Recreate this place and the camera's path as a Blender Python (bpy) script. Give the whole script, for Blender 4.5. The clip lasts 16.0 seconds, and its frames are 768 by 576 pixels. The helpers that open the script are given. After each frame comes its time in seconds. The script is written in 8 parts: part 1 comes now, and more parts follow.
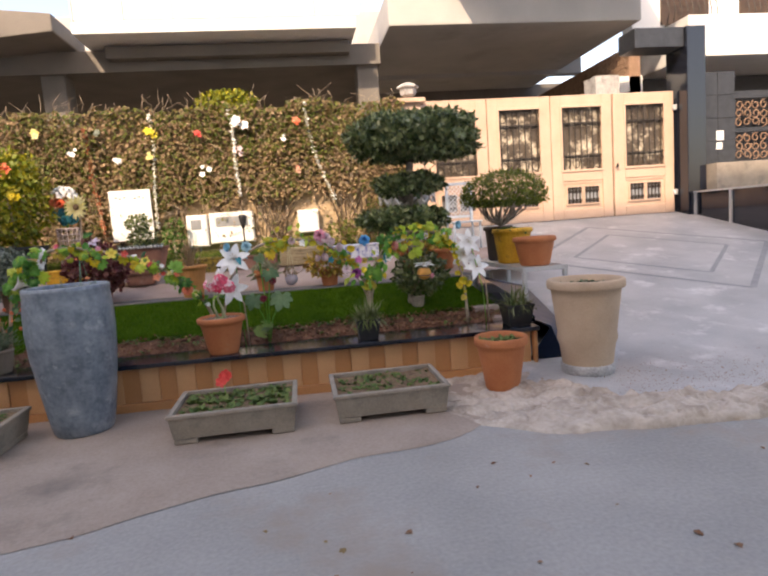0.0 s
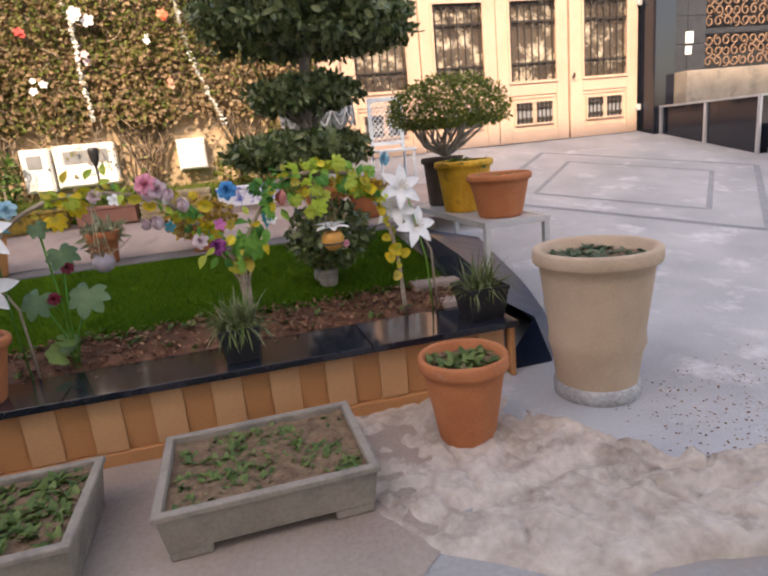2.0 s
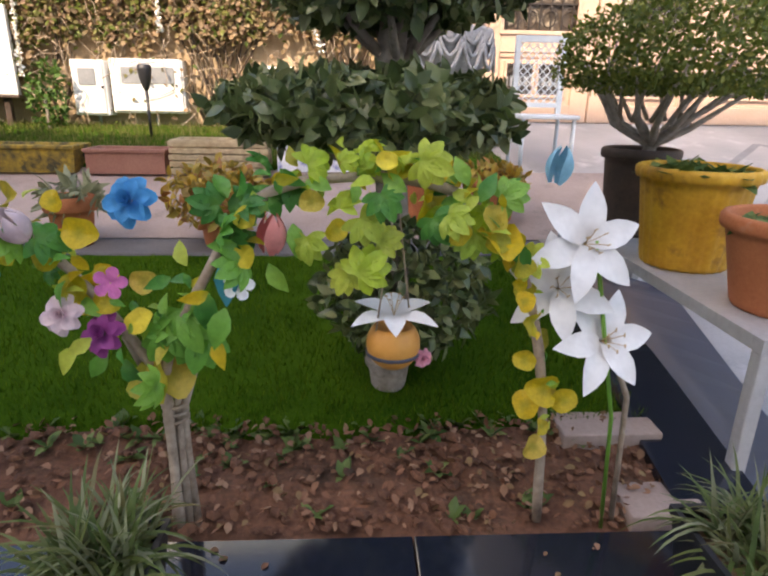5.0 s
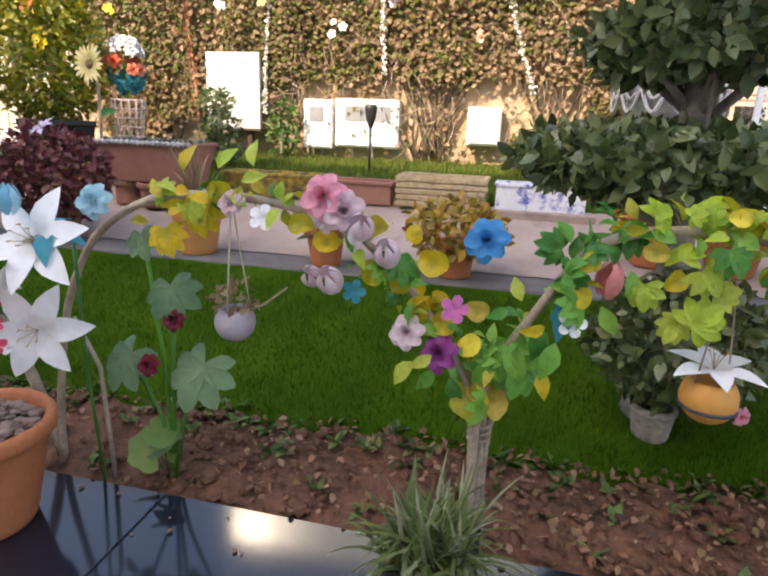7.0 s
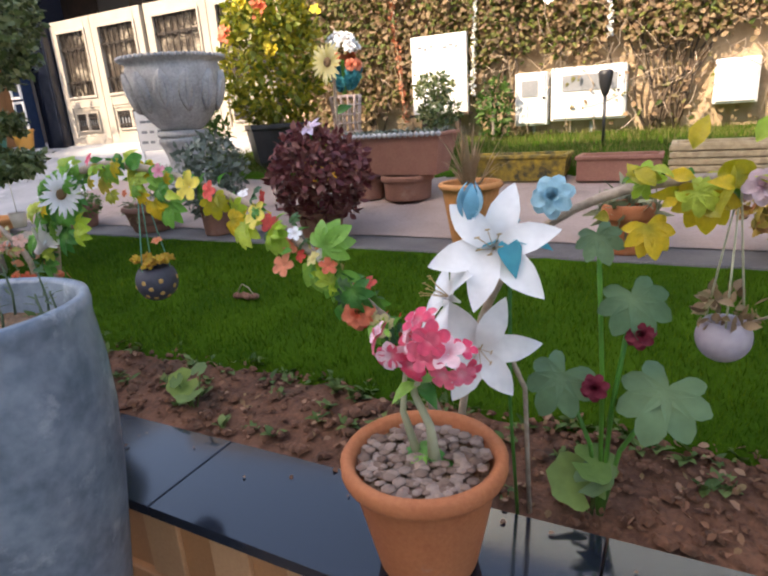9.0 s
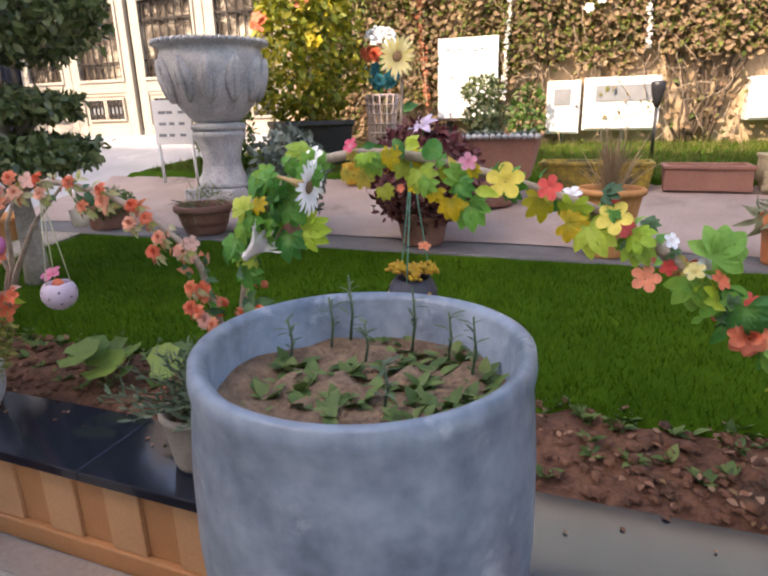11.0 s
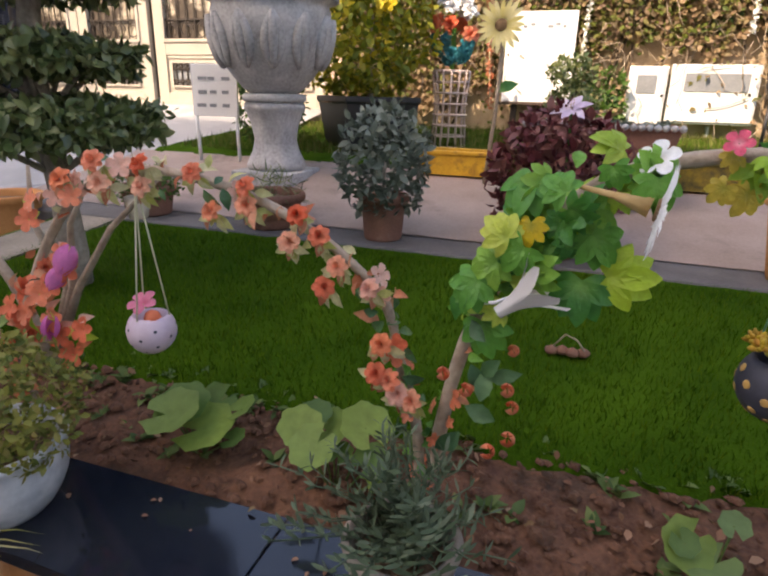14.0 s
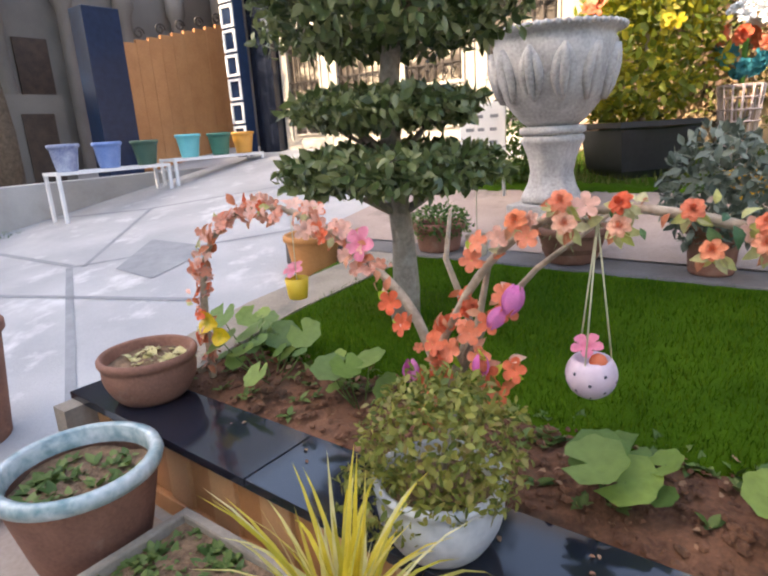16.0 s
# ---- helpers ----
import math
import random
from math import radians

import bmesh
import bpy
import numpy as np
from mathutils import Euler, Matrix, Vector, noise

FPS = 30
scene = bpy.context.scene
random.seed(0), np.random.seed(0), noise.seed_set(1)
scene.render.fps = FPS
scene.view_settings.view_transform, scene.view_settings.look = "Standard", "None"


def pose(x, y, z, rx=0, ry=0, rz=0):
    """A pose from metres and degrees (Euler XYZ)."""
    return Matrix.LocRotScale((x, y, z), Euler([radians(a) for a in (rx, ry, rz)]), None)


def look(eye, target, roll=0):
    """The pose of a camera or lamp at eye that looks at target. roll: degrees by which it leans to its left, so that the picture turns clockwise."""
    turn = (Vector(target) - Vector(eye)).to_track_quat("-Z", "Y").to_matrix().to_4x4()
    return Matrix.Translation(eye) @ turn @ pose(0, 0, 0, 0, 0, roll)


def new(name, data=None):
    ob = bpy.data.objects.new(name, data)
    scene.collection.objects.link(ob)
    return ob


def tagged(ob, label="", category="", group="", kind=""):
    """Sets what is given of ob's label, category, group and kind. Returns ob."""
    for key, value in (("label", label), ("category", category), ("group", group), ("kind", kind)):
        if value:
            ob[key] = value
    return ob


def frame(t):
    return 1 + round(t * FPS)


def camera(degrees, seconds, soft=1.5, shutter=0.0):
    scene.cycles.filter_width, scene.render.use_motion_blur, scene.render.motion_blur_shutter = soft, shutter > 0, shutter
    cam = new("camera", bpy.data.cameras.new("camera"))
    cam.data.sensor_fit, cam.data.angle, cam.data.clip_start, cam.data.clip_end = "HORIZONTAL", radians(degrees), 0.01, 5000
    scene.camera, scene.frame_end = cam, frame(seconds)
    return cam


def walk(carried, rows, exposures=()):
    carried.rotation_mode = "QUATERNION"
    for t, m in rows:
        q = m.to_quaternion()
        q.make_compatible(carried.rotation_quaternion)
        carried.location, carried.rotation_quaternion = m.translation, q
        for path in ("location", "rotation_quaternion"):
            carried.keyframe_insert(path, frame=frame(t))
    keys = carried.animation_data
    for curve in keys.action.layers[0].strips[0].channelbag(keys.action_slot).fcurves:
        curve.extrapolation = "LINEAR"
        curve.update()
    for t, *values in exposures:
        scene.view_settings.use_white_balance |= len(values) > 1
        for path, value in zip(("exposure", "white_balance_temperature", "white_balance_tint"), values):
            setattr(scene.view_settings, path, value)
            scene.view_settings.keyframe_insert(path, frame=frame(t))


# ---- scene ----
cam = camera(67.8, 16.0, soft=2.3)
METRES, EYE, TILT, LEAN, TURN = 8.5, 1.35, 0.0, 0.0, -8.0
ROWS = [
    (0.0, 0.0, 0.0, 0.0, -0.46, -6.47, 4.09),
    (0.5, 0.005, 0.058, 0.0031, -5.86, -10.64, 7.0),
    (1.0, 0.0167, 0.1192, 0.0053, -1.41, -9.05, 5.87),
    (1.5, 0.027, 0.1772, 0.0049, -9.3, -11.23, 1.82),
    (2.0, 0.0335, 0.2284, 0.0027, -7.53, -14.22, 5.44),
    (2.5, 0.0404, 0.2915, 0.0092, 0.86, -19.24, 2.34),
    (3.0, 0.04, 0.3525, 0.0121, 0.58, -17.0, 0.12),
    (5.5, 0.052, 0.4596, 0.0085, 9.74, -19.76, -1.38),
    (6.0, 0.0411, 0.4565, 0.0081, 15.2, -20.42, -1.49),
    (6.5, 0.0253, 0.4481, 0.0106, 19.1, -16.65, -3.26),
    (7.0, 0.0105, 0.4375, 0.0121, 21.3, -15.89, -2.17),
    (7.5, -0.001, 0.4297, 0.0109, 21.52, -16.31, -2.17),
    (8.0, -0.0185, 0.4245, 0.0074, 23.09, -19.0, 0.07),
    (8.5, -0.0493, 0.4245, 0.007, 29.63, -19.24, 1.6),
    (9.0, -0.0842, 0.4248, 0.0106, 34.8, -17.31, 3.87),
    (9.5, -0.1117, 0.414, 0.0137, 30.28, -15.93, 5.47),
    (10.0, -0.1384, 0.3971, 0.0135, 30.92, -14.97, 1.49),
    (12.5, -0.2782, 0.4767, 0.0019, 14.98, -26.11, 0.87),
    (13.0, -0.2792, 0.4726, 0.0037, 14.34, -22.09, -0.66),
    (13.5, -0.2934, 0.4463, 0.0079, 17.2, -19.6, -0.91),
    (14.0, -0.3158, 0.4189, 0.0071, 27.19, -18.83, -1.35),
    (14.5, -0.3407, 0.4112, 0.0036, 37.7, -19.19, -0.78),
    (15.0, -0.3651, 0.4111, 0.004, 45.65, -18.15, 3.36),
    (15.5, -0.3764, 0.4032, 0.0035, 48.58, -19.66, 1.25),
    (16.0, -0.382, 0.3817, 0.0089, 44.77, -15.42, 3.28),
]
path = [(t, pose(0, 0, EYE, TILT, LEAN, TURN) @ pose(METRES * x, METRES * y, METRES * z, 90 + pitch, roll, yaw)) for t, x, y, z, yaw, pitch, roll in ROWS]
path += [
    (3.2, look((0.761, 3.064, 1.457), (0.991, 4.987, 0.956), 0.1)),
    (5.3, look((0.995, 3.821, 1.420), (1.037, 5.707, 0.757), 1.4)),
    (10.2, look((-0.796, 3.520, 1.458), (-1.598, 5.288, 0.978), -2.0)),
    (11.0, look((-1.32, 3.50, 1.43), (-1.98, 5.28, 0.85), -1.5)),
    (11.6, look((-1.76, 3.72, 1.40), (-2.25, 5.52, 0.66), -1.8)),
    (12.0, look((-1.86, 4.06, 1.385), (-2.24, 5.86, 0.57), -2.1)),
    (12.3, look((-1.774, 4.320, 1.381), (-2.065, 6.114, 0.546), -2.3)),
]
path.sort(key=lambda row: row[0])
walk(cam, path,
     exposures=[(0.0, 1.72, 8000, 18), (2.0, 1.88, 8100, 19), (3.0, 2.1, 7700, 17), (5.5, 2.02, 7450, 17), (6.5, 2.15, 7450, 17), (8.0, 2.22, 7300, 15), (9.0, 2.15, 7350, 15), (10.0, 2.22, 7350, 16), (12.4, 2.22, 7700, 23), (13.2, 2.38, 7700, 23), (14.0, 1.9, 7700, 18), (14.5, 2.2, 7500, 14), (15.5, 2.52, 7600, 15), (16.0, 2.6, 7700, 15)])

# ---- light ----
world = bpy.data.worlds.new("world")
scene.world = world
world.use_nodes = True
wn = world.node_tree.nodes
sky = wn.new("ShaderNodeTexSky")
sky.sky_type = "NISHITA"
sky.sun_disc = False
SUN_EL, SUN_AZ = 40.0, 28.0      # height, and turn from -y towards -x
sky.sun_elevation = radians(SUN_EL)
sky.sun_rotation = radians(180 + SUN_AZ)
sky.air_density, sky.dust_density = 1.0, 2.5
world.node_tree.links.new(sky.outputs[0], wn["Background"].inputs[0])
wn["Background"].inputs[1].default_value = 0.15
sun_data = bpy.data.lights.new("sun", "SUN")
sun_data.energy, sun_data.angle, sun_data.color = 2.0, radians(0.6), (1.0, 0.87, 0.70)
sun = new("sun", sun_data)
sd = Vector((-math.sin(radians(SUN_AZ)) * math.cos(radians(SUN_EL)), -math.cos(radians(SUN_AZ)) * math.cos(radians(SUN_EL)), math.sin(radians(SUN_EL))))
sun.matrix_world = look(sd * 40, (0, 0, 0))

rnd = random.Random(7)


# ---- mesh tools ----
class Mesh:
    """Collects vertices and faces; one of these becomes one mesh object."""

    def __init__(self):
        self.v, self.f = [], []

    def add(self, verts, faces):
        n = len(self.v)
        self.v.extend([tuple(p) for p in verts])
        self.f.extend([tuple(i + n for i in q) for q in faces])
        return self

    def box(self, x0, x1, y0, y1, z0, z1, bevel=0.0):
        if bevel <= 0:
            p = [(x, y, z) for z in (z0, z1) for y in (y0, y1) for x in (x0, x1)]
            return self.add(p, [(0, 2, 3, 1), (4, 5, 7, 6), (0, 1, 5, 4), (2, 6, 7, 3), (0, 4, 6, 2), (1, 3, 7, 5)])
        bm = bmesh.new()
        bmesh.ops.create_cube(bm, size=1)
        for q in bm.verts:
            q.co = Vector(((x0 + x1) / 2 + q.co.x * (x1 - x0), (y0 + y1) / 2 + q.co.y * (y1 - y0), (z0 + z1) / 2 + q.co.z * (z1 - z0)))
        bmesh.ops.bevel(bm, geom=bm.edges[:], offset=bevel, segments=2, affect="EDGES", profile=0.5)
        bm.verts.index_update()
        self.add([q.co[:] for q in bm.verts], [[q.index for q in f.verts] for f in bm.faces])
        bm.free()
        return self

    def lathe(self, profile, seg=32, centre=(0, 0, 0), flute=0, depth=0.0, sx=1.0, sy=1.0, wob=0.0, close=True):
        """profile: (radius, height) from the outside bottom up; flute and depth ripple the wall."""
        n, rings, start = len(profile), [], len(self.v)
        for k, (r, z) in enumerate(profile):
            for i in range(seg):
                a = 2 * math.pi * i / seg
                q = r * (1 + (depth * math.cos(flute * a) if flute else 0)) + (wob * math.sin(3 * a + 5 * z) if wob else 0)
                rings.append((centre[0] + sx * q * math.cos(a), centre[1] + sy * q * math.sin(a), centre[2] + z))
        faces = []
        for k in range(n - 1):
            for i in range(seg):
                j = (i + 1) % seg
                faces.append((k * seg + i, k * seg + j, (k + 1) * seg + j, (k + 1) * seg + i))
        if close:
            faces.append(tuple(range(seg - 1, -1, -1)))
            faces.append(tuple((n - 1) * seg + i for i in range(seg)))
        return self.add(rings, faces)

    def tube(self, pts, radii, seg=8, knob=0.0):
        pts = [Vector(p) for p in pts]
        if not hasattr(radii, "__len__"):
            radii = [radii] * len(pts)
        ring, faces = [], []
        side = None
        for k, p in enumerate(pts):
            d = (pts[min(k + 1, len(pts) - 1)] - pts[max(k - 1, 0)]).normalized()
            if side is None:
                side = d.orthogonal().normalized()
            side = (side - d * side.dot(d)).normalized()
            up = d.cross(side)
            for i in range(seg):
                a = 2 * math.pi * i / seg
                r = radii[k] * (1 + knob * (rnd.random() - 0.5))
                ring.append(p + side * (r * math.cos(a)) + up * (r * math.sin(a)))
        for k in range(len(pts) - 1):
            for i in range(seg):
                j = (i + 1) % seg
                faces.append((k * seg + i, k * seg + j, (k + 1) * seg + j, (k + 1) * seg + i))
        faces.append(tuple(range(seg - 1, -1, -1)))
        faces.append(tuple((len(pts) - 1) * seg + i for i in range(seg)))
        return self.add(ring, faces)

    def blade(self, base, d, up, length, outline, curl=0.0, fold=0.0):
        """A leaf or petal: outline is (share of length, half width); a fold along the midrib and a curl."""
        d, up = Vector(d).normalized(), Vector(up)
        side = d.cross(up)
        if side.length < 1e-4:
            side = d.orthogonal()
        side.normalize()
        nrm = side.cross(d).normalized()
        base, verts, faces = Vector(base), [], []
        for s, w in outline:
            c = base + d * (length * s * (1 - 0.25 * abs(curl) * s)) + nrm * (-curl * length * s * s)
            verts += [c - side * w * length + nrm * (fold * w * length), c, c + side * w * length + nrm * (fold * w * length)]
        for k in range(len(outline) - 1):
            a = 3 * k
            faces += [(a, a + 1, a + 4, a + 3), (a + 1, a + 2, a + 5, a + 4)]
        return self.add(verts, faces)

    def fan(self, centre, nrm, pts2, cup=0.0, turn=0.0):
        """A flat leaf with the outline pts2 round its stalk; cup lifts its rim."""
        nrm = Vector(nrm).normalized()
        a = nrm.orthogonal().normalized()
        b = nrm.cross(a)
        ct, st = math.cos(turn), math.sin(turn)
        c = Vector(centre)
        verts = [c]
        for x, y in pts2:
            u, v = x * ct - y * st, x * st + y * ct
            verts.append(c + a * u + b * v + nrm * (cup * (x * x + y * y) ** 0.5))
        n = len(pts2)
        return self.add(verts, [(0, 1 + i, 1 + (i + 1) % n) for i in range(n)])

    def data(self, name, smooth=True):
        me = bpy.data.meshes.new(name)
        me.from_pydata(self.v, [], self.f)
        if smooth:
            me.polygons.foreach_set("use_smooth", [True] * len(me.polygons))
        me.update()
        return me


LEAF = [(0, 0.02), (0.25, 0.2), (0.5, 0.26), (0.75, 0.17), (1, 0.01)]
SHORT = [(0, 0.03), (0.4, 0.34), (0.8, 0.25), (1, 0.02)]
BLADE = [(0, 0.035), (0.5, 0.04), (1, 0.004)]
PETAL = [(0, 0.06), (0.35, 0.2), (0.65, 0.22), (0.88, 0.1), (1, 0.005)]
ROUNDP = [(0, 0.08), (0.4, 0.34), (0.75, 0.38), (1, 0.16)]


def thing(name, at=(0, 0, 0), label="", category="", group="", rz=0.0):
    ob = new(name)
    ob.matrix_basis = pose(at[0], at[1], at[2], 0, 0, rz)
    ob.empty_display_size = 0.1
    return tagged(ob, label, category, group)


def part(name, m, material, parent=None, label="", smooth=True):
    ob = new(name, m.data(name, smooth))
    ob.data.materials.append(material)
    if parent is not None:
        ob.parent = parent
    if label:
        ob["label"] = label
    return ob


def setting(name, m, material, label="", category="", smooth=False, kind="structure"):
    return tagged(part(name, m, material, None, label, smooth), label, category, "", kind)


# ---- materials ----
def material(name, c1, c2, scale=6.0, rough=0.7, bump=0.15, fine=60.0, metal=0.0, spread=0.5, spec=0.5, stain=None, stain_scale=1.5, stain_at=0.55, coat=0.0, coords="Object"):
    m = bpy.data.materials.new(name)
    m.use_nodes = True
    nt, n = m.node_tree, m.node_tree.nodes
    b = n["Principled BSDF"]
    tc = n.new("ShaderNodeTexCoord")
    n1 = n.new("ShaderNodeTexNoise")
    n1.inputs["Scale"].default_value, n1.inputs["Detail"].default_value = scale, 6
    n2 = n.new("ShaderNodeTexNoise")
    n2.inputs["Scale"].default_value, n2.inputs["Detail"].default_value = fine, 4
    for q in (n1, n2):
        nt.links.new(tc.outputs[coords], q.inputs["Vector"])
    mix = n.new("ShaderNodeMix")
    mix.data_type = "FLOAT"
    mix.inputs[0].default_value = 0.4
    nt.links.new(n1.outputs["Fac"], mix.inputs[2])
    nt.links.new(n2.outputs["Fac"], mix.inputs[3])
    ramp = n.new("ShaderNodeValToRGB")
    ramp.color_ramp.elements[0].position, ramp.color_ramp.elements[1].position = 0.5 - spread * 0.35, 0.5 + spread * 0.35
    ramp.color_ramp.elements[0].color, ramp.color_ramp.elements[1].color = (*c1, 1), (*c2, 1)
    nt.links.new(mix.outputs[0], ramp.inputs[0])
    out = ramp.outputs[0]
    if stain:
        n3 = n.new("ShaderNodeTexNoise")
        n3.inputs["Scale"].default_value, n3.inputs["Detail"].default_value = stain_scale, 8
        n3.inputs["Roughness"].default_value = 0.65
        nt.links.new(tc.outputs[coords], n3.inputs["Vector"])
        r3 = n.new("ShaderNodeValToRGB")
        r3.color_ramp.elements[0].position, r3.color_ramp.elements[1].position = stain_at, stain_at + 0.14
        nt.links.new(n3.outputs["Fac"], r3.inputs[0])
        mc = n.new("ShaderNodeMix")
        mc.data_type = "RGBA"
        nt.links.new(r3.outputs[0], mc.inputs[0])
        nt.links.new(out, mc.inputs[6])
        mc.inputs[7].default_value = (*stain, 1)
        out = mc.outputs[2]
    nt.links.new(out, b.inputs["Base Color"])
    b.inputs["Roughness"].default_value, b.inputs["Metallic"].default_value = rough, metal
    b.inputs["Specular IOR Level"].default_value = spec
    b.inputs["Coat Weight"].default_value = coat
    if bump:
        bp = n.new("ShaderNodeBump")
        bp.inputs["Strength"].default_value, bp.inputs["Distance"].default_value = bump, 0.02
        nt.links.new(mix.outputs[0], bp.inputs["Height"])
        nt.links.new(bp.outputs[0], b.inputs["Normal"])
    return m


def leafy(name, cols, rough=0.55, trans=0.25, object_random=False, spec=0.4, grain=35, throat=None):
    """Leaves and petals: each its own tint out of cols, light passing through in part."""
    m = bpy.data.materials.new(name)
    m.use_nodes = True
    nt, n = m.node_tree, m.node_tree.nodes
    b = n["Principled BSDF"]
    g = n.new("ShaderNodeObjectInfo" if object_random else "ShaderNodeNewGeometry")
    ramp = n.new("ShaderNodeValToRGB")
    e = ramp.color_ramp.elements
    e[0].position, e[0].color, e[1].position, e[1].color = 0, (*cols[0], 1), 1, (*cols[-1], 1)
    for k in range(1, len(cols) - 1):
        q = e.new(k / (len(cols) - 1))
        q.color = (*cols[k], 1)
    nt.links.new(g.outputs["Random" if object_random else "Random Per Island"], ramp.inputs[0])
    nz = n.new("ShaderNodeTexNoise")
    nz.inputs["Scale"].default_value = grain
    tc = n.new("ShaderNodeTexCoord")
    nt.links.new(tc.outputs["Object"], nz.inputs["Vector"])
    hv = n.new("ShaderNodeHueSaturation")
    mr = n.new("ShaderNodeMapRange")
    mr.inputs[3].default_value, mr.inputs[4].default_value = 0.75, 1.25
    nt.links.new(nz.outputs["Fac"], mr.inputs[0])
    nt.links.new(mr.outputs[0], hv.inputs["Value"])
    nt.links.new(ramp.outputs[0], hv.inputs["Color"])
    colour = hv.outputs[0]
    if throat:
        ln = n.new("ShaderNodeVectorMath")
        ln.operation = "LENGTH"
        nt.links.new(tc.outputs["Object"], ln.inputs[0])
        r2 = n.new("ShaderNodeMapRange")
        r2.inputs[1].default_value, r2.inputs[2].default_value, r2.inputs[3].default_value, r2.inputs[4].default_value = 0.05, 0.45, 0.6, 0.0
        nt.links.new(ln.outputs["Value"], r2.inputs[0])
        mc = n.new("ShaderNodeMix")
        mc.data_type = "RGBA"
        nt.links.new(r2.outputs[0], mc.inputs[0])
        nt.links.new(colour, mc.inputs[6])
        mc.inputs[7].default_value = (*throat, 1)
        colour = mc.outputs[2]
    nt.links.new(colour, b.inputs["Base Color"])
    b.inputs["Roughness"].default_value, b.inputs["Specular IOR Level"].default_value = rough, spec
    bw = n.new("ShaderNodeBump")
    bw.inputs["Strength"].default_value, bw.inputs["Distance"].default_value = 0.25, 0.02
    nt.links.new(nz.outputs["Fac"], bw.inputs["Height"])
    nt.links.new(bw.outputs[0], b.inputs["Normal"])
    if trans:
        tr = n.new("ShaderNodeBsdfTranslucent")
        nt.links.new(colour, tr.inputs[0])
        mx = n.new("ShaderNodeMixShader")
        mx.inputs[0].default_value = trans
        nt.links.new(b.outputs[0], mx.inputs[1])
        nt.links.new(tr.outputs[0], mx.inputs[2])
        nt.links.new(mx.outputs[0], n["Material Output"].inputs[0])
    return m


road_mat = material("road concrete", (0.25, 0.24, 0.228), (0.385, 0.368, 0.345), 1.2, 0.85, 0.25, 45, stain=(0.3, 0.24, 0.195), stain_scale=0.7, stain_at=0.5)
apron_mat = material("dusty cement apron", (0.27, 0.205, 0.165), (0.39, 0.315, 0.26), 2.0, 0.9, 0.35, 50, stain=(0.2, 0.165, 0.14), stain_scale=1.1)
lip_mat = material("broken pale cement", (0.34, 0.27, 0.215), (0.6, 0.52, 0.44), 5.5, 0.9, 1.0, 26, stain=(0.26, 0.2, 0.155), stain_scale=3.5)
drive_mat = material("pale terrazzo paving", (0.27, 0.275, 0.285), (0.46, 0.46, 0.46), 1.6, 0.5, 0.1, 140, stain=(0.58, 0.575, 0.57), stain_scale=2.3, stain_at=0.56)
inlay_mat = material("grey inlay stone", (0.19, 0.2, 0.215), (0.28, 0.29, 0.3), 8, 0.55, 0.05)
granite_mat = material("black polished granite", (0.006, 0.008, 0.014), (0.016, 0.02, 0.032), 90, 0.1, 0.006, 200, spec=0.6, coat=0.05)
darkstone_mat = material("blue black granite facing", (0.006, 0.017, 0.045), (0.012, 0.03, 0.075), 14, 0.3, 0.02, 120, spec=0.35)
soil_mat = material("brown soil", (0.075, 0.03, 0.016), (0.21, 0.095, 0.05), 14, 0.95, 0.9, 70, stain=(0.06, 0.035, 0.02), stain_scale=5)
potsoil_mat = material("dry potting soil", (0.09, 0.05, 0.028), (0.28, 0.175, 0.1), 25, 0.95, 1.0, 110)
lawn_mat = material("turf", (0.018, 0.05, 0.0025), (0.05, 0.105, 0.005), 3.0, 0.95, 0.6, 130, spec=0.05, stain=(0.07, 0.085, 0.015), stain_scale=1.3, stain_at=0.63)
band_mat = material("dark grey kerb stone", (0.085, 0.08, 0.08), (0.15, 0.14, 0.135), 5, 0.75, 0.15)
path_mat = material("pinkish stone path", (0.27, 0.2, 0.17), (0.4, 0.305, 0.26), 3, 0.7, 0.15, 70, stain=(0.2, 0.155, 0.135), stain_scale=2.5)
plank_mat = material("varnished orange wood", (0.42, 0.185, 0.07), (0.58, 0.285, 0.12), 5, 0.5, 0.1, 80, spread=0.8)
terra_mat = material("terracotta", (0.38, 0.115, 0.042), (0.5, 0.18, 0.07), 6, 0.8, 0.2, 90, stain=(0.42, 0.27, 0.2), stain_scale=5, stain_at=0.62)
terradark_mat = material("weathered brown clay", (0.17, 0.075, 0.05), (0.29, 0.135, 0.09), 7, 0.85, 0.25, 80, stain=(0.33, 0.22, 0.17), stain_scale=4, stain_at=0.6)
ribbed_mat = material("orange ribbed clay", (0.50, 0.2, 0.06), (0.62, 0.29, 0.1), 6, 0.75, 0.15)
yellow_mat = material("yellow painted clay", (0.52, 0.25, 0.015), (0.74, 0.43, 0.035), 6, 0.55, 0.2, stain=(0.32, 0.15, 0.02), stain_scale=9, stain_at=0.54)
beige_mat = material("beige concrete pot", (0.42, 0.30, 0.205), (0.53, 0.395, 0.28), 4, 0.85, 0.2, 90, stain=(0.30, 0.19, 0.12), stain_scale=3.5, stain_at=0.66)
cement_mat = material("grey cement", (0.21, 0.175, 0.14), (0.33, 0.28, 0.225), 5, 0.9, 0.3, 70, stain=(0.16, 0.145, 0.12), stain_scale=3)
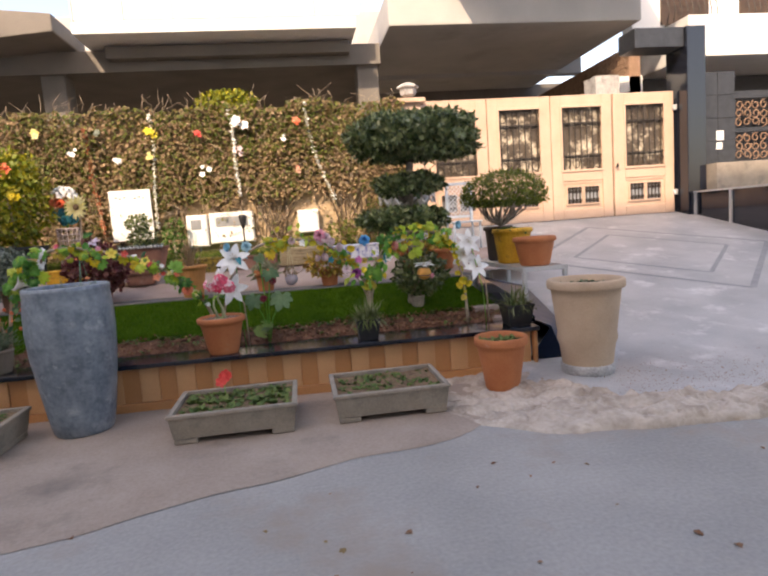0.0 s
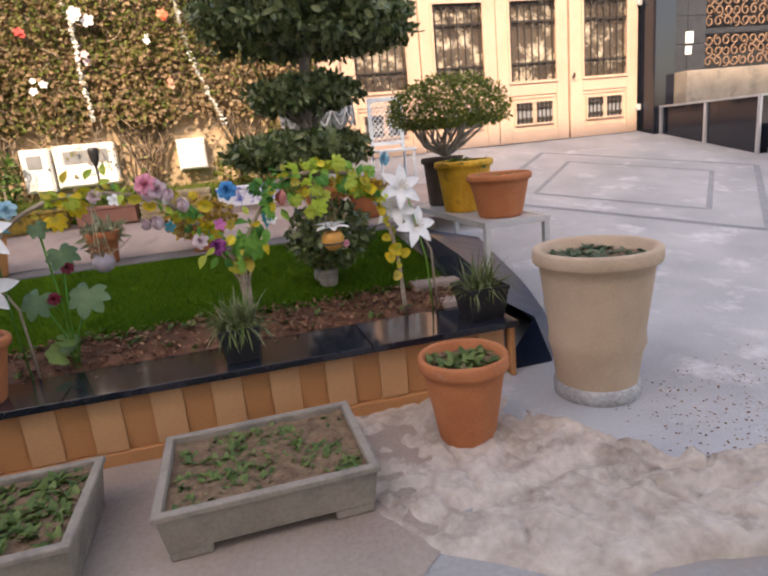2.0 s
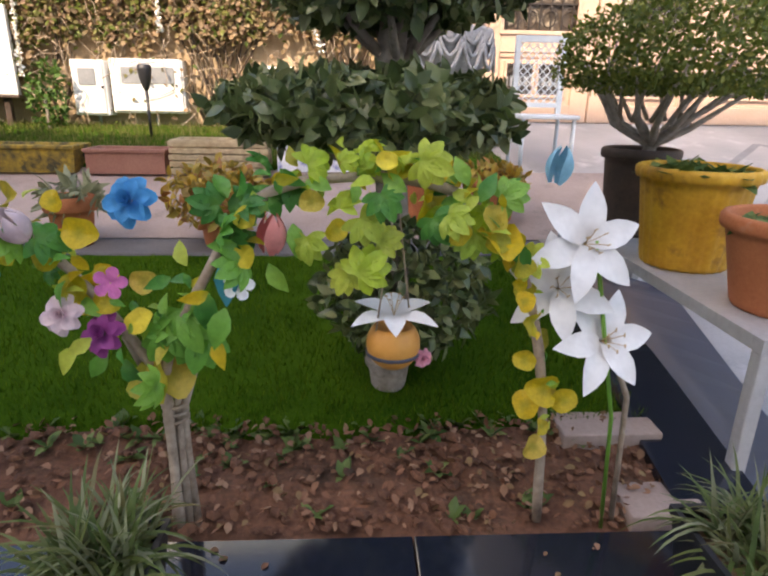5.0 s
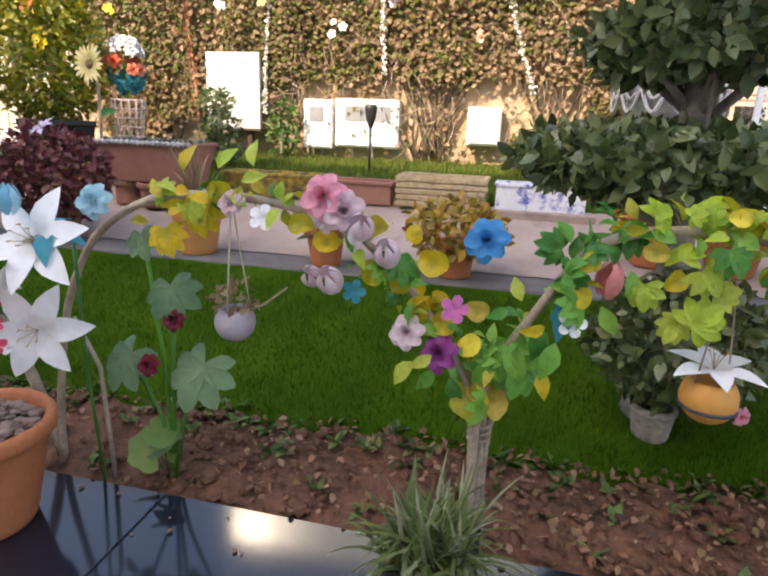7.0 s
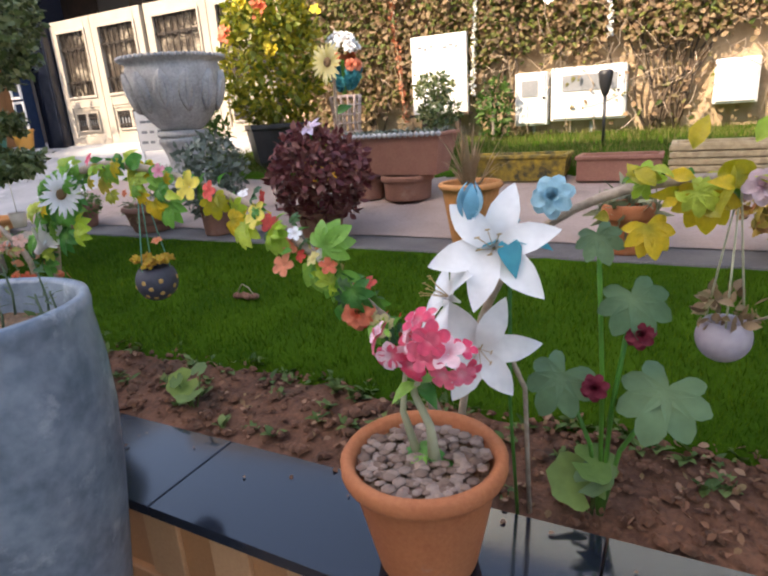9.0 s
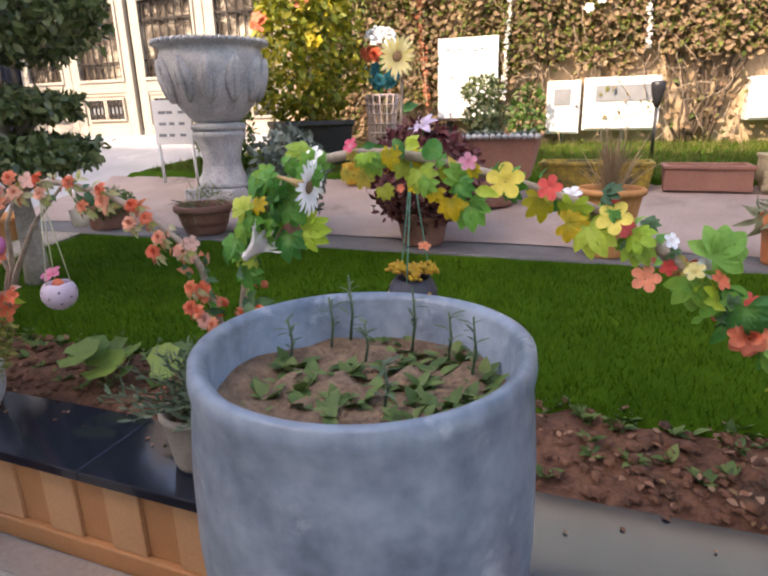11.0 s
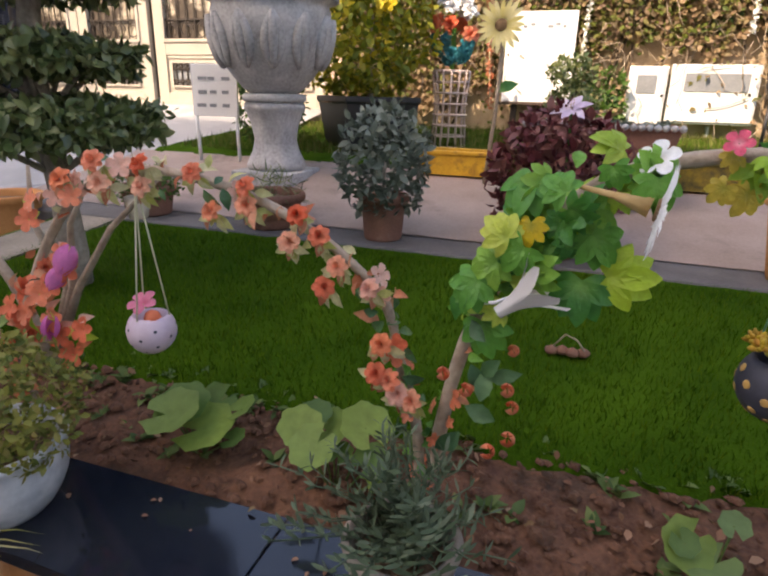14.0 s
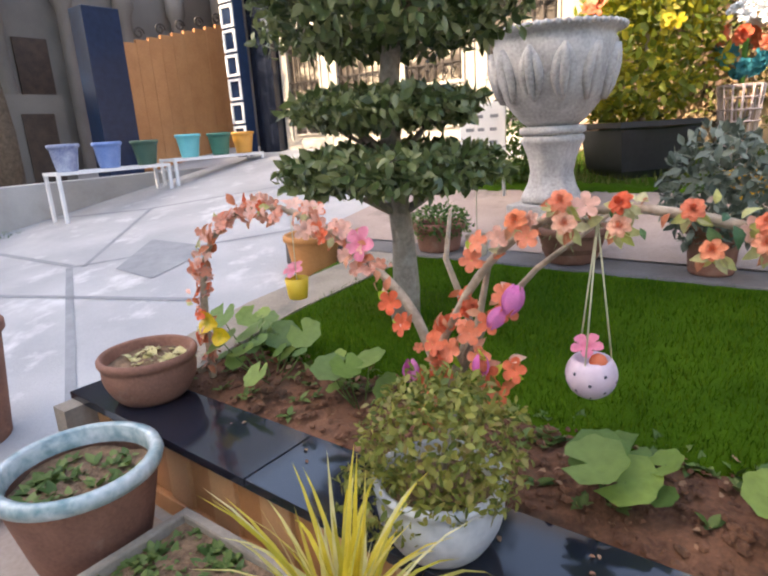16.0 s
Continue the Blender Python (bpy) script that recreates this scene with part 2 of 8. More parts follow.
glaze_mat = material("blue grey glaze", (0.075, 0.105, 0.14), (0.24, 0.285, 0.33), 7, 0.42, 0.25, 30, stain=(0.34, 0.38, 0.41), stain_scale=8, stain_at=0.57, coat=0.25)
urn_mat = material("weathered white stone", (0.24, 0.235, 0.23), (0.54, 0.53, 0.52), 6, 0.85, 0.4, 50, stain=(0.2, 0.19, 0.18), stain_scale=3.5, stain_at=0.6)
black_mat = material("black plastic", (0.012, 0.012, 0.014), (0.025, 0.025, 0.028), 10, 0.45, 0.05)
cream_mat = material("cream painted wood", (0.5, 0.34, 0.245), (0.585, 0.415, 0.315), 3, 0.5, 0.06, 40)
iron_mat = material("dark wrought iron", (0.03, 0.025, 0.022), (0.07, 0.055, 0.045), 20, 0.5, 0.1, metal=0.4)
wall_mat = material("cream rough plaster wall", (0.42, 0.3, 0.185), (0.58, 0.44, 0.29), 3.5, 0.9, 0.9, 18, stain=(0.34, 0.24, 0.15), stain_scale=3)
white_mat = material("white paint", (0.74, 0.73, 0.71), (0.82, 0.81, 0.79), 3, 0.55, 0.03)
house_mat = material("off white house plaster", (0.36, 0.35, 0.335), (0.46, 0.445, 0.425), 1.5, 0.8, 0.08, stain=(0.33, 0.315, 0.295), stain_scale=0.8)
# serves true grey walls and also house plaster painted as if shaded
greyhouse_mat = material("grey brown and shade grey render", (0.14, 0.125, 0.11), (0.22, 0.195, 0.17), 1.5, 0.8, 0.08)
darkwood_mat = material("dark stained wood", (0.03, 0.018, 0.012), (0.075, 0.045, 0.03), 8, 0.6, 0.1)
brick_mat = material("brown brick", (0.2, 0.12, 0.08), (0.33, 0.21, 0.14), 8, 0.85, 0.3)
bark_mat = material("pale bark", (0.22, 0.18, 0.145), (0.44, 0.38, 0.32), 18, 0.9, 0.8, 60)
drift_mat = material("driftwood", (0.26, 0.19, 0.135), (0.50, 0.40, 0.30), 14, 0.85, 0.6, 70, stain=(0.2, 0.14, 0.1), stain_scale=9)
# pale stain paints the sunlit patches beyond the grilles, on a dark ground
sunpatch_mat = material("painted sun patches", (0.05, 0.035, 0.025), (0.11, 0.085, 0.06), 7, 0.5, 0.1, stain=(0.6, 0.52, 0.4), stain_scale=4, stain_at=0.5)
metal_mat = material("painted grey metal", (0.42, 0.42, 0.42), (0.55, 0.55, 0.55), 9, 0.45, 0.05, metal=0.2)

vine_mat = material("brown vine bark", (0.06, 0.04, 0.026), (0.15, 0.105, 0.07), 18, 0.9, 0.6, 60)
# kept pale so the unseen house throws light back on the flowers
bounce_mat = material("cream bounce plaster", (0.6, 0.56, 0.5), (0.72, 0.68, 0.61), 1.5, 0.8, 0.08)
frost_mat = material("frosted glass", (0.5, 0.62, 0.66), (0.6, 0.7, 0.73), 2, 0.2, 0.0, spec=0.6)
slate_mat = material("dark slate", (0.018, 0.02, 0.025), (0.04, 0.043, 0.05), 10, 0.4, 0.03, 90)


# ---- ground ----
def lerp(y, ys, zs):
    return float(np.interp(y, ys, zs))


def garden_z(y):
    return lerp(y, [3, 4.93, 5.32, 5.6, 6.5, 6.55, 6.85, 8.0, 8.1, 10.3], [0.37, 0.385, 0.47, 0.53, 0.63, 0.65, 0.68, 0.86, 0.92, 1.07])


def sheet(xs, ys, height, rough=0.0, under=0.0):
    m = Mesh()
    nx = len(xs)
    m.v = [(x, y, height(x, y) + (rough * (noise.noise(Vector((x * 7, y * 7, 3))) + 0.6 * noise.noise(Vector((x * 21, y * 21, 9)))) if rough else 0)) for y in ys for x in xs]
    m.f = [(j * nx + i, j * nx + i + 1, (j + 1) * nx + i + 1, (j + 1) * nx + i) for j in range(len(ys) - 1) for i in range(nx - 1)]
    return m


def span(a, b, n):
    return [a + (b - a) * i / (n - 1) for i in range(n)]


setting("road", sheet([-400, -60, *span(-20, 20, 41), 60, 400], [-400, -60, *span(-12, 4.6, 40), 12, 60, 400], lambda x, y: 0.0 if y < 4.61 else -0.02),
        road_mat, "grey concrete street, dusty and stained", "road")


def apron_edge(x):
    return lerp(x, [-9, -1.45, -0.87, -0.14, 0.91, 1.05, 1.2], [2.5, 2.62, 2.85, 3.09, 3.34, 3.46, 3.7]) + 0.05 * noise.noise(Vector((x * 2.3, 0, 0)))


m = Mesh()
xs = span(-9, 1.25, 110)
m.v = [(x, apron_edge(x) + (4.62 - apron_edge(x)) * j / 14, 0.004 + 0.012 * min(1, j / 2) + 0.006 * noise.noise(Vector((x * 3, j * 0.7, 1)))) for j in range(15) for x in xs]
m.f = [(j * 110 + i, j * 110 + i + 1, (j + 1) * 110 + i + 1, (j + 1) * 110 + i) for j in range(14) for i in range(109)]
setting("pavement", m, apron_mat, "dusty brown cement strip along the planter wall", "pavement", smooth=True)


def lip_front(x):
    return lerp(x, [0.9, 1.05, 1.4, 1.7, 2.7, 6, 14], [3.75, 3.48, 3.22, 3.12, 3.02, 2.95, 2.9]) + 0.05 * noise.noise(Vector((x * 3.1, 4, 0))) + 0.02 * noise.noise(Vector((x * 11, 4, 0)))


def lip_back(x):
    return lerp(x, [0.9, 1.5, 1.85, 2.1, 2.7, 14], [4.55, 4.5, 4.0, 3.42, 3.28, 3.15]) + 0.04 * noise.noise(Vector((x * 4.1, 9, 0)))


def lip_z(x, y):
    rise = 0.02 + 0.04 * min(1.0, max(0.0, (x - 1.0) / 0.9))
    return rise


m = Mesh()
xs = span(0.92, 4.2, 210) + span(4.25, 14, 120)
steps = [0.0, 0.012, 0.035, 0.06] + span(0.09, 1.0, 34)
for s in steps:
    h = min(1.0, 0.35 + s * 12) if s else 0.0
    k = min(1.0, s * 9)
    for x in xs:
        y = lip_front(x) + (lip_back(x) + 0.15 - lip_front(x)) * s
        warp = 0.25 * noise.noise(Vector((x * 2.1, y * 2.1, 8)))
        ridge = 1 - abs(noise.noise(Vector((x * 3.2 + warp * 3, y * 7 + warp * 4, 2))))
        crack = abs(noise.noise(Vector((x * 4.5, y * 4.5, 21))))
        z = h * lip_z(x, y) * (1 + 0.2 * s) + k * (0.05 * (ridge ** 3 - 0.5) + 0.016 * noise.noise(Vector((x * 22, y * 22, 5))) - 0.03 * max(0, 1 - crack * 9))
        m.v.append((x, y, max(z, -0.01 if s else -0.02)))
nx = len(xs)
m.f = [(j * nx + i, j * nx + i + 1, (j + 1) * nx + i + 1, (j + 1) * nx + i) for j in range(len(steps) - 1) for i in range(nx - 1)]
setting("kerb", m, lip_mat, "broken pale cement lip along the driveway", "kerb", smooth=True)


def drive_top(x, y):
    t = max(0.0, (y - 4.4))
    base = 0.066 + 0.185 * t
    if y < 4.4:
        base = 0.066 - 0.02 * (4.4 - y)
    return base


m = Mesh()
xs = span(1.55, 14, 90)
for j in range(40):
    for x in xs:
        y0 = lip_back(x) - 0.02
        y = y0 + (10.55 - y0) * (j / 39)
        m.v.append((x, y, drive_top(x, y) + (-0.03 if j == 0 else 0)))
m.f = [(j * 90 + i, j * 90 + i + 1, (j + 1) * 90 + i + 1, (j + 1) * 90 + i) for j in range(39) for i in range(89)]
setting("driveway", m, drive_mat, "pale terrazzo driveway rising to the gate", "driveway", smooth=True)


def strip(m, a, b, w, height, lift=0.004, n=24):
    a, b = Vector(a), Vector(b)
    d = (b - a).normalized()
    s = Vector((-d.y, d.x)) * w / 2
    v, f = [], []
    for k in range(n + 1):
        p = a + (b - a) * k / n
        for q in (p - s, p + s):
            v.append((q.x, q.y, height(q.x, q.y) + lift))
    f = [(2 * k, 2 * k + 1, 2 * k + 3, 2 * k + 2) for k in range(n)]
    m.add(v, f)


m = Mesh()
for r, w in ((1.2, 0.055), (1.87, 0.07)):
    c = Vector((5.05, 7.66))
    q = [c + Vector(p) for p in ((0, -r), (r, 0), (0, r), (-r, 0))]
    for k in range(4):
        strip(m, q[k], q[(k + 1) % 4], w, drive_top)
setting("trim_inlay", m, inlay_mat, "grey diamond inlay lines in the driveway", "floor inlay")


def left_top(x, y):
    return 0.02 + 0.1 * min(1, max(0, (y - 3.6) / 0.8)) + 0.175 * max(0, y - 4.4)


setting("driveway_2", sheet(span(-30, -5.2, 50), span(3.6, 11, 44), lambda x, y: left_top(x, y)), drive_mat, "pale tiled side driveway", "driveway", smooth=True)
m = Mesh()
for a, b, w in (((-8.1, 5.95), (-6.0, 7.6), 0.05), ((-8.1, 5.98), (-9.65, 5.94), 0.06), ((-9.28, 7.55), (-7.94, 6.0), 0.05), ((-9.3, 7.5), (-7.4, 9.0), 0.05), ((-7.0, 4.2), (-13, 6.6), 0.05), ((-6.2, 4.3), (-9.6, 5.9), 0.05),
                ((-8.1, 5.95), (-5.6, 4.75), 0.06), ((-6.0, 5.9), (-9.8, 4.9), 0.05), ((-9.3, 7.5), (-12.5, 6.2), 0.05)):
    strip(m, a, b, w, left_top)
setting("trim_inlay_2", m, inlay_mat, "grey inlay lines in the side driveway", "floor inlay")
m = Mesh()
m.add([(x, y, left_top(x, y) + 0.006) for x, y in ((-7.94, 6.7), (-7.5, 6.06), (-6.88, 6.02), (-6.95, 6.7))], [(0, 1, 2, 3)])
setting("trim_panel", m, inlay_mat, "grey stone panel in the side driveway", "floor inlay")

# ---- raised bed ----
XL, XR, YF, YB = -5.3, 1.93, 4.45, 4.93
lawn_y0 = 5.3


def front_y(x):
    return 4.5 + 0.02 * (XR - x)


def edge_y(x):
    return lawn_y0 + 0.05 * noise.noise(Vector((x * 1.7, 1, 0))) + 0.03 * noise.noise(Vector((x * 6, 2, 0)))


m = sheet(span(XL + 0.1, XR - 0.05, 260), span(YB - 0.1, lawn_y0 + 0.14, 26), lambda x, y: garden_z(y) - 0.01, 0.02)
setting("ground_bed", m, soil_mat, "brown soil bed strewn with dry leaves", "soil", smooth=True)
m = sheet(span(XL + 0.1, XR - 0.05, 150), span(lawn_y0 - 0.03, 6.56, 40), lambda x, y: garden_z(y) + (0.012 if y > edge_y(x) else -0.03), 0.006)
setting("ground_lawn", m, lawn_mat, "mown green lawn rising towards the path", "lawn", smooth=True)
setting("path_kerb", Mesh().add([], []).box(XL - 0.6, 2.2, 6.55, 6.86, 0.5, 0.672, 0.012), band_mat, "dark grey stone strip along the lawn", "kerb")
m = sheet(span(XL - 0.6, 2.9, 60), span(6.84, 8.06, 16), lambda x, y: garden_z(y), 0.004)
setting("path", m, path_mat, "pinkish stone garden path", "path", smooth=True)
m = sheet(span(XL - 0.4, 2.2, 120), span(8.04, 10.35, 40), lambda x, y: garden_z(y), 0.02)
setting("ground_verge", m, lawn_mat, "grass verge along the foot of the wall", "grass", smooth=True)

# granite coping in pieces, with open joints
edge = thing("bed_coping", (0, 0, 0), "black polished granite coping slabs round the raised bed", "coping")
tagged(edge, kind="structure")
cuts = [XL, -4.1, -2.75, -1.5, -0.3, 1.13, XR]
for a, b in zip(cuts[:-1], cuts[1:]):
    m = Mesh().box(a + 0.0015, b - 0.0015, 0, 1, 0.365, 0.4, 0.004)
    m.v = [(x, front_y(x) + (YB - front_y(x)) * min(1, max(0, y)), z) for x, y, z in m.v]
    part("slab", m, granite_mat, edge, smooth=False)
# loose beige tiles in the corner of the bed
for x0, x1, y0, y1, z in ((1.69, 1.9, 4.95, 5.09, 0.425), (1.6, 1.9, 5.22, 5.35, 0.49)):
    t_ = thing("beige_tile", ((x0 + x1) / 2, (y0 + y1) / 2, z - 0.03), "beige stone tile lying in the corner of the bed", "tile", "corner tiles")
    part("tile", Mesh().box((x0 - x1) / 2, (x1 - x0) / 2, (y0 - y1) / 2, (y1 - y0) / 2, -0.06, 0.03, 0.006), path_mat, t_)
m = Mesh()
for y in span(YB + 0.003, 6.54, 8):
    z = garden_z(y) + 0.02
    xo = XL + 0.0 + 0.12 * (y - 5)
    m.v += [(xo, y, z), (xo + 0.36, y, z), (xo + 0.36, y, z - 0.035), (xo, y, z - 0.035)]
for k in range(7):
    for i in range(4):
        j = (i + 1) % 4
        m.f.append((4 * k + i, 4 * k + 4 + i, 4 * k + 4 + j, 4 * k + j))
m.f += [(0, 1, 2, 3), (31, 30, 29, 28)]
part("slab", m, cement_mat, edge, "pale grey slab", smooth=False)

# right flank: broad battered dark stone
m = Mesh()
for y in span(4.57, 6.56, 13):
    zt = garden_z(max(y, 4.93)) - 0.006
    xo = lerp(y, [4.57, 4.75, 5.0, 5.5, 6.56], [2.16, 2.3, 2.4, 2.52, 2.64])
    m.v += [(XR + 0.13, y, zt), (max(xo, XR + 0.16), y, drive_top(xo, y) + 0.02), (xo, y, -0.05), (XR - 0.2, y, -0.05)]
for k in range(12):
    for i in range(3):
        m.f.append((4 * k + i, 4 * k + 4 + i, 4 * k + 5 + i, 4 * k + 1 + i))
m.f += [(3, 2, 1, 0), (48, 49, 50, 51)]
setting("wall_flank", m, darkstone_mat, "blue black granite flank of the raised bed", "retaining wall", smooth=True)
m = Mesh()
for y in span(YB + 0.004, 6.54, 10):
    z = garden_z(y) + 0.022
    m.v += [(XR - 0.1, y, z), (XR + 0.14, y, z), (XR + 0.14, y, z - 0.05), (XR - 0.1, y, z - 0.05)]
for k in range(9):
    for i in range(4):
        j = (i + 1) % 4
        m.f.append((4 * k + i, 4 * k + j, 4 * k + 4 + j, 4 * k + 4 + i))
m.f += [(3, 2, 1, 0), (36, 37, 38, 39)]
part("slab", m, granite_mat, edge, smooth=False)
setting("wall_flank_2", Mesh().box(XL + 0.02, XL + 0.12, 4.56, 6.56, -0.05, 0.37), cement_mat, "grey cement flank of the raised bed", "retaining wall")
setting("wall_flank_3", Mesh().box(2.0, 2.25, 6.58, 10.3, 0.1, 0.68), cement_mat, "grey cement edge of the garden", "retaining wall")
setting("wall_front", Mesh().box(XL + 0.03, XR - 0.05, 4.76, 4.9, -0.05, 0.36), darkwood_mat, "dark core of the planter wall", "retaining wall")

# ---- boundary wall behind ----
wm = Mesh().box(-4.75, 2.1, 10.32, 10.6, 0.6, 3.3)
setting("wall_north", wm, wall_mat, "cream rough plastered boundary wall under a creeper", "wall")
setting("wall_column", Mesh().box(1.98, 2.32, 10.2, 10.62, 0.9, 3.42, 0.01).box(1.9, 2.4, 10.12, 10.7, 3.42, 3.5, 0.015), cream_mat, "cream gate column", "column")


def filigree(m, x0, x1, y, z0, z1, bars=6):
    """Wrought iron filling: upright bars with scrolls at head and foot."""
    w, h = x1 - x0, z1 - z0
    for k in range(bars):
        x = x0 + w * (k + 0.5) / bars
        m.box(x - 0.008, x + 0.008, y - 0.008, y + 0.008, z0, z1)
    for zc, hh in ((z0 + 0.12 * h, 0.1 * h), (z1 - 0.13 * h, 0.11 * h), (z1 - 0.3 * h, 0.05 * h)):
        for k in range(4):
            xc, r = x0 + w * (k + 0.5) / 4, w / 9
            m.tube([(xc + r * math.cos(a) * (1 - 0.05 * a), y - 0.01, zc + hh * math.sin(a) * (1 - 0.05 * a)) for a in span(0, 8.5, 16)], 0.007, 4)
    for zz in (z0 + 0.24 * h, z1 - 0.25 * h):
        m.box(x0, x1, y - 0.012, y + 0.012, zz - 0.01, zz + 0.01)


def gate_leaf(x0, x1, y, z0, z1, label, lower=True, mat=cream_mat, win=(0.17, 0.17), back=True):
    """A framed leaf: stiles, rails, an iron window above and two small grilles below."""
    g = thing("gate_leaf", (0, 0, 0), label, "gate")
    w, h = x1 - x0, z1 - z0
    a, b = x0 + win[0], x1 - win[1]
    zw, zt = z0 + 0.395 * h, z1 - 0.09 * h
    part("stile", Mesh().box(x0 + 0.004, a, y, y + 0.07, z0, z1, 0.006), mat, g, smooth=False)
    part("stile", Mesh().box(b, x1 - 0.004, y, y + 0.07, z0, z1, 0.006), mat, g, smooth=False)
    part("top_rail", Mesh().box(a + 0.001, b - 0.001, y, y + 0.07, zt, z1, 0.006), mat, g, smooth=False)
    part("middle_rail", Mesh().box(a + 0.001, b - 0.001, y, y + 0.07, z0 + 0.31 * h, zw, 0.006), mat, g, smooth=False)
    part("bottom_rail", Mesh().box(a + 0.001, b - 0.001, y, y + 0.07, z0, z0 + 0.08 * h, 0.006), mat, g, smooth=False)
    part("panel", Mesh().box(a + 0.001, b - 0.001, y + 0.03, y + 0.05, z0 + 0.08 * h + 0.001, z0 + 0.31 * h - 0.001), mat, g, smooth=False)
    fr = Mesh()
    for (p, q, r, s) in ((a - 0.02, b + 0.02, zt - 0.02, zt + 0.02), (a - 0.02, b + 0.02, zw - 0.02, zw + 0.02), (a - 0.02, a + 0.02, zw + 0.021, zt - 0.021), (b - 0.02, b + 0.02, zw + 0.021, zt - 0.021)):
        fr.box(p, q, y - 0.022, y - 0.001, r, s, 0.005)
    part("window_moulding", fr, mat, g, smooth=False)
    ir = Mesh()
    filigree(ir, a, b, y + 0.03, zw, zt, 7)
    part("iron_grille", ir, iron_mat, g, "dark wrought iron grille with scrolls", smooth=False)
    # added sheet, painted with sunlit patches in place of a view through
    if back:
        part("backing_sheet", Mesh().box(a, b, y + 0.058, y + 0.066, zw, zt), sunpatch_mat, g, "painted sun patches behind the grille", smooth=False)
    if lower:
        c = (a + b) / 2
        fm = Mesh()
        for p, q in ((a + 0.09, c - 0.03), (c + 0.03, b - 0.09)):
            lo = Mesh()
            z2, z3 = z0 + 0.125 * h, z0 + 0.262 * h
            filigree(lo, p, q, y + 0.015, z2, z3, 4)
            gr = part("lower_grille", lo, iron_mat, g, "small dark iron grille", smooth=False)
            fm.box(p - 0.025, q + 0.025, y - 0.004, y + 0.029, z3, z3 + 0.025).box(p - 0.025, q + 0.025, y - 0.004, y + 0.029, z2 - 0.025, z2)
            fm.box(p - 0.025, p, y - 0.004, y + 0.029, z2, z3).box(q, q + 0.025, y - 0.004, y + 0.029, z2, z3)
            part("lower_backing", Mesh().box(p, q, y + 0.024, y + 0.0285, z2, z3), inlay_mat, g, "grey backing sheet", smooth=False)
        part("lower_moulding", fm, mat, g, smooth=False)
        part("panel_moulding", Mesh().box(a + 0.01, b - 0.01, y + 0.012, y + 0.029, z0 + 0.29 * h, z0 + 0.306 * h), mat, g, smooth=False)
    return g


GZ0, GZ1 = 1.17, 3.46
for k, x in enumerate((2.34, 3.565, 4.785)):
    gate_leaf(x, x + 1.215, 10.3, GZ0, GZ1, "cream wooden gate leaf with iron window grille, closed", win=(0.2, 0.2))
gl = gate_leaf(6.03, 7.28, 10.3, GZ0, GZ1, "cream wooden gate leaf with iron window grille, closed", win=(0.23, 0.2))
part("latch", Mesh().tube([(6.07, 10.28, 2.1), (6.07, 10.24, 2.1), (6.07, 10.24, 2.16)], 0.018, 8), iron_mat, gl, "dark latch")
for z in (1.55, 3.15):
    part("hinge", Mesh().box(7.24, 7.32, 10.255, 10.298, z - 0.05, z + 0.05, 0.006), metal_mat, gl, "grey steel hinge")
setting("pillar", Mesh().box(7.34, 7.72, 9.98, 10.6, 0.9, 4.55, 0.01), granite_mat, "black granite gate pillar", "pillar")
setting("beam", Mesh().box(6.35, 7.335, 10.05, 10.6, 4.2, 4.55, 0.01), slate_mat, "dark granite beam over the gate", "beam")
setting("pier_brick", Mesh().box(5.95, 6.45, 10.75, 11.2, 0.9, 3.9), urn_mat, "pale stone pier behind the gate", "pier")

# ---- house behind the wall ----
hs = thing("house", (0, 0, 0), "off-white house with a deep dark porch and glass balcony", "house")
# porch wall, soffit and beam carry their shade in the grey colour
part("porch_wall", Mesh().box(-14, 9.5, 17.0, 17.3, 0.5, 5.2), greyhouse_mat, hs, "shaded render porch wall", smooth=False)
part("floor_slab", Mesh().box(-14, 1.95, 12.0, 17.0, 4.6, 5.0), greyhouse_mat, hs, "beam and soffit in painted shade grey", smooth=False)
part("fascia_beam", Mesh().box(-3.3, 1.3, 11.75, 11.999, 4.78, 5.0, 0.01), greyhouse_mat, hs, "fascia beam in painted shade grey", smooth=False)
part("balcony_slab", Mesh().box(-3.65, 1.4, 11.15, 12.6, 5.03, 5.24, 0.02), white_mat, hs, "white balcony edge", smooth=False)
for k in range(6):
    x = -3.65 + k * 0.86
    part("glass_panel", Mesh().box(x, x + 0.84, 11.3, 11.312, 5.33, 6.35), frost_mat, hs, "pale blue frosted balcony glass", smooth=False)
    part("rail_post", Mesh().box(x - 0.015, x + 0.004, 11.28, 11.33, 5.245, 6.4), metal_mat, hs, smooth=False)
part("handrail", Mesh().box(-3.7, 1.5, 11.27, 11.34, 6.401, 6.45, 0.01), metal_mat, hs, "pale metal handrail", smooth=False)
# slab above the view, added only to cast shade on the canopy
part("roof_eave", Mesh().box(2.9, 7.9, 9.4, 15, 6.55, 6.75, 0.02), white_mat, hs, "unseen white slab added to shade the canopy front", smooth=False)
# pale slab, coloured grey in place of a shadow on it
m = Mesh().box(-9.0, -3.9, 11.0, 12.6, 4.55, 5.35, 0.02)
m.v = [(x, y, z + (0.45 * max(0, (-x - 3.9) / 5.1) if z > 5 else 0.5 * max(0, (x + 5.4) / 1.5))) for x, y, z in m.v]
part("side_slab", m, greyhouse_mat, hs, "slab edge toned to shade grey", smooth=False)
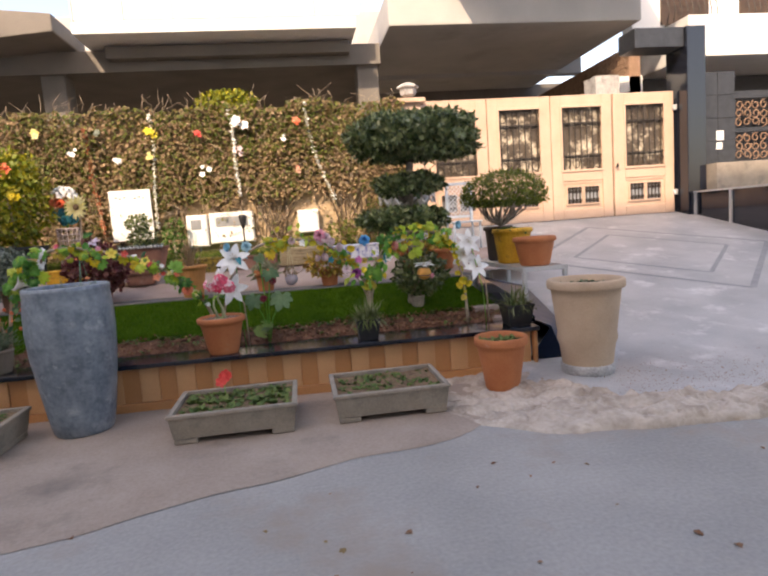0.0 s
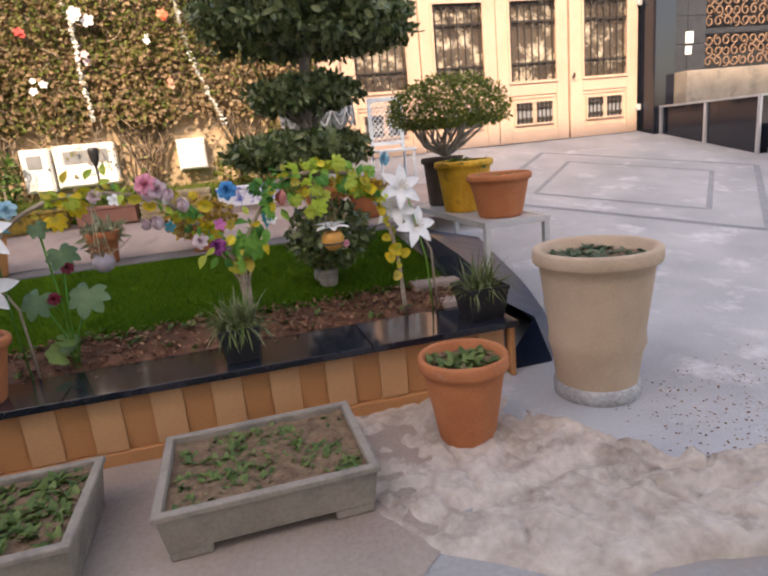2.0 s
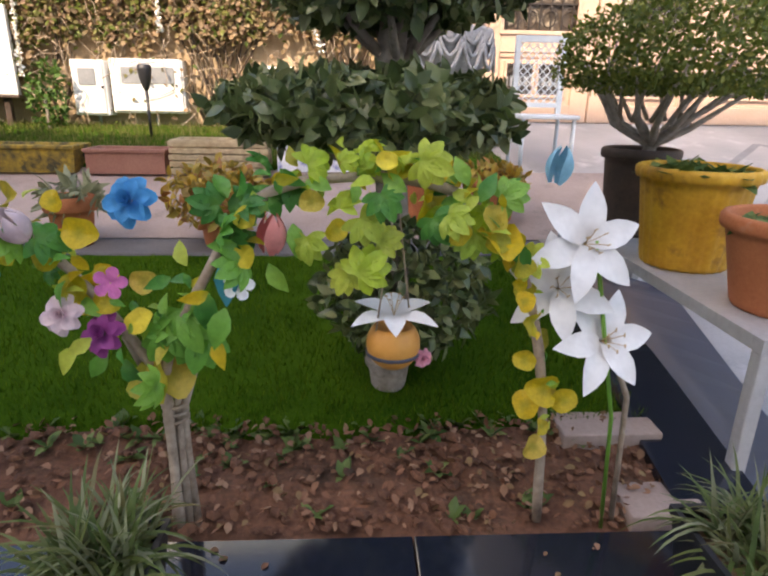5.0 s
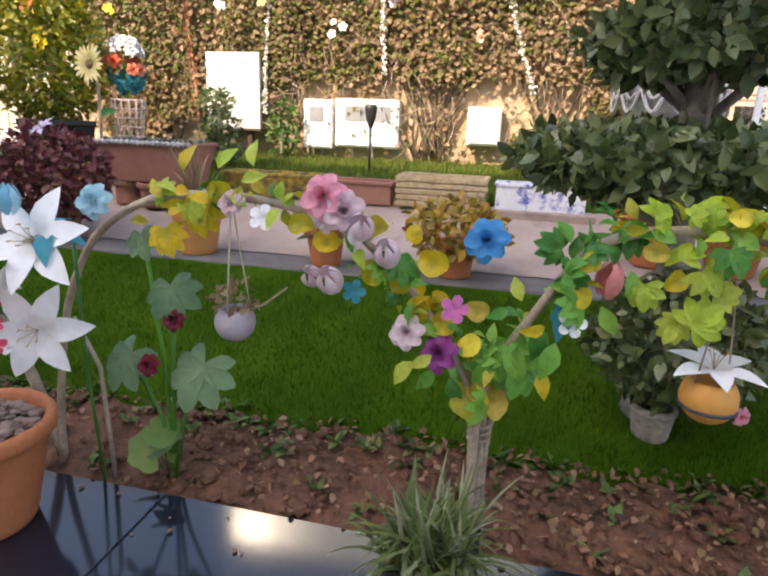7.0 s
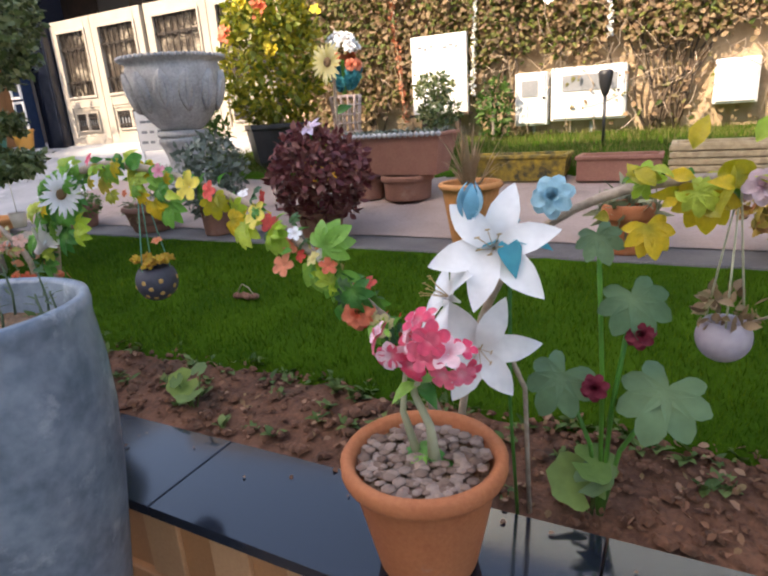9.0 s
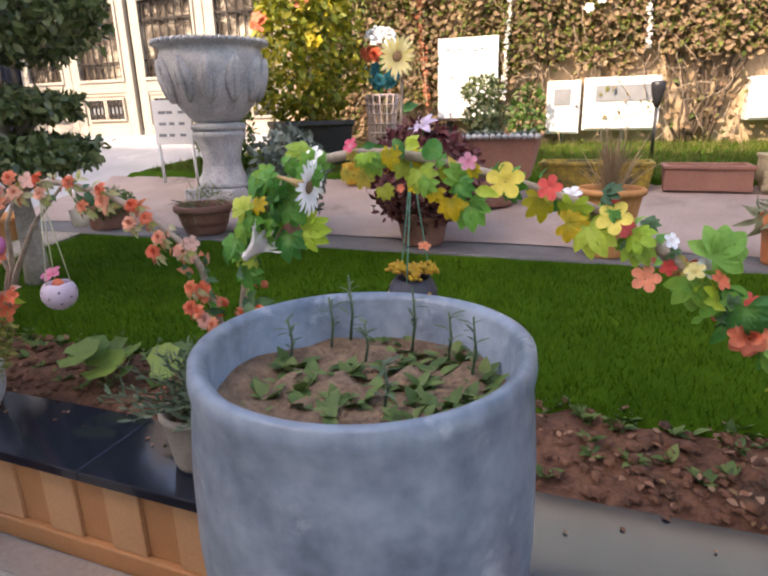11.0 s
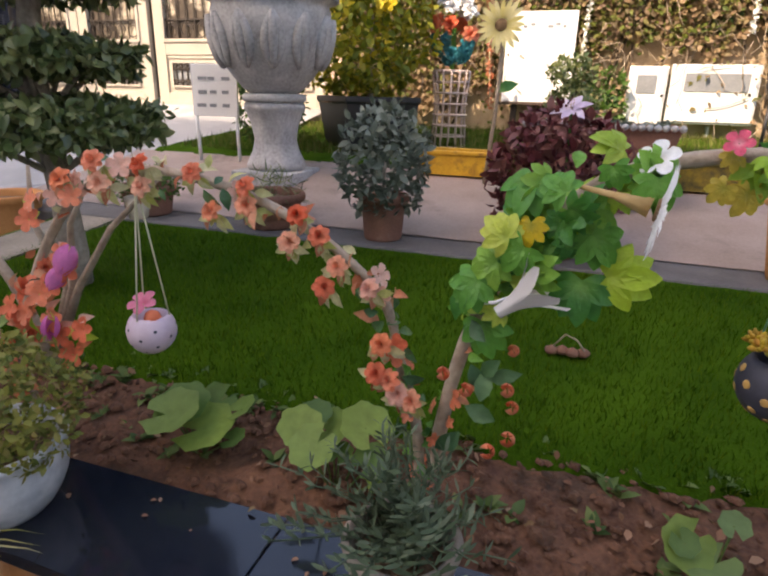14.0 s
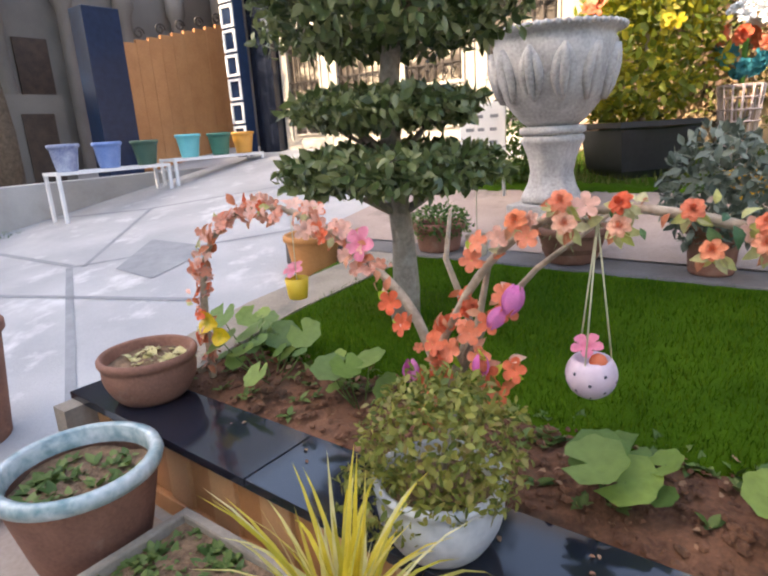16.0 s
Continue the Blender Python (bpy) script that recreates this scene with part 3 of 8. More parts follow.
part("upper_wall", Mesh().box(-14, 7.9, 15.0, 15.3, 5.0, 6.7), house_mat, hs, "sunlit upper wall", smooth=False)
part("canopy", Mesh().box(2.05, 7.3, 11.3, 16.99, 5.1, 5.75, 0.02), house_mat, hs, "pale canopy over the drive", smooth=False)
# dark sheet on the back wall paints in the porch's deep shade
part("porch_door", Mesh().box(-2.9, 1.2, 16.9, 16.99, 0.6, 4.3), darkwood_mat, hs, "dark sheet for the shade deep in the porch", smooth=False)
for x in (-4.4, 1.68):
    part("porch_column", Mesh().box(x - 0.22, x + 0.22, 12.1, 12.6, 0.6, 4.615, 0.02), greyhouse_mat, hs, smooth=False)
bw = part("brick_flank", Mesh().box(7.0, 7.25, 11.3, 16.9, 0.8, 4.6), brick_mat, hs, "brown brick flank wall", smooth=False)
bk = Mesh()
for r in range(36):
    for k in range(24):
        y = 11.32 + k * 0.235 + (0.11 if r % 2 else 0)
        z = 1.0 + r * 0.1
        bk.box(6.985, 6.999, y, y + 0.22, z, z + 0.085)
part("bricks", bk, brick_mat, hs, smooth=False)["kind"] = "stuff"
tw = thing("neighbour_house", (0, 0, 0), "white house with a railed window above a ledge", "house")
part("wall", Mesh().box(7.9, 16, 12.6, 13.0, 0.5, 8), white_mat, tw, smooth=False)
part("ledge", Mesh().box(7.95, 16, 10.75, 12.59, 4.2, 5.0, 0.02), white_mat, tw, "white ledge", smooth=False)
# dark sheet over the white wall stands for the shade under the ledge
part("garage_recess", Mesh().box(8.0, 15.9, 12.5, 12.595, 0.5, 4.19), slate_mat, tw, "dark sheet for the shade below the ledge", smooth=False)
for x in (8.6, 10.6):
    wf = part("window", Mesh().box(x, x + 1.2, 12.55, 12.595, 5.4, 6.4, 0.005), darkwood_mat, tw, "dark window", smooth=False)
    rr = Mesh().box(x - 0.05, x + 1.25, 12.35, 12.38, 5.95, 5.98).box(x - 0.05, x + 1.25, 12.35, 12.38, 5.3, 5.33)
    for k in range(9):
        rr.tube([(x + k * 0.15, 12.36, 5.3), (x + k * 0.15 + 0.03, 12.3, 5.6), (x + k * 0.15, 12.36, 5.97)], 0.012, 4)
    part("window_railing", rr, iron_mat, tw, "curved iron railing")
part("shade_wall", Mesh().box(7.9, 16, 15.0, 15.2, 0.5, 4.2), greyhouse_mat, tw, smooth=False)

# unseen house added on the street's other side, stepped in height to shade the garden
ow = thing("unseen_street_house", (0, 0, 0), "unseen cream house added across the street for its shade", "house")
part("wall", Mesh().box(-14.5, -7.3, -14, -6.5, 0, 16.2), bounce_mat, ow, smooth=False)
part("tall_wall", Mesh().box(-7.298, 9, -14, -6.5, 0, 17.3), bounce_mat, ow, smooth=False)
part("tall_wall", Mesh().box(-25, -14.502, -14, -6.5, 0, 16.6), bounce_mat, ow, smooth=False)
side = thing("side_house", (0, 0, 0), "plain cream house at the end of the drive", "house")
part("wall", Mesh().box(-32, -22, 3, 30, -0.2, 9), house_mat, side, smooth=False)
side2 = thing("side_house", (0, 0, 0), "plain cream house along the street", "house")
part("wall", Mesh().box(16.1, 30, 3.0, 30, -0.2, 8), house_mat, side2, smooth=False)

# ---- timber facing of the bed ----
facing = tagged(thing("plank_facing", (0, 0, 0), "varnished orange board and batten facing of the bed", "planking"), kind="structure")
proud, sunk = Mesh().box(-0.072, 0.072, 4.5, 4.544, 0.085, 0.362, 0.004).data("board", False), Mesh().box(-0.066, 0.066, 4.514, 4.544, 0.085, 0.362, 0.002).data("board", False)
tan_mat = material("pale varnished boards", (0.5, 0.255, 0.115), (0.68, 0.4, 0.205), 5, 0.5, 0.1, 80, spread=0.8)
for me, mt in ((proud, tan_mat), (sunk, plank_mat)):
    me.materials.append(mt)
x, k = XL + 0.155, 0
while x < XR - 0.06:
    b = new("board", proud if k % 2 == 0 else sunk)
    b.location.x, b.parent = x, facing
    x += 0.1387
    k += 1
facing.matrix_basis = Matrix.Translation((XR, 4.5, 0)) @ Matrix.Rotation(-math.atan(0.02), 4, "Z") @ Matrix.Translation((-XR, -4.45, 0))
part("base_board", Mesh().box(XL, XR - 0.02, 4.49, 4.544, 0.0, 0.082, 0.006), plank_mat, facing, "scuffed base board", smooth=False)
part("corner_board", Mesh().box(XR - 0.05, XR - 0.022, 4.46, 4.53, 0.09, 0.362, 0.004), plank_mat, facing, smooth=False)


# ---- pots ----
def pot_body(r0, r1, h, rim=0.05, out=0.02, wall=0.025, belly=0.0, seg=36, flute=0, depth=0.0, bands=()):
    prof = [(r0 * 0.96, 0.0), (r0, 0.008)]
    for k in range(1, 12):
        s = k / 12
        r = r0 + (r1 - out - r0) * s + belly * math.sin(math.pi * s)
        for zb, db in bands:
            if abs(s - zb) < 0.045:
                r += db
        prof.append((r, (h - rim) * s))
    prof += [(r1 - out, h - rim), (r1 - 0.004, h - rim + 0.006), (r1, h - rim + 0.016), (r1, h - 0.012), (r1 - 0.008, h - 0.002), (r1 - wall * 0.6, h), (r1 - wall, h - 0.01), (r1 - wall - out * 0.5, h - rim - 0.02), (r1 - wall - out, h - rim - 0.02 - max(0.07, 0.09 * h))]
    return Mesh().lathe(prof, seg, flute=flute, depth=depth)


def soil_disc(r, z, rough=0.012, seg=20):
    m, rings = Mesh(), 7
    m.v.append((0, 0, z + 0.01))
    for k in range(1, rings + 1):
        for i in range(seg):
            a = 2 * math.pi * i / seg
            q = r * k / rings
            m.v.append((q * math.cos(a), q * math.sin(a), z + rough * (noise.noise(Vector((q * math.cos(a) * 30, q * math.sin(a) * 30, r * 50))) * 1.5)))
    m.f = [(0, 1 + i, 1 + (i + 1) % seg) for i in range(seg)]
    for k in range(rings - 1):
        for i in range(seg):
            j = (i + 1) % seg
            m.f.append((1 + k * seg + i, 1 + (k + 1) * seg + i, 1 + (k + 1) * seg + j, 1 + k * seg + j))
    return m


def pot(name, at, r0, r1, h, mat, label, soil=0.05, rim=0.05, out=0.02, belly=0.0, flute=0, depth=0.0, bands=(), group="", wall=0.025, rz=0.0, soil_mat_=None):
    p = thing(name, at, label, "pot", group, rz)
    part("body", pot_body(r0, r1, h, rim, out, wall, belly, 72 if flute else 36, flute, depth, bands), mat, p)
    part("soil", soil_disc(r1 - wall - out * 0.6, h - soil), soil_mat_ or potsoil_mat, p, "dry brown potting soil")
    return p


# tall glazed jar
p = thing("tall_jar", (-1.66, 4.31, 0.014), "tall blue grey glazed jar with worn streaks", "jar")
part("body", Mesh().lathe([(0.185, 0), (0.198, 0.02), (0.222, 0.15), (0.25, 0.35), (0.278, 0.58), (0.289, 0.75), (0.287, 0.88), (0.28, 0.97), (0.277, 1.0), (0.281, 1.03), (0.278, 1.055), (0.264, 1.06), (0.25, 1.045), (0.246, 0.9)], 56, wob=0.003, sx=1.01, sy=1.01), glaze_mat, p)
part("soil", soil_disc(0.256, 0.965, 0.018, 28), potsoil_mat, p, "dry brown soil")

pot("flower_pot", (1.45, 4.13, 0.016), 0.125, 0.203, 0.42, terra_mat, "orange terracotta pot with weedy soil on the cement", rim=0.07, group="street pots")
bp_ = pot("large_pot", (2.2, 4.22, 0.052), 0.185, 0.298, 0.755, beige_mat, "large beige concrete pot with a raised belt", rim=0.075, out=0.03, wall=0.045, bands=((0.42, 0.012),), soil=0.06)
part("foot", Mesh().lathe([(0.192, -0.005), (0.203, 0.01), (0.207, 0.075), (0.197, 0.085)], 40, close=False), urn_mat, bp_, "pale worn foot")
pot("flower_pot", (-5.8, 4.4, 0.1), 0.14, 0.215, 0.6, terradark_mat, "tall brown clay pot beside the drive", rim=0.06, group="street pots")
tb = thing("bowl_pot", (-4.62, 4.36, 0.016), "round brown bowl with a teal and white glazed rim", "pot")
part("body", Mesh().lathe([(0.15, 0), (0.16, 0.01), (0.195, 0.14), (0.23, 0.3), (0.245, 0.37)], 44, close=False), terradark_mat, tb)
rimmat = material("teal white glaze", (0.06, 0.17, 0.18), (0.6, 0.63, 0.62), 9, 0.35, 0.1, 30, coat=0.3)
part("rim", Mesh().lathe([(0.245, 0.37), (0.26, 0.378), (0.267, 0.4), (0.26, 0.422), (0.242, 0.428), (0.224, 0.42), (0.22, 0.36)], 44, close=False), rimmat, tb, "teal and white glazed rim")
part("soil", soil_disc(0.222, 0.345, 0.02), potsoil_mat, tb, "dry soil")


def trough(name, x0, x1, y0, y1, z0, h, mat, label, wall=0.035, feet=True, taper=0.03, group="", soil=0.03, rz=0.0):
    """A long planter: tapered walls with a rolled edge, a notch between its feet, and soil."""
    w, d = (x1 - x0) / 2, (y1 - y0) / 2
    t = thing(name, ((x0 + x1) / 2, (y0 + y1) / 2, z0), label, "planter", group, rz)
    m = Mesh()
    f = 0.04 if feet else 0.0

    def ring(a, b, z):
        return [(-a, -b, z), (a, -b, z), (a, b, z), (-a, b, z)]
    lev = [ring(w - taper, d - taper, f), ring(w - 0.012, d - 0.012, h - 0.03), ring(w, d, h - 0.022), ring(w, d, h - 0.004), ring(w - 0.005, d - 0.005, h), ring(w - wall + 0.004, d - wall + 0.004, h), ring(w - wall, d - wall, h - 0.006), ring(w - wall - 0.004, d - wall - 0.004, h * 0.5)]
    for r in lev:
        m.v += r
    for k in range(len(lev) - 1):
        for i in range(4):
            j = (i + 1) % 4
            m.f.append((4 * k + i, 4 * k + j, 4 * k + 4 + j, 4 * k + 4 + i))
    m.f.append((3, 2, 1, 0))
    part("body", m, mat, t, smooth=False)
    if feet:
        for sx in (-1, 1):
            part("foot", Mesh().box(sx * (w - taper - 0.075) - 0.075, sx * (w - taper - 0.075) + 0.075, -d + taper + 0.002, d - taper - 0.002, 0, f - 0.001, 0.008), mat, t, smooth=False)
    s = sheet(span(-w + wall, w - wall, 26), span(-d + wall, d - wall, 16), lambda x, y: h - soil, 0.016)
    part("soil", s, potsoil_mat, t, "dry soil with weeds")
    return t


trough("cement_planter", 0.13, 0.94, 3.735, 4.35, 0.018, 0.205, cement_mat, "grey cement trough planter with weedy dry soil", group="street planters")
trough("cement_planter", -0.945, -0.11, 3.7, 4.3, 0.018, 0.205, cement_mat, "grey cement trough planter with red flowers", group="street planters")
trough("cement_planter", -2.85, -2.02, 3.75, 4.36, 0.018, 0.205, cement_mat, "grey cement trough planter on the dusty pavement", group="street planters")
trough("cement_planter", -4.37, -3.6, 3.98, 4.57, 0.018, 0.21, cement_mat, "grey cement trough planter with young weeds", group="street planters")

# pots on the coping
def square_pot(at, w, h, label):
    p = thing("nursery_pot", at, label, "pot", "black pots")
    m = Mesh()
    a, b, c = w * 0.8, w, w - 0.008
    for q, z in ((a, 0), (b, h - 0.02), (b + 0.005, h - 0.02), (b + 0.005, h), (c, h), (c - 0.004, h - 0.03)):
        m.v += [(-q, -q, z), (q, -q, z), (q, q, z), (-q, q, z)]
    for k in range(5):
        for i in range(4):
            j = (i + 1) % 4
            m.f.append((4 * k + i, 4 * k + j, 4 * k + 4 + j, 4 * k + 4 + i))
    m.f.append((3, 2, 1, 0))
    part("body", m, black_mat, p, smooth=False)
    part("soil", soil_disc(w * 1.0, h - 0.025, 0.008), potsoil_mat, p, "dark soil")


square_pot((0.5, 4.71, 0.401), 0.095, 0.17, "black plastic nursery pot with a spider plant")
square_pot((1.80, 4.69, 0.401), 0.115, 0.18, "black plastic nursery pot at the corner of the coping")
pot("adenium_pot", (-0.68, 4.70, 0.401), 0.115, 0.19, 0.30, terra_mat, "orange terracotta pot filled with pebbly mulch", rim=0.05, out=0.022, wall=0.028, soil=0.035)
pot("clay_bowl", (-4.93, 4.83, 0.401), 0.135, 0.2, 0.2, terradark_mat, "wide brown clay bowl on the coping corner", rim=0.04, out=0.012, belly=0.02)
wg = material("white grey glaze", (0.3, 0.33, 0.36), (0.7, 0.72, 0.73), 5, 0.35, 0.08, 30, coat=0.2)
pot("glazed_pot", (-3.44, 4.72, 0.401), 0.11, 0.17, 0.2, wg, "white grey glazed pot with a small shrub", rim=0.03, out=0.01, belly=0.02)
pot("glazed_pot", (-2.41, 4.78, 0.401), 0.09, 0.122, 0.185, cement_mat, "grey pot with a feathery herb", rim=0.03, out=0.008)
pot("grass_pot", (-3.4, 4.31, 0.016), 0.09, 0.13, 0.48, terradark_mat, "brown clay pot with yellow striped grass")

# pots on the strip behind the lawn
KZ = 0.673
pot("ribbed_pot", (-1.24, 6.72, KZ), 0.105, 0.175, 0.36, ribbed_mat, "orange ribbed clay pot by the lawn", flute=26, depth=0.022, rim=0.04, group="path pots")
pot("flower_pot", (0.31, 6.72, KZ), 0.085, 0.125, 0.2, terra_mat, "terracotta pot with yellow croton by the lawn", group="path pots")
pot("flower_pot", (-0.43, 6.72, KZ), 0.085, 0.125, 0.25, terra_mat, "pale terracotta pot with a succulent by the lawn", group="path pots", rim=0.08)
pot("flower_pot", (-3.82, 6.74, KZ), 0.13, 0.2, 0.2, terradark_mat, "brown clay bowl by the lawn", group="path pots")
pot("flower_pot", (-3.14, 6.74, KZ), 0.1, 0.135, 0.24, terradark_mat, "brown clay pot with a silvery bush", group="path pots")
pot("flower_pot", (-2.27, 6.76, KZ), 0.12, 0.17, 0.2, terradark_mat, "clay pot under a dark red bush", group="path pots")
pot("flower_pot", (-4.67, 6.74, KZ), 0.13, 0.17, 0.18, terradark_mat, "clay bowl with a green mound", group="path pots")
pot("flower_pot", (-5.55, 6.5, left_top(-5.5, 6.5)), 0.15, 0.21, 0.28, ribbed_mat, "orange clay pot on the side drive", group="path pots")
pot("flower_pot", (1.4, 7.2, 0.73), 0.12, 0.19, 0.3, terra_mat, "terracotta pot with dry succulents by the path", group="path pots")
pot("flower_pot", (1.8, 7.15, 0.72), 0.12, 0.18, 0.26, terra_mat, "terracotta bowl of dry succulents", group="path pots")

# planters along the verge
stone_mat = material("layered yellow stone", (0.30, 0.22, 0.12), (0.55, 0.44, 0.27), 5, 0.85, 0.6, 30, stain=(0.2, 0.14, 0.08), stain_scale=5)
mossy_mat = material("mossy yellow paint", (0.09, 0.075, 0.03), (0.5, 0.33, 0.03), 6, 0.8, 0.5, 20, spread=0.35, stain=(0.05, 0.045, 0.025), stain_scale=6, stain_at=0.5)
brickred_mat = material("red brown planter", (0.24, 0.105, 0.075), (0.33, 0.16, 0.115), 5, 0.85, 0.2)
bluewhite_mat = material("blue painted white ceramic", (0.66, 0.68, 0.72), (0.8, 0.81, 0.83), 6, 0.3, 0.05, 30, stain=(0.07, 0.1, 0.42), stain_scale=13, stain_at=0.5)
PZ = 0.868
t = trough("stone_planter", -0.28, 0.39, 7.9, 8.2, PZ, 0.24, stone_mat, "layered yellow stone planter by the path", feet=False, taper=0.01, group="verge planters")
for k in range(5):
    part("course", Mesh().box(-0.345 + 0.006 * (k % 2), 0.342 - 0.008 * (k % 3), -0.163, -0.151, 0.012 + k * 0.045, 0.05 + k * 0.045, 0.006), stone_mat, t, smooth=False)
trough("clay_planter", -0.88, -0.32, 7.92, 8.2, PZ, 0.17, brickred_mat, "red brown clay trough by the path", feet=False, taper=0.01, group="verge planters")
trough("mossy_planter", -1.72, -0.93, 7.92, 8.2, PZ, 0.19, mossy_mat, "mossy yellow painted trough by the path", feet=False, taper=0.03, group="verge planters")
trough("ceramic_planter", 0.44, 1.09, 7.9, 8.16, PZ + 0.03, 0.19, bluewhite_mat, "white ceramic trough painted with blue flowers", feet=False, taper=0.012, group="verge planters")
setting("step_block", Mesh().box(0.42, 1.15, 7.86, 8.2, 0.8, 0.897, 0.01), path_mat, "low stone block under a ceramic trough", "step")
trough("mossy_planter", -3.3, -2.78, 7.92, 8.2, PZ, 0.17, yellow_mat, "yellow painted trough stained with moss", feet=False, taper=0.02, group="verge planters")
# large scalloped trough on a clay stand
tr = trough("scalloped_trough", -2.52, -1.68, 7.4, 7.8, 0.98, 0.29, brickred_mat, "large red brown clay trough with scalloped rim", feet=False, taper=0.07, soil=0.01)
sc = Mesh()
for k in range(21):
    x = -0.41 + k * 0.041
    sc.lathe([(0.001, -0.02), (0.016, -0.012), (0.022, 0), (0.016, 0.012), (0.001, 0.02)], 8, (x, -0.2, 0.285), close=False)
part("scalloped_rim", sc, urn_mat, tr, "pale scalloped rim")
pot("stand_pot", (-2.02, 7.58, 0.795), 0.17, 0.2, 0.183, terradark_mat, "squat clay pot used as a stand")
pot("stand_pot", (-2.33, 7.58, 0.795), 0.1, 0.12, 0.183, terradark_mat, "squat clay pot used as a stand")

# ---- stone urn ----
ur = thing("stone_urn", (-4.3, 7.68, garden_z(7.68)), "weathered white stone urn with carved leaves on a pedestal", "urn")
part("plinth", Mesh().box(-0.24, 0.24, -0.24, 0.24, -0.06, 0.055, 0.012), urn_mat, ur, smooth=False)
part("pedestal", Mesh().lathe([(0.2, 0.056), (0.215, 0.08), (0.2, 0.12), (0.165, 0.19), (0.15, 0.27), (0.165, 0.36), (0.19, 0.43), (0.2, 0.455), (0.215, 0.475), (0.215, 0.505), (0.2, 0.52)], 40, flute=8, depth=0.035), urn_mat, ur)
part("collar", Mesh().lathe([(0.2, 0.521), (0.225, 0.535), (0.225, 0.565), (0.2, 0.58)], 40), urn_mat, ur)
part("bowl", Mesh().lathe([(0.17, 0.581), (0.21, 0.61), (0.28, 0.69), (0.345, 0.78), (0.385, 0.9), (0.4, 1.02), (0.405, 1.1), (0.39, 1.13), (0.4, 1.15), (0.435, 1.165), (0.44, 1.185), (0.435, 1.2), (0.4, 1.2), (0.37, 1.17), (0.36, 1.1)], 72, flute=0), urn_mat, ur)
part("soil", soil_disc(0.365, 1.13, 0.02), potsoil_mat, ur, "dry soil")
for k in range(12):
    a = 2 * math.pi * k / 12
    lf = Mesh()
    for s in (-1, 0, 1):
        pts = []
        for q in span(0, 1, 7):
            r = 0.33 + 0.085 * q ** 0.6 + (0.012 if s == 0 else 0)
            pts.append((r * math.cos(a + s * 0.13 * math.sin(math.pi * q ** 0.8)), r * math.sin(a + s * 0.13 * math.sin(math.pi * q ** 0.8)), 0.74 + 0.33 * q))
        lf.tube(pts, [0.012, 0.022, 0.03, 0.034, 0.034, 0.028, 0.012], 8)
    part("carved_leaf", lf, urn_mat, ur)
m = Mesh()
for k in range(48):
    a = 2 * math.pi * k / 48
    m.lathe([(0.001, -0.02), (0.016, -0.014), (0.02, 0), (0.016, 0.014), (0.001, 0.02)], 6, (0.443 * math.cos(a), 0.443 * math.sin(a), 1.185), close=False)
part("beading", m, urn_mat, ur)["kind"] = "stuff"

# ---- meter boxes, panel, garden lamp ----
def wall_box(name, x0, x1, z0, z1, depth, label, window=None, yb=10.32):
    b = thing(name, ((x0 + x1) / 2, yb, z0), label, "meter box")
    w, h = (x1 - x0) / 2, z1 - z0
    part("case", Mesh().box(-w, w, -depth, -0.001, 0, h, 0.012), white_mat, b, smooth=False)
    part("lid", Mesh().box(-w + 0.02, w - 0.02, -depth - 0.016, -depth - 0.001, 0.02, h - 0.02, 0.006), white_mat, b, smooth=False)
    if window:
        u0, u1, v0, v1 = window
        part("window", Mesh().box(-w + u0 * 2 * w, -w + u1 * 2 * w, -depth - 0.024, -depth - 0.017, v0 * h, v1 * h, 0.003), inlay_mat, b, "grey inspection window", smooth=False)
        part("knob", Mesh().lathe([(0.012, 0), (0.012, 0.02)], 10, (w * 0.8, -depth - 0.02, h * 0.5)), iron_mat, b)
    return b


wall_box("meter_box", -1.87, -1.53, 1.17, 1.71, 0.2, "white grey electric meter box on the wall", (0.22, 0.72, 0.55, 0.85))
wall_box("meter_box", -1.5, -0.76, 1.2, 1.73, 0.16, "wide white electric meter box with a long window", (0.16, 0.88, 0.55, 0.85))
wall_box("junction_box", 0.0, 0.36, 1.28, 1.68, 0.2, "plain white junction box on the wall")
for x in (-1.7, -1.1):
    setting("conduit_1" if x < -1.5 else "conduit_2", Mesh().tube([(x, 10.28, 1.18), (x, 10.28, 1.05)], 0.02, 8), metal_mat, "grey conduit below a meter box", "conduit")
sg = thing("white_board", (-2.72, 10.1, 1.36), "white board with dark smudges on short legs", "board")
part("panel", Mesh().box(-0.33, 0.33, -0.03, 0.03, 0.0, 0.83, 0.006), white_mat, sg, smooth=False)
for k, (u, w) in enumerate(((-0.24, 0.05), (-0.17, 0.035), (-0.1, 0.04), (0.06, 0.05), (0.13, 0.045), (0.2, 0.03))):
    part("mark", Mesh().box(u, u + w, -0.034, -0.031, 0.70 - 0.02 * (k % 2), 0.725 - 0.02 * (k % 2)), inlay_mat, sg, "illegible dark mark", smooth=False)
part("ledge", Mesh().box(-0.36, 0.36, -0.08, 0.06, -0.03, -0.001, 0.006), darkwood_mat, sg, "dark ledge", smooth=False)
for x in (-0.2, 0.2):
    part("leg", Mesh().box(x - 0.03, x + 0.03, -0.03, 0.03, -0.33, -0.031, 0.006), darkwood_mat, sg, smooth=False)
lm = thing("garden_lamp", (-0.86, 9.3, garden_z(9.3)), "black solar torch lamp on a stake in the grass", "lamp")
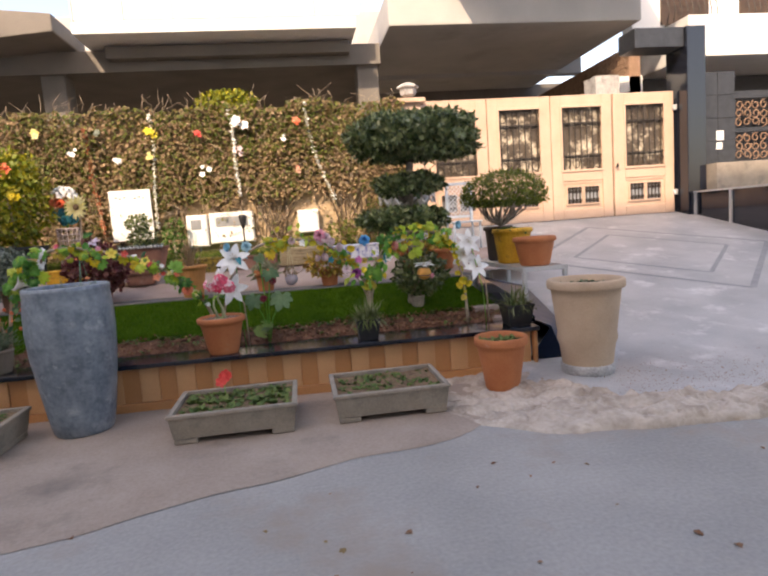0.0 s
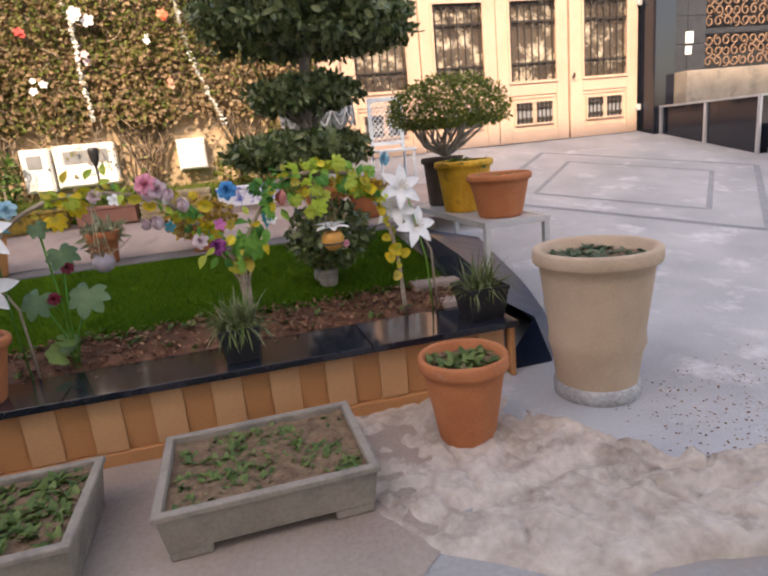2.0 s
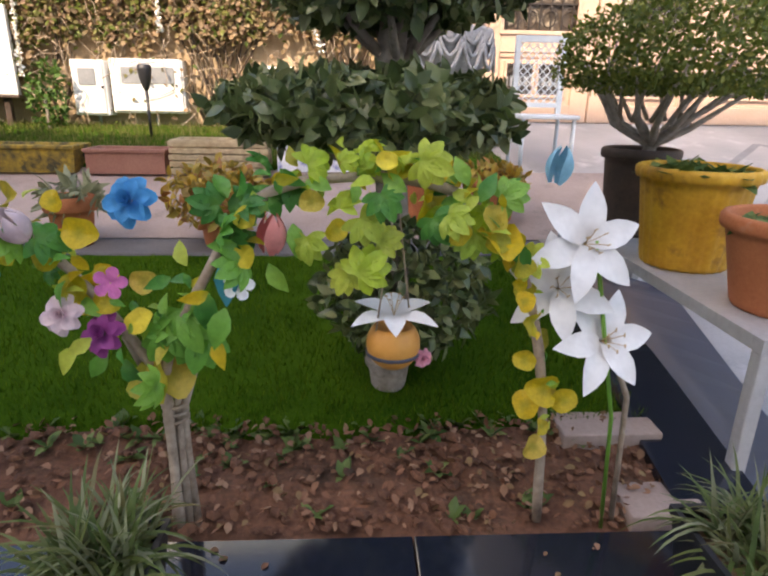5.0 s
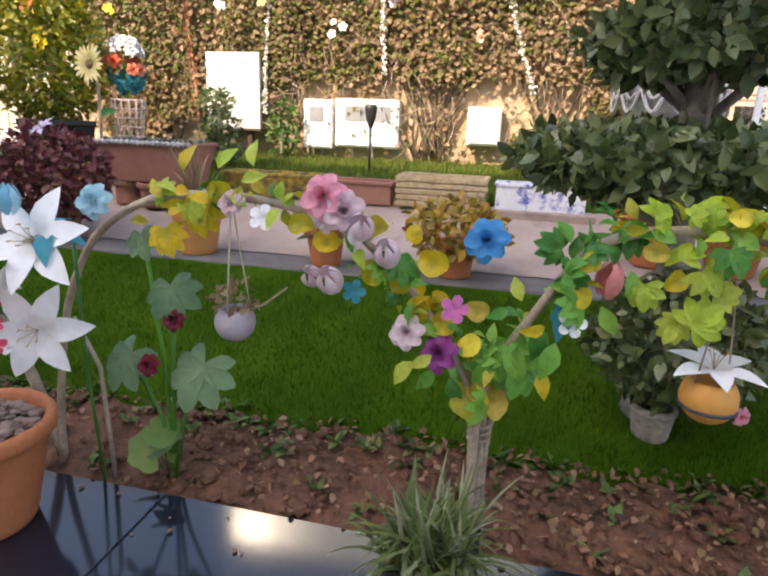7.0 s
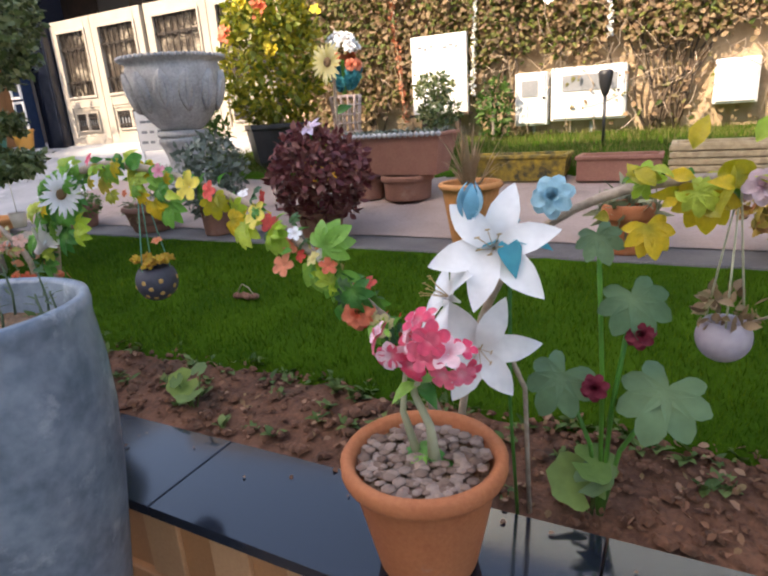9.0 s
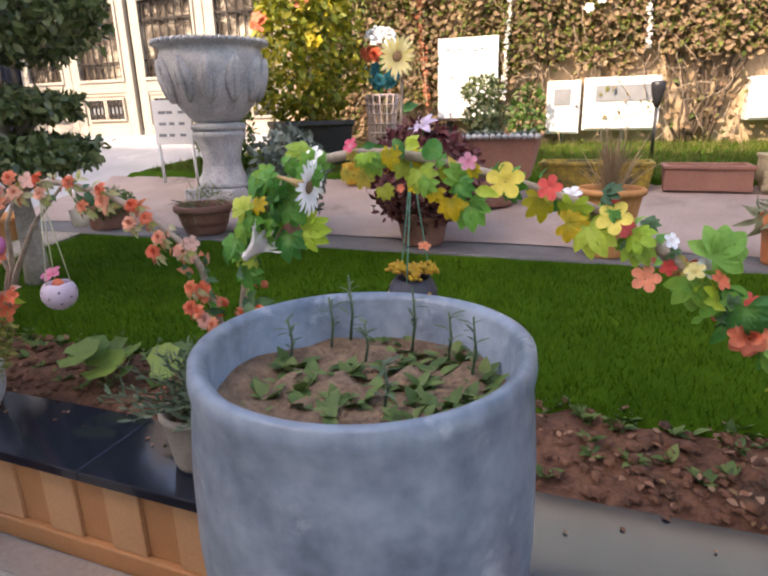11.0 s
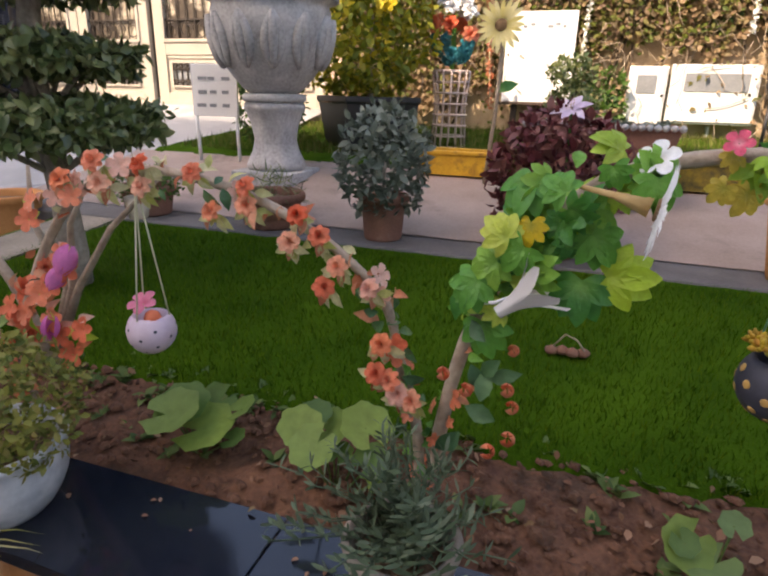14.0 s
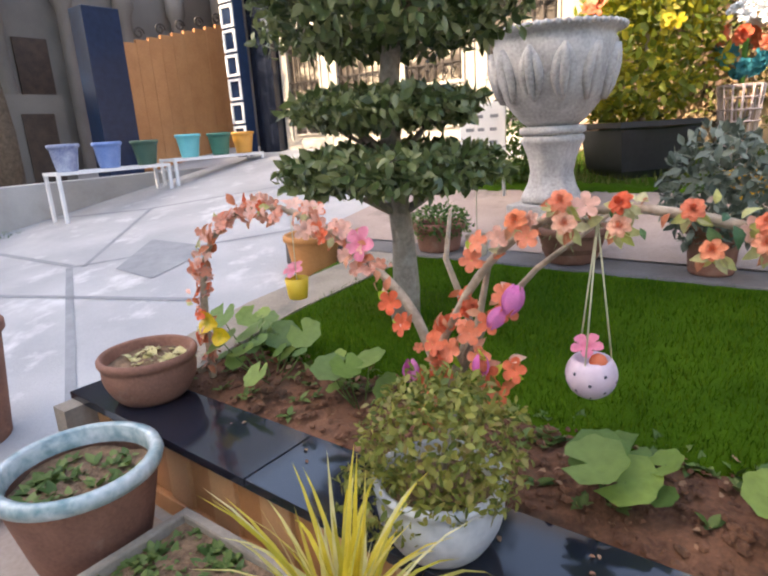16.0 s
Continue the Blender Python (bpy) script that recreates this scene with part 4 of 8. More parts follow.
part("stake", Mesh().tube([(0, 0, -0.02), (0, 0, 0.42)], 0.014, 8), black_mat, lm)
part("lantern", Mesh().lathe([(0.015, 0.42), (0.03, 0.45), (0.05, 0.52), (0.062, 0.6), (0.06, 0.63), (0.045, 0.64)], 14), black_mat, lm)

# ---- furniture and side of the drives ----
def bench(x0, x1, y0, y1, ztop, ground, label, mat, along_y=True):
    b = thing("metal_bench", ((x0 + x1) / 2, (y0 + y1) / 2, ground), label, "bench", "metal benches")
    w, d, h = (x1 - x0) / 2, (y1 - y0) / 2, ztop - ground
    part("top_frame", Mesh().box(-w, w, -d, -d + 0.04, h - 0.04, h).box(-w, w, d - 0.04, d, h - 0.04, h).box(-w, -w + 0.04, -d + 0.041, d - 0.041, h - 0.04, h).box(w - 0.04, w, -d + 0.041, d - 0.041, h - 0.04, h), mat, b, smooth=False)
    part("shelf", Mesh().box(-w + 0.041, w - 0.041, -d + 0.041, d - 0.041, h - 0.02, h - 0.006), mat, b, smooth=False)
    for sx in (-1, 1):
        for sy in (-1, 1):
            part("leg", Mesh().box(sx * (w - 0.022) - 0.02, sx * (w - 0.022) + 0.02, sy * (d - 0.022) - 0.02, sy * (d - 0.022) + 0.02, -0.12 if sy < 0 else 0.0, h - 0.041, 0.004), mat, b, smooth=False)
    return b


bench(2.04, 2.49, 5.1, 6.65, 0.84, drive_top(2.2, 5.9), "grey metal bench holding potted plants", metal_mat)
pot("orange_pot", (2.27, 5.35, 0.836), 0.14, 0.21, 0.28, terra_mat, "orange clay pot with weedy soil on a bench", rim=0.05, group="bench pots")
yp = pot("yellow_pot", (2.235, 5.84, 0.836), 0.15, 0.21, 0.365, yellow_mat, "yellow painted ribbed pot on a bench", rim=0.05, flute=24, depth=0.022, group="bench pots")
pot("dark_pot", (2.27, 6.36, 0.836), 0.125, 0.17, 0.385, darkwood_mat, "dark brown glazed pot with a bonsai", rim=0.05, group="bench pots")

# white lattice chair
ch = thing("lattice_chair", (2.5, 8.55, garden_z(8.5) - 0.05), "white metal chair with a lattice back", "chair")
palechair = material("pale blue white paint", (0.55, 0.6, 0.62), (0.68, 0.72, 0.74), 5, 0.45, 0.05)
bk = Mesh().box(-0.21, -0.17, 0.16, 0.2, 0.4, 1.0).box(0.17, 0.21, 0.16, 0.2, 0.4, 1.0).box(-0.169, 0.169, 0.16, 0.2, 0.95, 1.0).box(-0.169, 0.169, 0.16, 0.2, 0.45, 0.49)
for k in range(-7, 8):
    for s in (-1, 1):
        a, b = (-0.17, 0.7 + k * 0.065 - s * 0.17), (0.17, 0.7 + k * 0.065 + s * 0.17)
        pts = [(a[0] + (b[0] - a[0]) * q, 0.18, a[1] + (b[1] - a[1]) * q) for q in span(0, 1, 12)]
        pts = [p for p in pts if 0.48 < p[2] < 0.96]
        if len(pts) > 1:
            bk.tube(pts, 0.006, 4)
part("backrest", bk, palechair, ch, "woven lattice back", smooth=False)
part("seat", Mesh().box(-0.23, 0.23, -0.24, 0.22, 0.37, 0.4, 0.008), palechair, ch, smooth=False)
for x in (-0.2, 0.2):
    for y in (-0.2, 0.18):
        part("leg", Mesh().tube([(x, y, -0.03), (x, y, 0.369)], 0.017, 8), palechair, ch)
# draped stone vase behind the topiary
dv = thing("draped_vase", (1.75, 9.1, garden_z(9.1)), "white stone basin carved with draped folds", "vase")
part("pedestal", Mesh().lathe([(0.2, -0.02), (0.2, 0.05), (0.11, 0.12), (0.09, 0.3), (0.14, 0.42), (0.2, 0.5)], 28), urn_mat, dv)
part("basin", Mesh().lathe([(0.2, 0.501), (0.3, 0.58), (0.38, 0.72), (0.41, 0.86), (0.42, 0.96), (0.4, 0.98), (0.36, 0.95), (0.34, 0.88)], 64, flute=16, depth=0.03), urn_mat, dv)
for k in range(7):
    a0 = math.pi + k * math.pi / 7
    for q in range(3):
        part("drape", Mesh().tube([((0.425 + 0.01 * q) * math.cos(a0 + s * math.pi / 7), (0.425 + 0.01 * q) * math.sin(a0 + s * math.pi / 7), 0.94 - q * 0.05 - (0.1 + 0.05 * q) * math.sin(math.pi * s)) for s in span(0, 1, 9)], 0.016, 6), urn_mat, dv)

# low granite planters by the right-hand drive
for y0, y1, h in ((8.15, 9.95, 0.42), (6.0, 7.95, 0.4)):
    bx = thing("granite_planter", (7.5, y0, 0), "low black granite planter box with grey metal edging", "planter", "drive planters")
    zb = drive_top(7.5, y0)
    zt = drive_top(7.5, y1) + h
    n = 3
    m = Mesh()
    m.add([(-0.02, 0, zb - 0.1), (-0.02, y1 - y0, zb - 0.1), (0.5, y1 - y0, zb - 0.1), (0.5, 0, zb - 0.1), (-0.02, 0, zt - 0.01), (-0.02, y1 - y0, zt - 0.01), (0.5, y1 - y0, zt - 0.01), (0.5, 0, zt - 0.01)], [(0, 3, 2, 1), (4, 5, 6, 7), (0, 1, 5, 4), (1, 2, 6, 5), (2, 3, 7, 6), (3, 0, 4, 7)])
    part("box", m, granite_mat, bx, smooth=False)
    for k in range(n):
        y = (y1 - y0) * k / (n - 1)
        part("upright", Mesh().box(-0.06, -0.021, y - 0.02, y + 0.02, drive_top(7.5, y0 + y) - 0.05, zt - 0.012), metal_mat, bx, smooth=False)
    part("edge_rail", Mesh().box(-0.065, 0.52, -0.03, y1 - y0 + 0.03, zt - 0.009, zt + 0.02), metal_mat, bx, "grey metal edging", smooth=False)
setting("wall_ledge", Mesh().box(7.75, 15, 9.75, 10.1, 0.6, 2.02, 0.01), cement_mat, "pale grey stone ledge beside the gate", "ledge")
setting("wall_dark", Mesh().box(7.72, 8.45, 10.15, 10.5, 0.6, 3.75, 0.01), slate_mat, "blue black granite wall by the gate", "wall")
for r_ in range(4):
    for k in range(2):
        part("wall_tile", Mesh().box(7.725 + 0.365 * k, 8.08 + 0.365 * k, 10.138, 10.149, 2.03 + 0.43 * r_, 2.45 + 0.43 * r_, 0.003), slate_mat, bpy.data.objects["wall_dark"], smooth=False)
SCROLLS = []
for mt in (brick_mat, terradark_mat):
    me = Mesh().tube([(0.095 * (1 - 0.09 * a) * math.cos(a), 0, 0.085 * (1 - 0.09 * a) * math.sin(a)) for a in span(0, 7, 12)], 0.013, 4).data("scroll")
    me.materials.append(mt)
    SCROLLS.append(me)
for k in range(4):
    x0 = 8.5 + k * 1.6
    fn = thing("fence_panel", (x0, 10.3, 1.9), "dark metal fence panel with pale scrollwork", "fence", "fence panels")
    part("frame", Mesh().box(0, 1.58, -0.03, 0.03, 0.1, 0.17).box(0, 1.58, -0.03, 0.03, 0.72, 0.8).box(0, 1.58, -0.03, 0.03, 1.36, 1.5).box(0, 0.07, -0.029, 0.029, 0.171, 1.359).box(1.51, 1.58, -0.029, 0.029, 0.171, 1.359), slate_mat, fn, smooth=False)
    for j in range(48):
        sc_ = new("scroll", SCROLLS[k % 2])
        sc_.parent = fn
        sc_.matrix_basis = pose(0.16 + 0.18 * (j % 8), -0.01, (0.28 if j < 24 else 0.91) + 0.165 * (j // 8 % 3), 0, 57 * j % 360, 0)
    part("post", Mesh().box(0.02, 0.1, -0.04, 0.04, -0.9, 0.099), slate_mat, fn, smooth=False)
sw = thing("switch_plate", (8.05, 10.149, 2.35), "two small white plates on dark granite", "plate")
part("upper_plate", Mesh().box(0, 0.16, -0.012, -0.001, 0.12, 0.3, 0.003), white_mat, sw, smooth=False)
part("lower_plate", Mesh().box(0, 0.13, -0.012, -0.001, -0.05, 0.08, 0.003), white_mat, sw, smooth=False)
# lamp on the gate column
gl = thing("post_lamp", (2.15, 10.4, 3.5), "small brown lantern on the gate column", "lamp")
part("base", Mesh().lathe([(0.1, 0.001), (0.09, 0.03), (0.05, 0.06)], 16), brick_mat, gl)
part("lantern", Mesh().lathe([(0.08, 0.061), (0.14, 0.1), (0.16, 0.2), (0.2, 0.22), (0.2, 0.25), (0.1, 0.3), (0.02, 0.32)], 6), urn_mat, gl, smooth=False)
ac = thing("white_cabinet", (6.75, 11.3, 3.3), "white sheet metal cabinet under the beam", "cabinet")
part("case", Mesh().box(-0.35, 0.55, 0, 0.3, 0.0, 0.7, 0.01), white_mat, ac, smooth=False)
part("bracket", Mesh().box(-0.2, 0.4, 0.1, 0.2, -2.2, -0.001), metal_mat, ac, smooth=False)

# ---- left gates, bench and pots ----
greycream = material("grey cream painted wood", (0.4, 0.355, 0.295), (0.5, 0.445, 0.37), 3, 0.55, 0.06, 40)
for x0, x1 in ((-9.98, -8.95), (-8.945, -7.78), (-7.7, -6.45), (-6.445, -5.2)):
    gate_leaf(x0, x1, 10.6, 1.19, 3.22, "grey cream wooden gate leaf with iron grille, closed", mat=greycream, win=(0.16, 0.16))
setting("wall_column_2", Mesh().box(-5.19, -4.76, 10.5, 10.9, 0.9, 3.5, 0.01), cream_mat, "cream gate column with a scroll", "column")
setting("pillar_2", Mesh().box(-10.5, -10.0, 10.45, 10.95, 0.9, 5.2, 0.01), granite_mat, "black granite gate pillar", "pillar")
fs = thing("framed_post", (-10.62, 10.28, drive_top(1, 10.28)), "dark post set with white framed square panels", "post")
part("post", Mesh().box(-0.16, 0.16, -0.1, 0.1, -0.1, 3.2, 0.01), darkstone_mat, fs, smooth=False)
for k in range(8):
    z = 0.15 + 0.37 * k
    part("square_frame", Mesh().box(-0.15, 0.15, -0.125, -0.101, z, z + 0.04).box(-0.15, 0.15, -0.125, -0.101, z + 0.29, z + 0.33).box(-0.15, -0.11, -0.125, -0.101, z + 0.041, z + 0.289).box(0.11, 0.15, -0.125, -0.101, z + 0.041, z + 0.289), white_mat, fs, smooth=False)
woodgate = material("orange brown timber", (0.40, 0.165, 0.06), (0.53, 0.245, 0.1), 3, 0.6, 0.1, 50)
wg2 = thing("timber_gate", (-12.0, 9.12, drive_top(1, 9.9) - 0.1), "orange brown timber gate with iron scrolls on top", "gate")
for k in range(9):
    part("board", Mesh().box(-0.03, 0.03, 0.002 + k * 0.235, 0.232 + k * 0.235, 0, 2.05 + 0.055 * k, 0.006), woodgate, wg2, smooth=False)
for k in range(5):
    yc, zc = 0.3 + k * 0.4, 2.2 + 0.095 * k
    part("scroll", Mesh().tube([(0.05, yc + 0.1 * (1 - 0.09 * a) * math.cos(a), zc + 0.1 * (1 - 0.09 * a) * math.sin(a)) for a in span(0, 8, 16)], 0.016, 6), iron_mat, wg2, "dark iron scroll")
setting("pillar_3", Mesh().box(-12.3, -11.9, 8.5, 9.1, 0.5, 3.5, 0.01), darkstone_mat, "blue black granite pillar", "pillar")
setting("wall_west", Mesh().box(-13.3, -13.0, -1, 8.5, -0.2, 2.3), greyhouse_mat, "grey garden wall past the drive", "wall")
setting("wall_low", Mesh().box(-10.95, -10.7, 5.4, 10.2, 0.1, 1.02, 0.01), house_mat, "low pale wall behind the bench", "wall")
wh = thing("white_house", (0, 0, 0), "white house with a balustrade behind grey walls", "house")
# lower storey and columns have their shade put into the grey colour
part("wall", Mesh().box(-20, -14.5, 6.6, 20, 0.5, 4.6), greyhouse_mat, wh, "ground floor painted in shade grey", smooth=False)
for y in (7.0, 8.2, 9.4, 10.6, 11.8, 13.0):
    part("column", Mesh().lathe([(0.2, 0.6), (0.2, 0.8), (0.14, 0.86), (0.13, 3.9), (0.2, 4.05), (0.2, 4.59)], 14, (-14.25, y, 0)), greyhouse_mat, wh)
    # flat dark panel paints the shade of an opening; the wall is unbroken
    part("opening", Mesh().box(-14.499, -14.46, y + 0.3, y + 0.9, 0.7, 3.4, 0.01), darkwood_mat, wh, "dark panel for the shade in an opening", smooth=False)
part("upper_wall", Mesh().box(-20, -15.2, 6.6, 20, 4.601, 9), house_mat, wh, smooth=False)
for k in range(16):
    part("baluster", Mesh().lathe([(0.05, 4.602), (0.03, 4.7), (0.07, 4.95), (0.03, 5.2), (0.05, 5.3)], 8, (-14.7, 6.8 + k * 0.36, 0)), white_mat, wh)
part("balustrade_rail", Mesh().box(-14.8, -14.6, 6.65, 13, 5.301, 5.4), white_mat, wh, smooth=False)
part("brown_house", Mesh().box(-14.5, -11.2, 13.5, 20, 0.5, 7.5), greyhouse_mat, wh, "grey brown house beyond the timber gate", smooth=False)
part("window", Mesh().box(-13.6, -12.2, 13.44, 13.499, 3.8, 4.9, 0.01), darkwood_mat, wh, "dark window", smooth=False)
# flat dark panels paint the shade of window recesses on the solid wall
for x, z0, z1 in ((-12.99, 0.9, 2.0),):
    for y in (6.2, 7.0, 7.8):
        setting("window_%d" % (1 + int(y)), Mesh().box(x, x + 0.03, y, y + 0.5, z0, z1, 0.006), darkwood_mat, "dark panel for a shaded window recess in the garden wall", "window")
whiteiron = material("white painted iron", (0.66, 0.67, 0.68), (0.76, 0.77, 0.78), 5, 0.5, 0.05)
for y0, y1 in ((6.85, 8.38), (8.45, 10.1)):
    ym = (y0 + y1) / 2
    bench(-10.4, -10.02, y0, y1, 1.16 + 0.03 * (ym - 7.6), drive_top(1, y0) + 0.12, "white metal bench with coloured pots", whiteiron)
cols = [("blue", (0.04, 0.07, 0.22), (0.45, 0.5, 0.6)), ("light blue", (0.08, 0.17, 0.42), (0.2, 0.3, 0.55)), ("green", (0.02, 0.07, 0.05), (0.04, 0.1, 0.07)), ("teal", (0.06, 0.36, 0.4), (0.14, 0.46, 0.5)), ("dark green", (0.02, 0.12, 0.09), (0.04, 0.17, 0.12)), ("orange", (0.55, 0.25, 0.04), (0.66, 0.33, 0.07))]
for k, (nm, a, b) in enumerate(cols):
    y = (7.07, 7.62, 8.15, 8.85, 9.4, 9.86)[k]
    ztop = 1.16 + 0.03 * ((7.615 if y < 8.4 else 9.275) - 7.6)
    pot("bench_pot", (-10.21, y, ztop - 0.003), 0.12, 0.185, 0.33, material(nm + " glaze", a, b, 6, 0.45, 0.1), nm + " painted pot on a white bench", group="coloured pots")
kb = thing("kerb_planter", (-10.5, 5.3, 0), "low dark kerb planter with a strip of grass", "planter")
kz = drive_top(1, 5.3)
part("kerb", Mesh().box(-0.2, 0.2, -1.6, 1.35, kz - 0.4, kz + 0.16, 0.015), band_mat, kb, smooth=False)
gm, gr_ = Mesh(), random.Random(8)
for k in range(900):
    p = Vector((gr_.uniform(-0.17, 0.17), gr_.uniform(-1.55, 1.3), kz + 0.155))
    gm.blade(p, (gr_.uniform(-0.6, 0.6), gr_.uniform(-0.6, 0.6), 1), (1, 0, 0), gr_.uniform(0.05, 0.14), BLADE, 0.2, 0.2)
GRASS_STRIP = (gm, kb)
sgn = thing("tile_sign", (-4.98, 7.95, garden_z(7.9)), "white tile sign with dark scribbles on two legs", "sign", rz=8)
part("plate", Mesh().box(-0.19, 0.19, -0.012, 0.012, 0.36, 0.75, 0.004), white_mat, sgn, smooth=False)
for k in range(9):
    u, v = -0.15 + 0.1 * (k % 3) + 0.02 * rnd.random(), 0.43 + 0.1 * (k // 3)
    part("mark", Mesh().box(u, u + 0.05 + 0.03 * rnd.random(), -0.016, -0.013, v, v + 0.025), inlay_mat, sgn, "illegible dark scribble", smooth=False)
for x in (-0.17, 0.17):
    part("leg", Mesh().tube([(x, 0.02, -0.02), (x, 0, 0.37)], 0.014, 6), whiteiron, sgn)
tub = thing("dark_tub", (-4.0, 8.75, garden_z(8.7)), "dark grey square tub with a flowering bush", "pot")
part("body", Mesh().lathe([(0.34, -0.02), (0.4, 0.05), (0.46, 0.36), (0.48, 0.38), (0.48, 0.42), (0.44, 0.42), (0.43, 0.36)], 4), black_mat, tub, smooth=False)
part("soil", soil_disc(0.4, 0.37), potsoil_mat, tub)
ws = thing("wicker_stand", (-3.33, 9.0, garden_z(9)), "pink white wicker plant stand", "stand")
wk = Mesh()
for k in range(14):
    a = 2 * math.pi * k / 14
    wk.tube([(0.15 * math.cos(a), 0.15 * math.sin(a), -0.02), (0.13 * math.cos(a), 0.13 * math.sin(a), 0.35), (0.16 * math.cos(a), 0.16 * math.sin(a), 0.62)], 0.009, 5)
for z in span(0.0, 0.62, 8):
    wk.tube([(0.147 * math.cos(a), 0.147 * math.sin(a), z) for a in span(0, 2 * math.pi, 19)], 0.008, 5)
pinkw = material("pinkish wicker", (0.5, 0.36, 0.32), (0.65, 0.52, 0.47), 8, 0.7, 0.1)
part("weave", wk, pinkw, ws)
part("tray", Mesh().lathe([(0.02, 0.6), (0.155, 0.6), (0.16, 0.625), (0.02, 0.625)], 18), pinkw, ws)

# ---- foliage ----
def on_sphere(r):
    z, a = r.uniform(-1, 1), r.uniform(0, 2 * math.pi)
    s = math.sqrt(1 - z * z)
    return Vector((s * math.cos(a), s * math.sin(a), z))


def cloud(m, centre, radii, n, size, seed=1, shell=0.75, lump=0.18, outline=LEAF, droop=0.0, flat_bottom=None, vary=0.4, boxy=0.0):
    """Leaves over a lumpy ellipsoid, most near its skin, facing outwards."""
    r = random.Random(seed)
    c = Vector(centre)
    for _ in range(n):
        d = on_sphere(r)
        k = (1 + lump * (noise.noise(d * 2.2 + Vector((seed, 0, 0))) + 0.5 * noise.noise(d * 5 + Vector((0, seed, 0))))) * (r.uniform(0.86, 1.05) if r.random() < shell else r.uniform(0.45, 0.9))
        if boxy:
            k *= 1 + boxy * (((d.x * d.x + d.y * d.y) ** 2 + d.z ** 4) ** -0.25 - 1)
        p = c + Vector((d.x * radii[0], d.y * radii[1], d.z * radii[2])) * k
        if flat_bottom is not None and p.z < flat_bottom:
            p.z = flat_bottom + r.uniform(-0.02, 0.04)
        way = (d + on_sphere(r) * 0.9 + Vector((0, 0, -droop))).normalized()
        up = (d + on_sphere(r) * 0.7).normalized()
        m.blade(p, way.cross(up).cross(up) + way * 0.6, up, size * r.uniform(1 - vary, 1 + vary), outline, r.uniform(-0.1, 0.35), r.uniform(0.1, 0.5))
    return m


def bush(name, at, label, material_, lobes, size, per, stems=(), seed=1, outline=LEAF, category="bush", stem_mat=None, group=""):
    b = thing(name, at, label, category, group)
    if stems:
        for s in stems:
            part("stem", Mesh().tube(s[0], s[1], 8, 0.15), stem_mat or bark_mat, b)
    for k, (c, r) in enumerate(lobes):
        part("foliage", cloud(Mesh(), c, r, per[k] if hasattr(per, "__len__") else per, size, seed + k, outline=outline), material_, b)
    return b


dark_leaf = leafy("dark glossy leaves", [(0.04, 0.07, 0.022), (0.095, 0.14, 0.042), (0.165, 0.205, 0.075), (0.27, 0.29, 0.13)], 0.36, 0.25, False, 0.6)
mid_leaf = leafy("green leaves", [(0.04, 0.09, 0.015), (0.07, 0.15, 0.025), (0.12, 0.2, 0.04)], 0.5, 0.25)
bonsai_leaf = leafy("fine bonsai leaves", [(0.08, 0.11, 0.015), (0.14, 0.18, 0.025), (0.22, 0.23, 0.04)], 0.55, 0.3)
yellow_leaf = leafy("yellow green leaves", [(0.09, 0.13, 0.012), (0.2, 0.24, 0.015), (0.42, 0.36, 0.025), (0.06, 0.1, 0.01)], 0.5, 0.3)
red_leaf = leafy("dark red leaves", [(0.09, 0.015, 0.02), (0.16, 0.035, 0.04), (0.22, 0.09, 0.07), (0.12, 0.02, 0.03)], 0.45, 0.2)
silver_leaf = leafy("silvery leaves", [(0.09, 0.115, 0.085), (0.15, 0.18, 0.14), (0.22, 0.25, 0.2)], 0.6, 0.2)
croton_leaf = leafy("croton leaves", [(0.42, 0.24, 0.03), (0.5, 0.34, 0.05), (0.25, 0.2, 0.04), (0.4, 0.15, 0.05)], 0.45, 0.2)
creeper_leaf = leafy("creeper leaves", [(0.06, 0.095, 0.014), (0.11, 0.145, 0.022), (0.17, 0.19, 0.035), (0.22, 0.15, 0.07), (0.24, 0.15, 0.1), (0.13, 0.14, 0.03)], 0.6, 0.4)
dry_leaf = leafy("dry creeper leaves", [(0.19, 0.12, 0.065), (0.28, 0.185, 0.105), (0.35, 0.25, 0.15), (0.18, 0.14, 0.06)], 0.8, 0.3)
round_leaf = leafy("nasturtium leaves", [(0.09, 0.17, 0.04), (0.15, 0.25, 0.055), (0.26, 0.36, 0.07), (0.12, 0.2, 0.08)], 0.5, 0.35, True)
stripe_leaf = leafy("variegated blades", [(0.06, 0.1, 0.025), (0.11, 0.16, 0.04), (0.15, 0.18, 0.05), (0.32, 0.33, 0.2), (0.08, 0.11, 0.03), (0.12, 0.15, 0.04), (0.2, 0.16, 0.07)], 0.5, 0.25, True)
straw_leaf = leafy("yellow grass blades", [(0.55, 0.42, 0.03), (0.7, 0.56, 0.06), (0.72, 0.66, 0.36), (0.46, 0.4, 0.05), (0.66, 0.52, 0.05)], 0.5, 0.4, True)
weed_leaf = leafy("small weeds", [(0.05, 0.1, 0.02), (0.1, 0.16, 0.035), (0.17, 0.22, 0.06)], 0.6, 0.2)
litter_leaf = leafy("fallen leaves", [(0.13, 0.055, 0.028), (0.26, 0.12, 0.065), (0.34, 0.2, 0.12), (0.18, 0.08, 0.04), (0.24, 0.16, 0.07)], 0.8, 0.1)
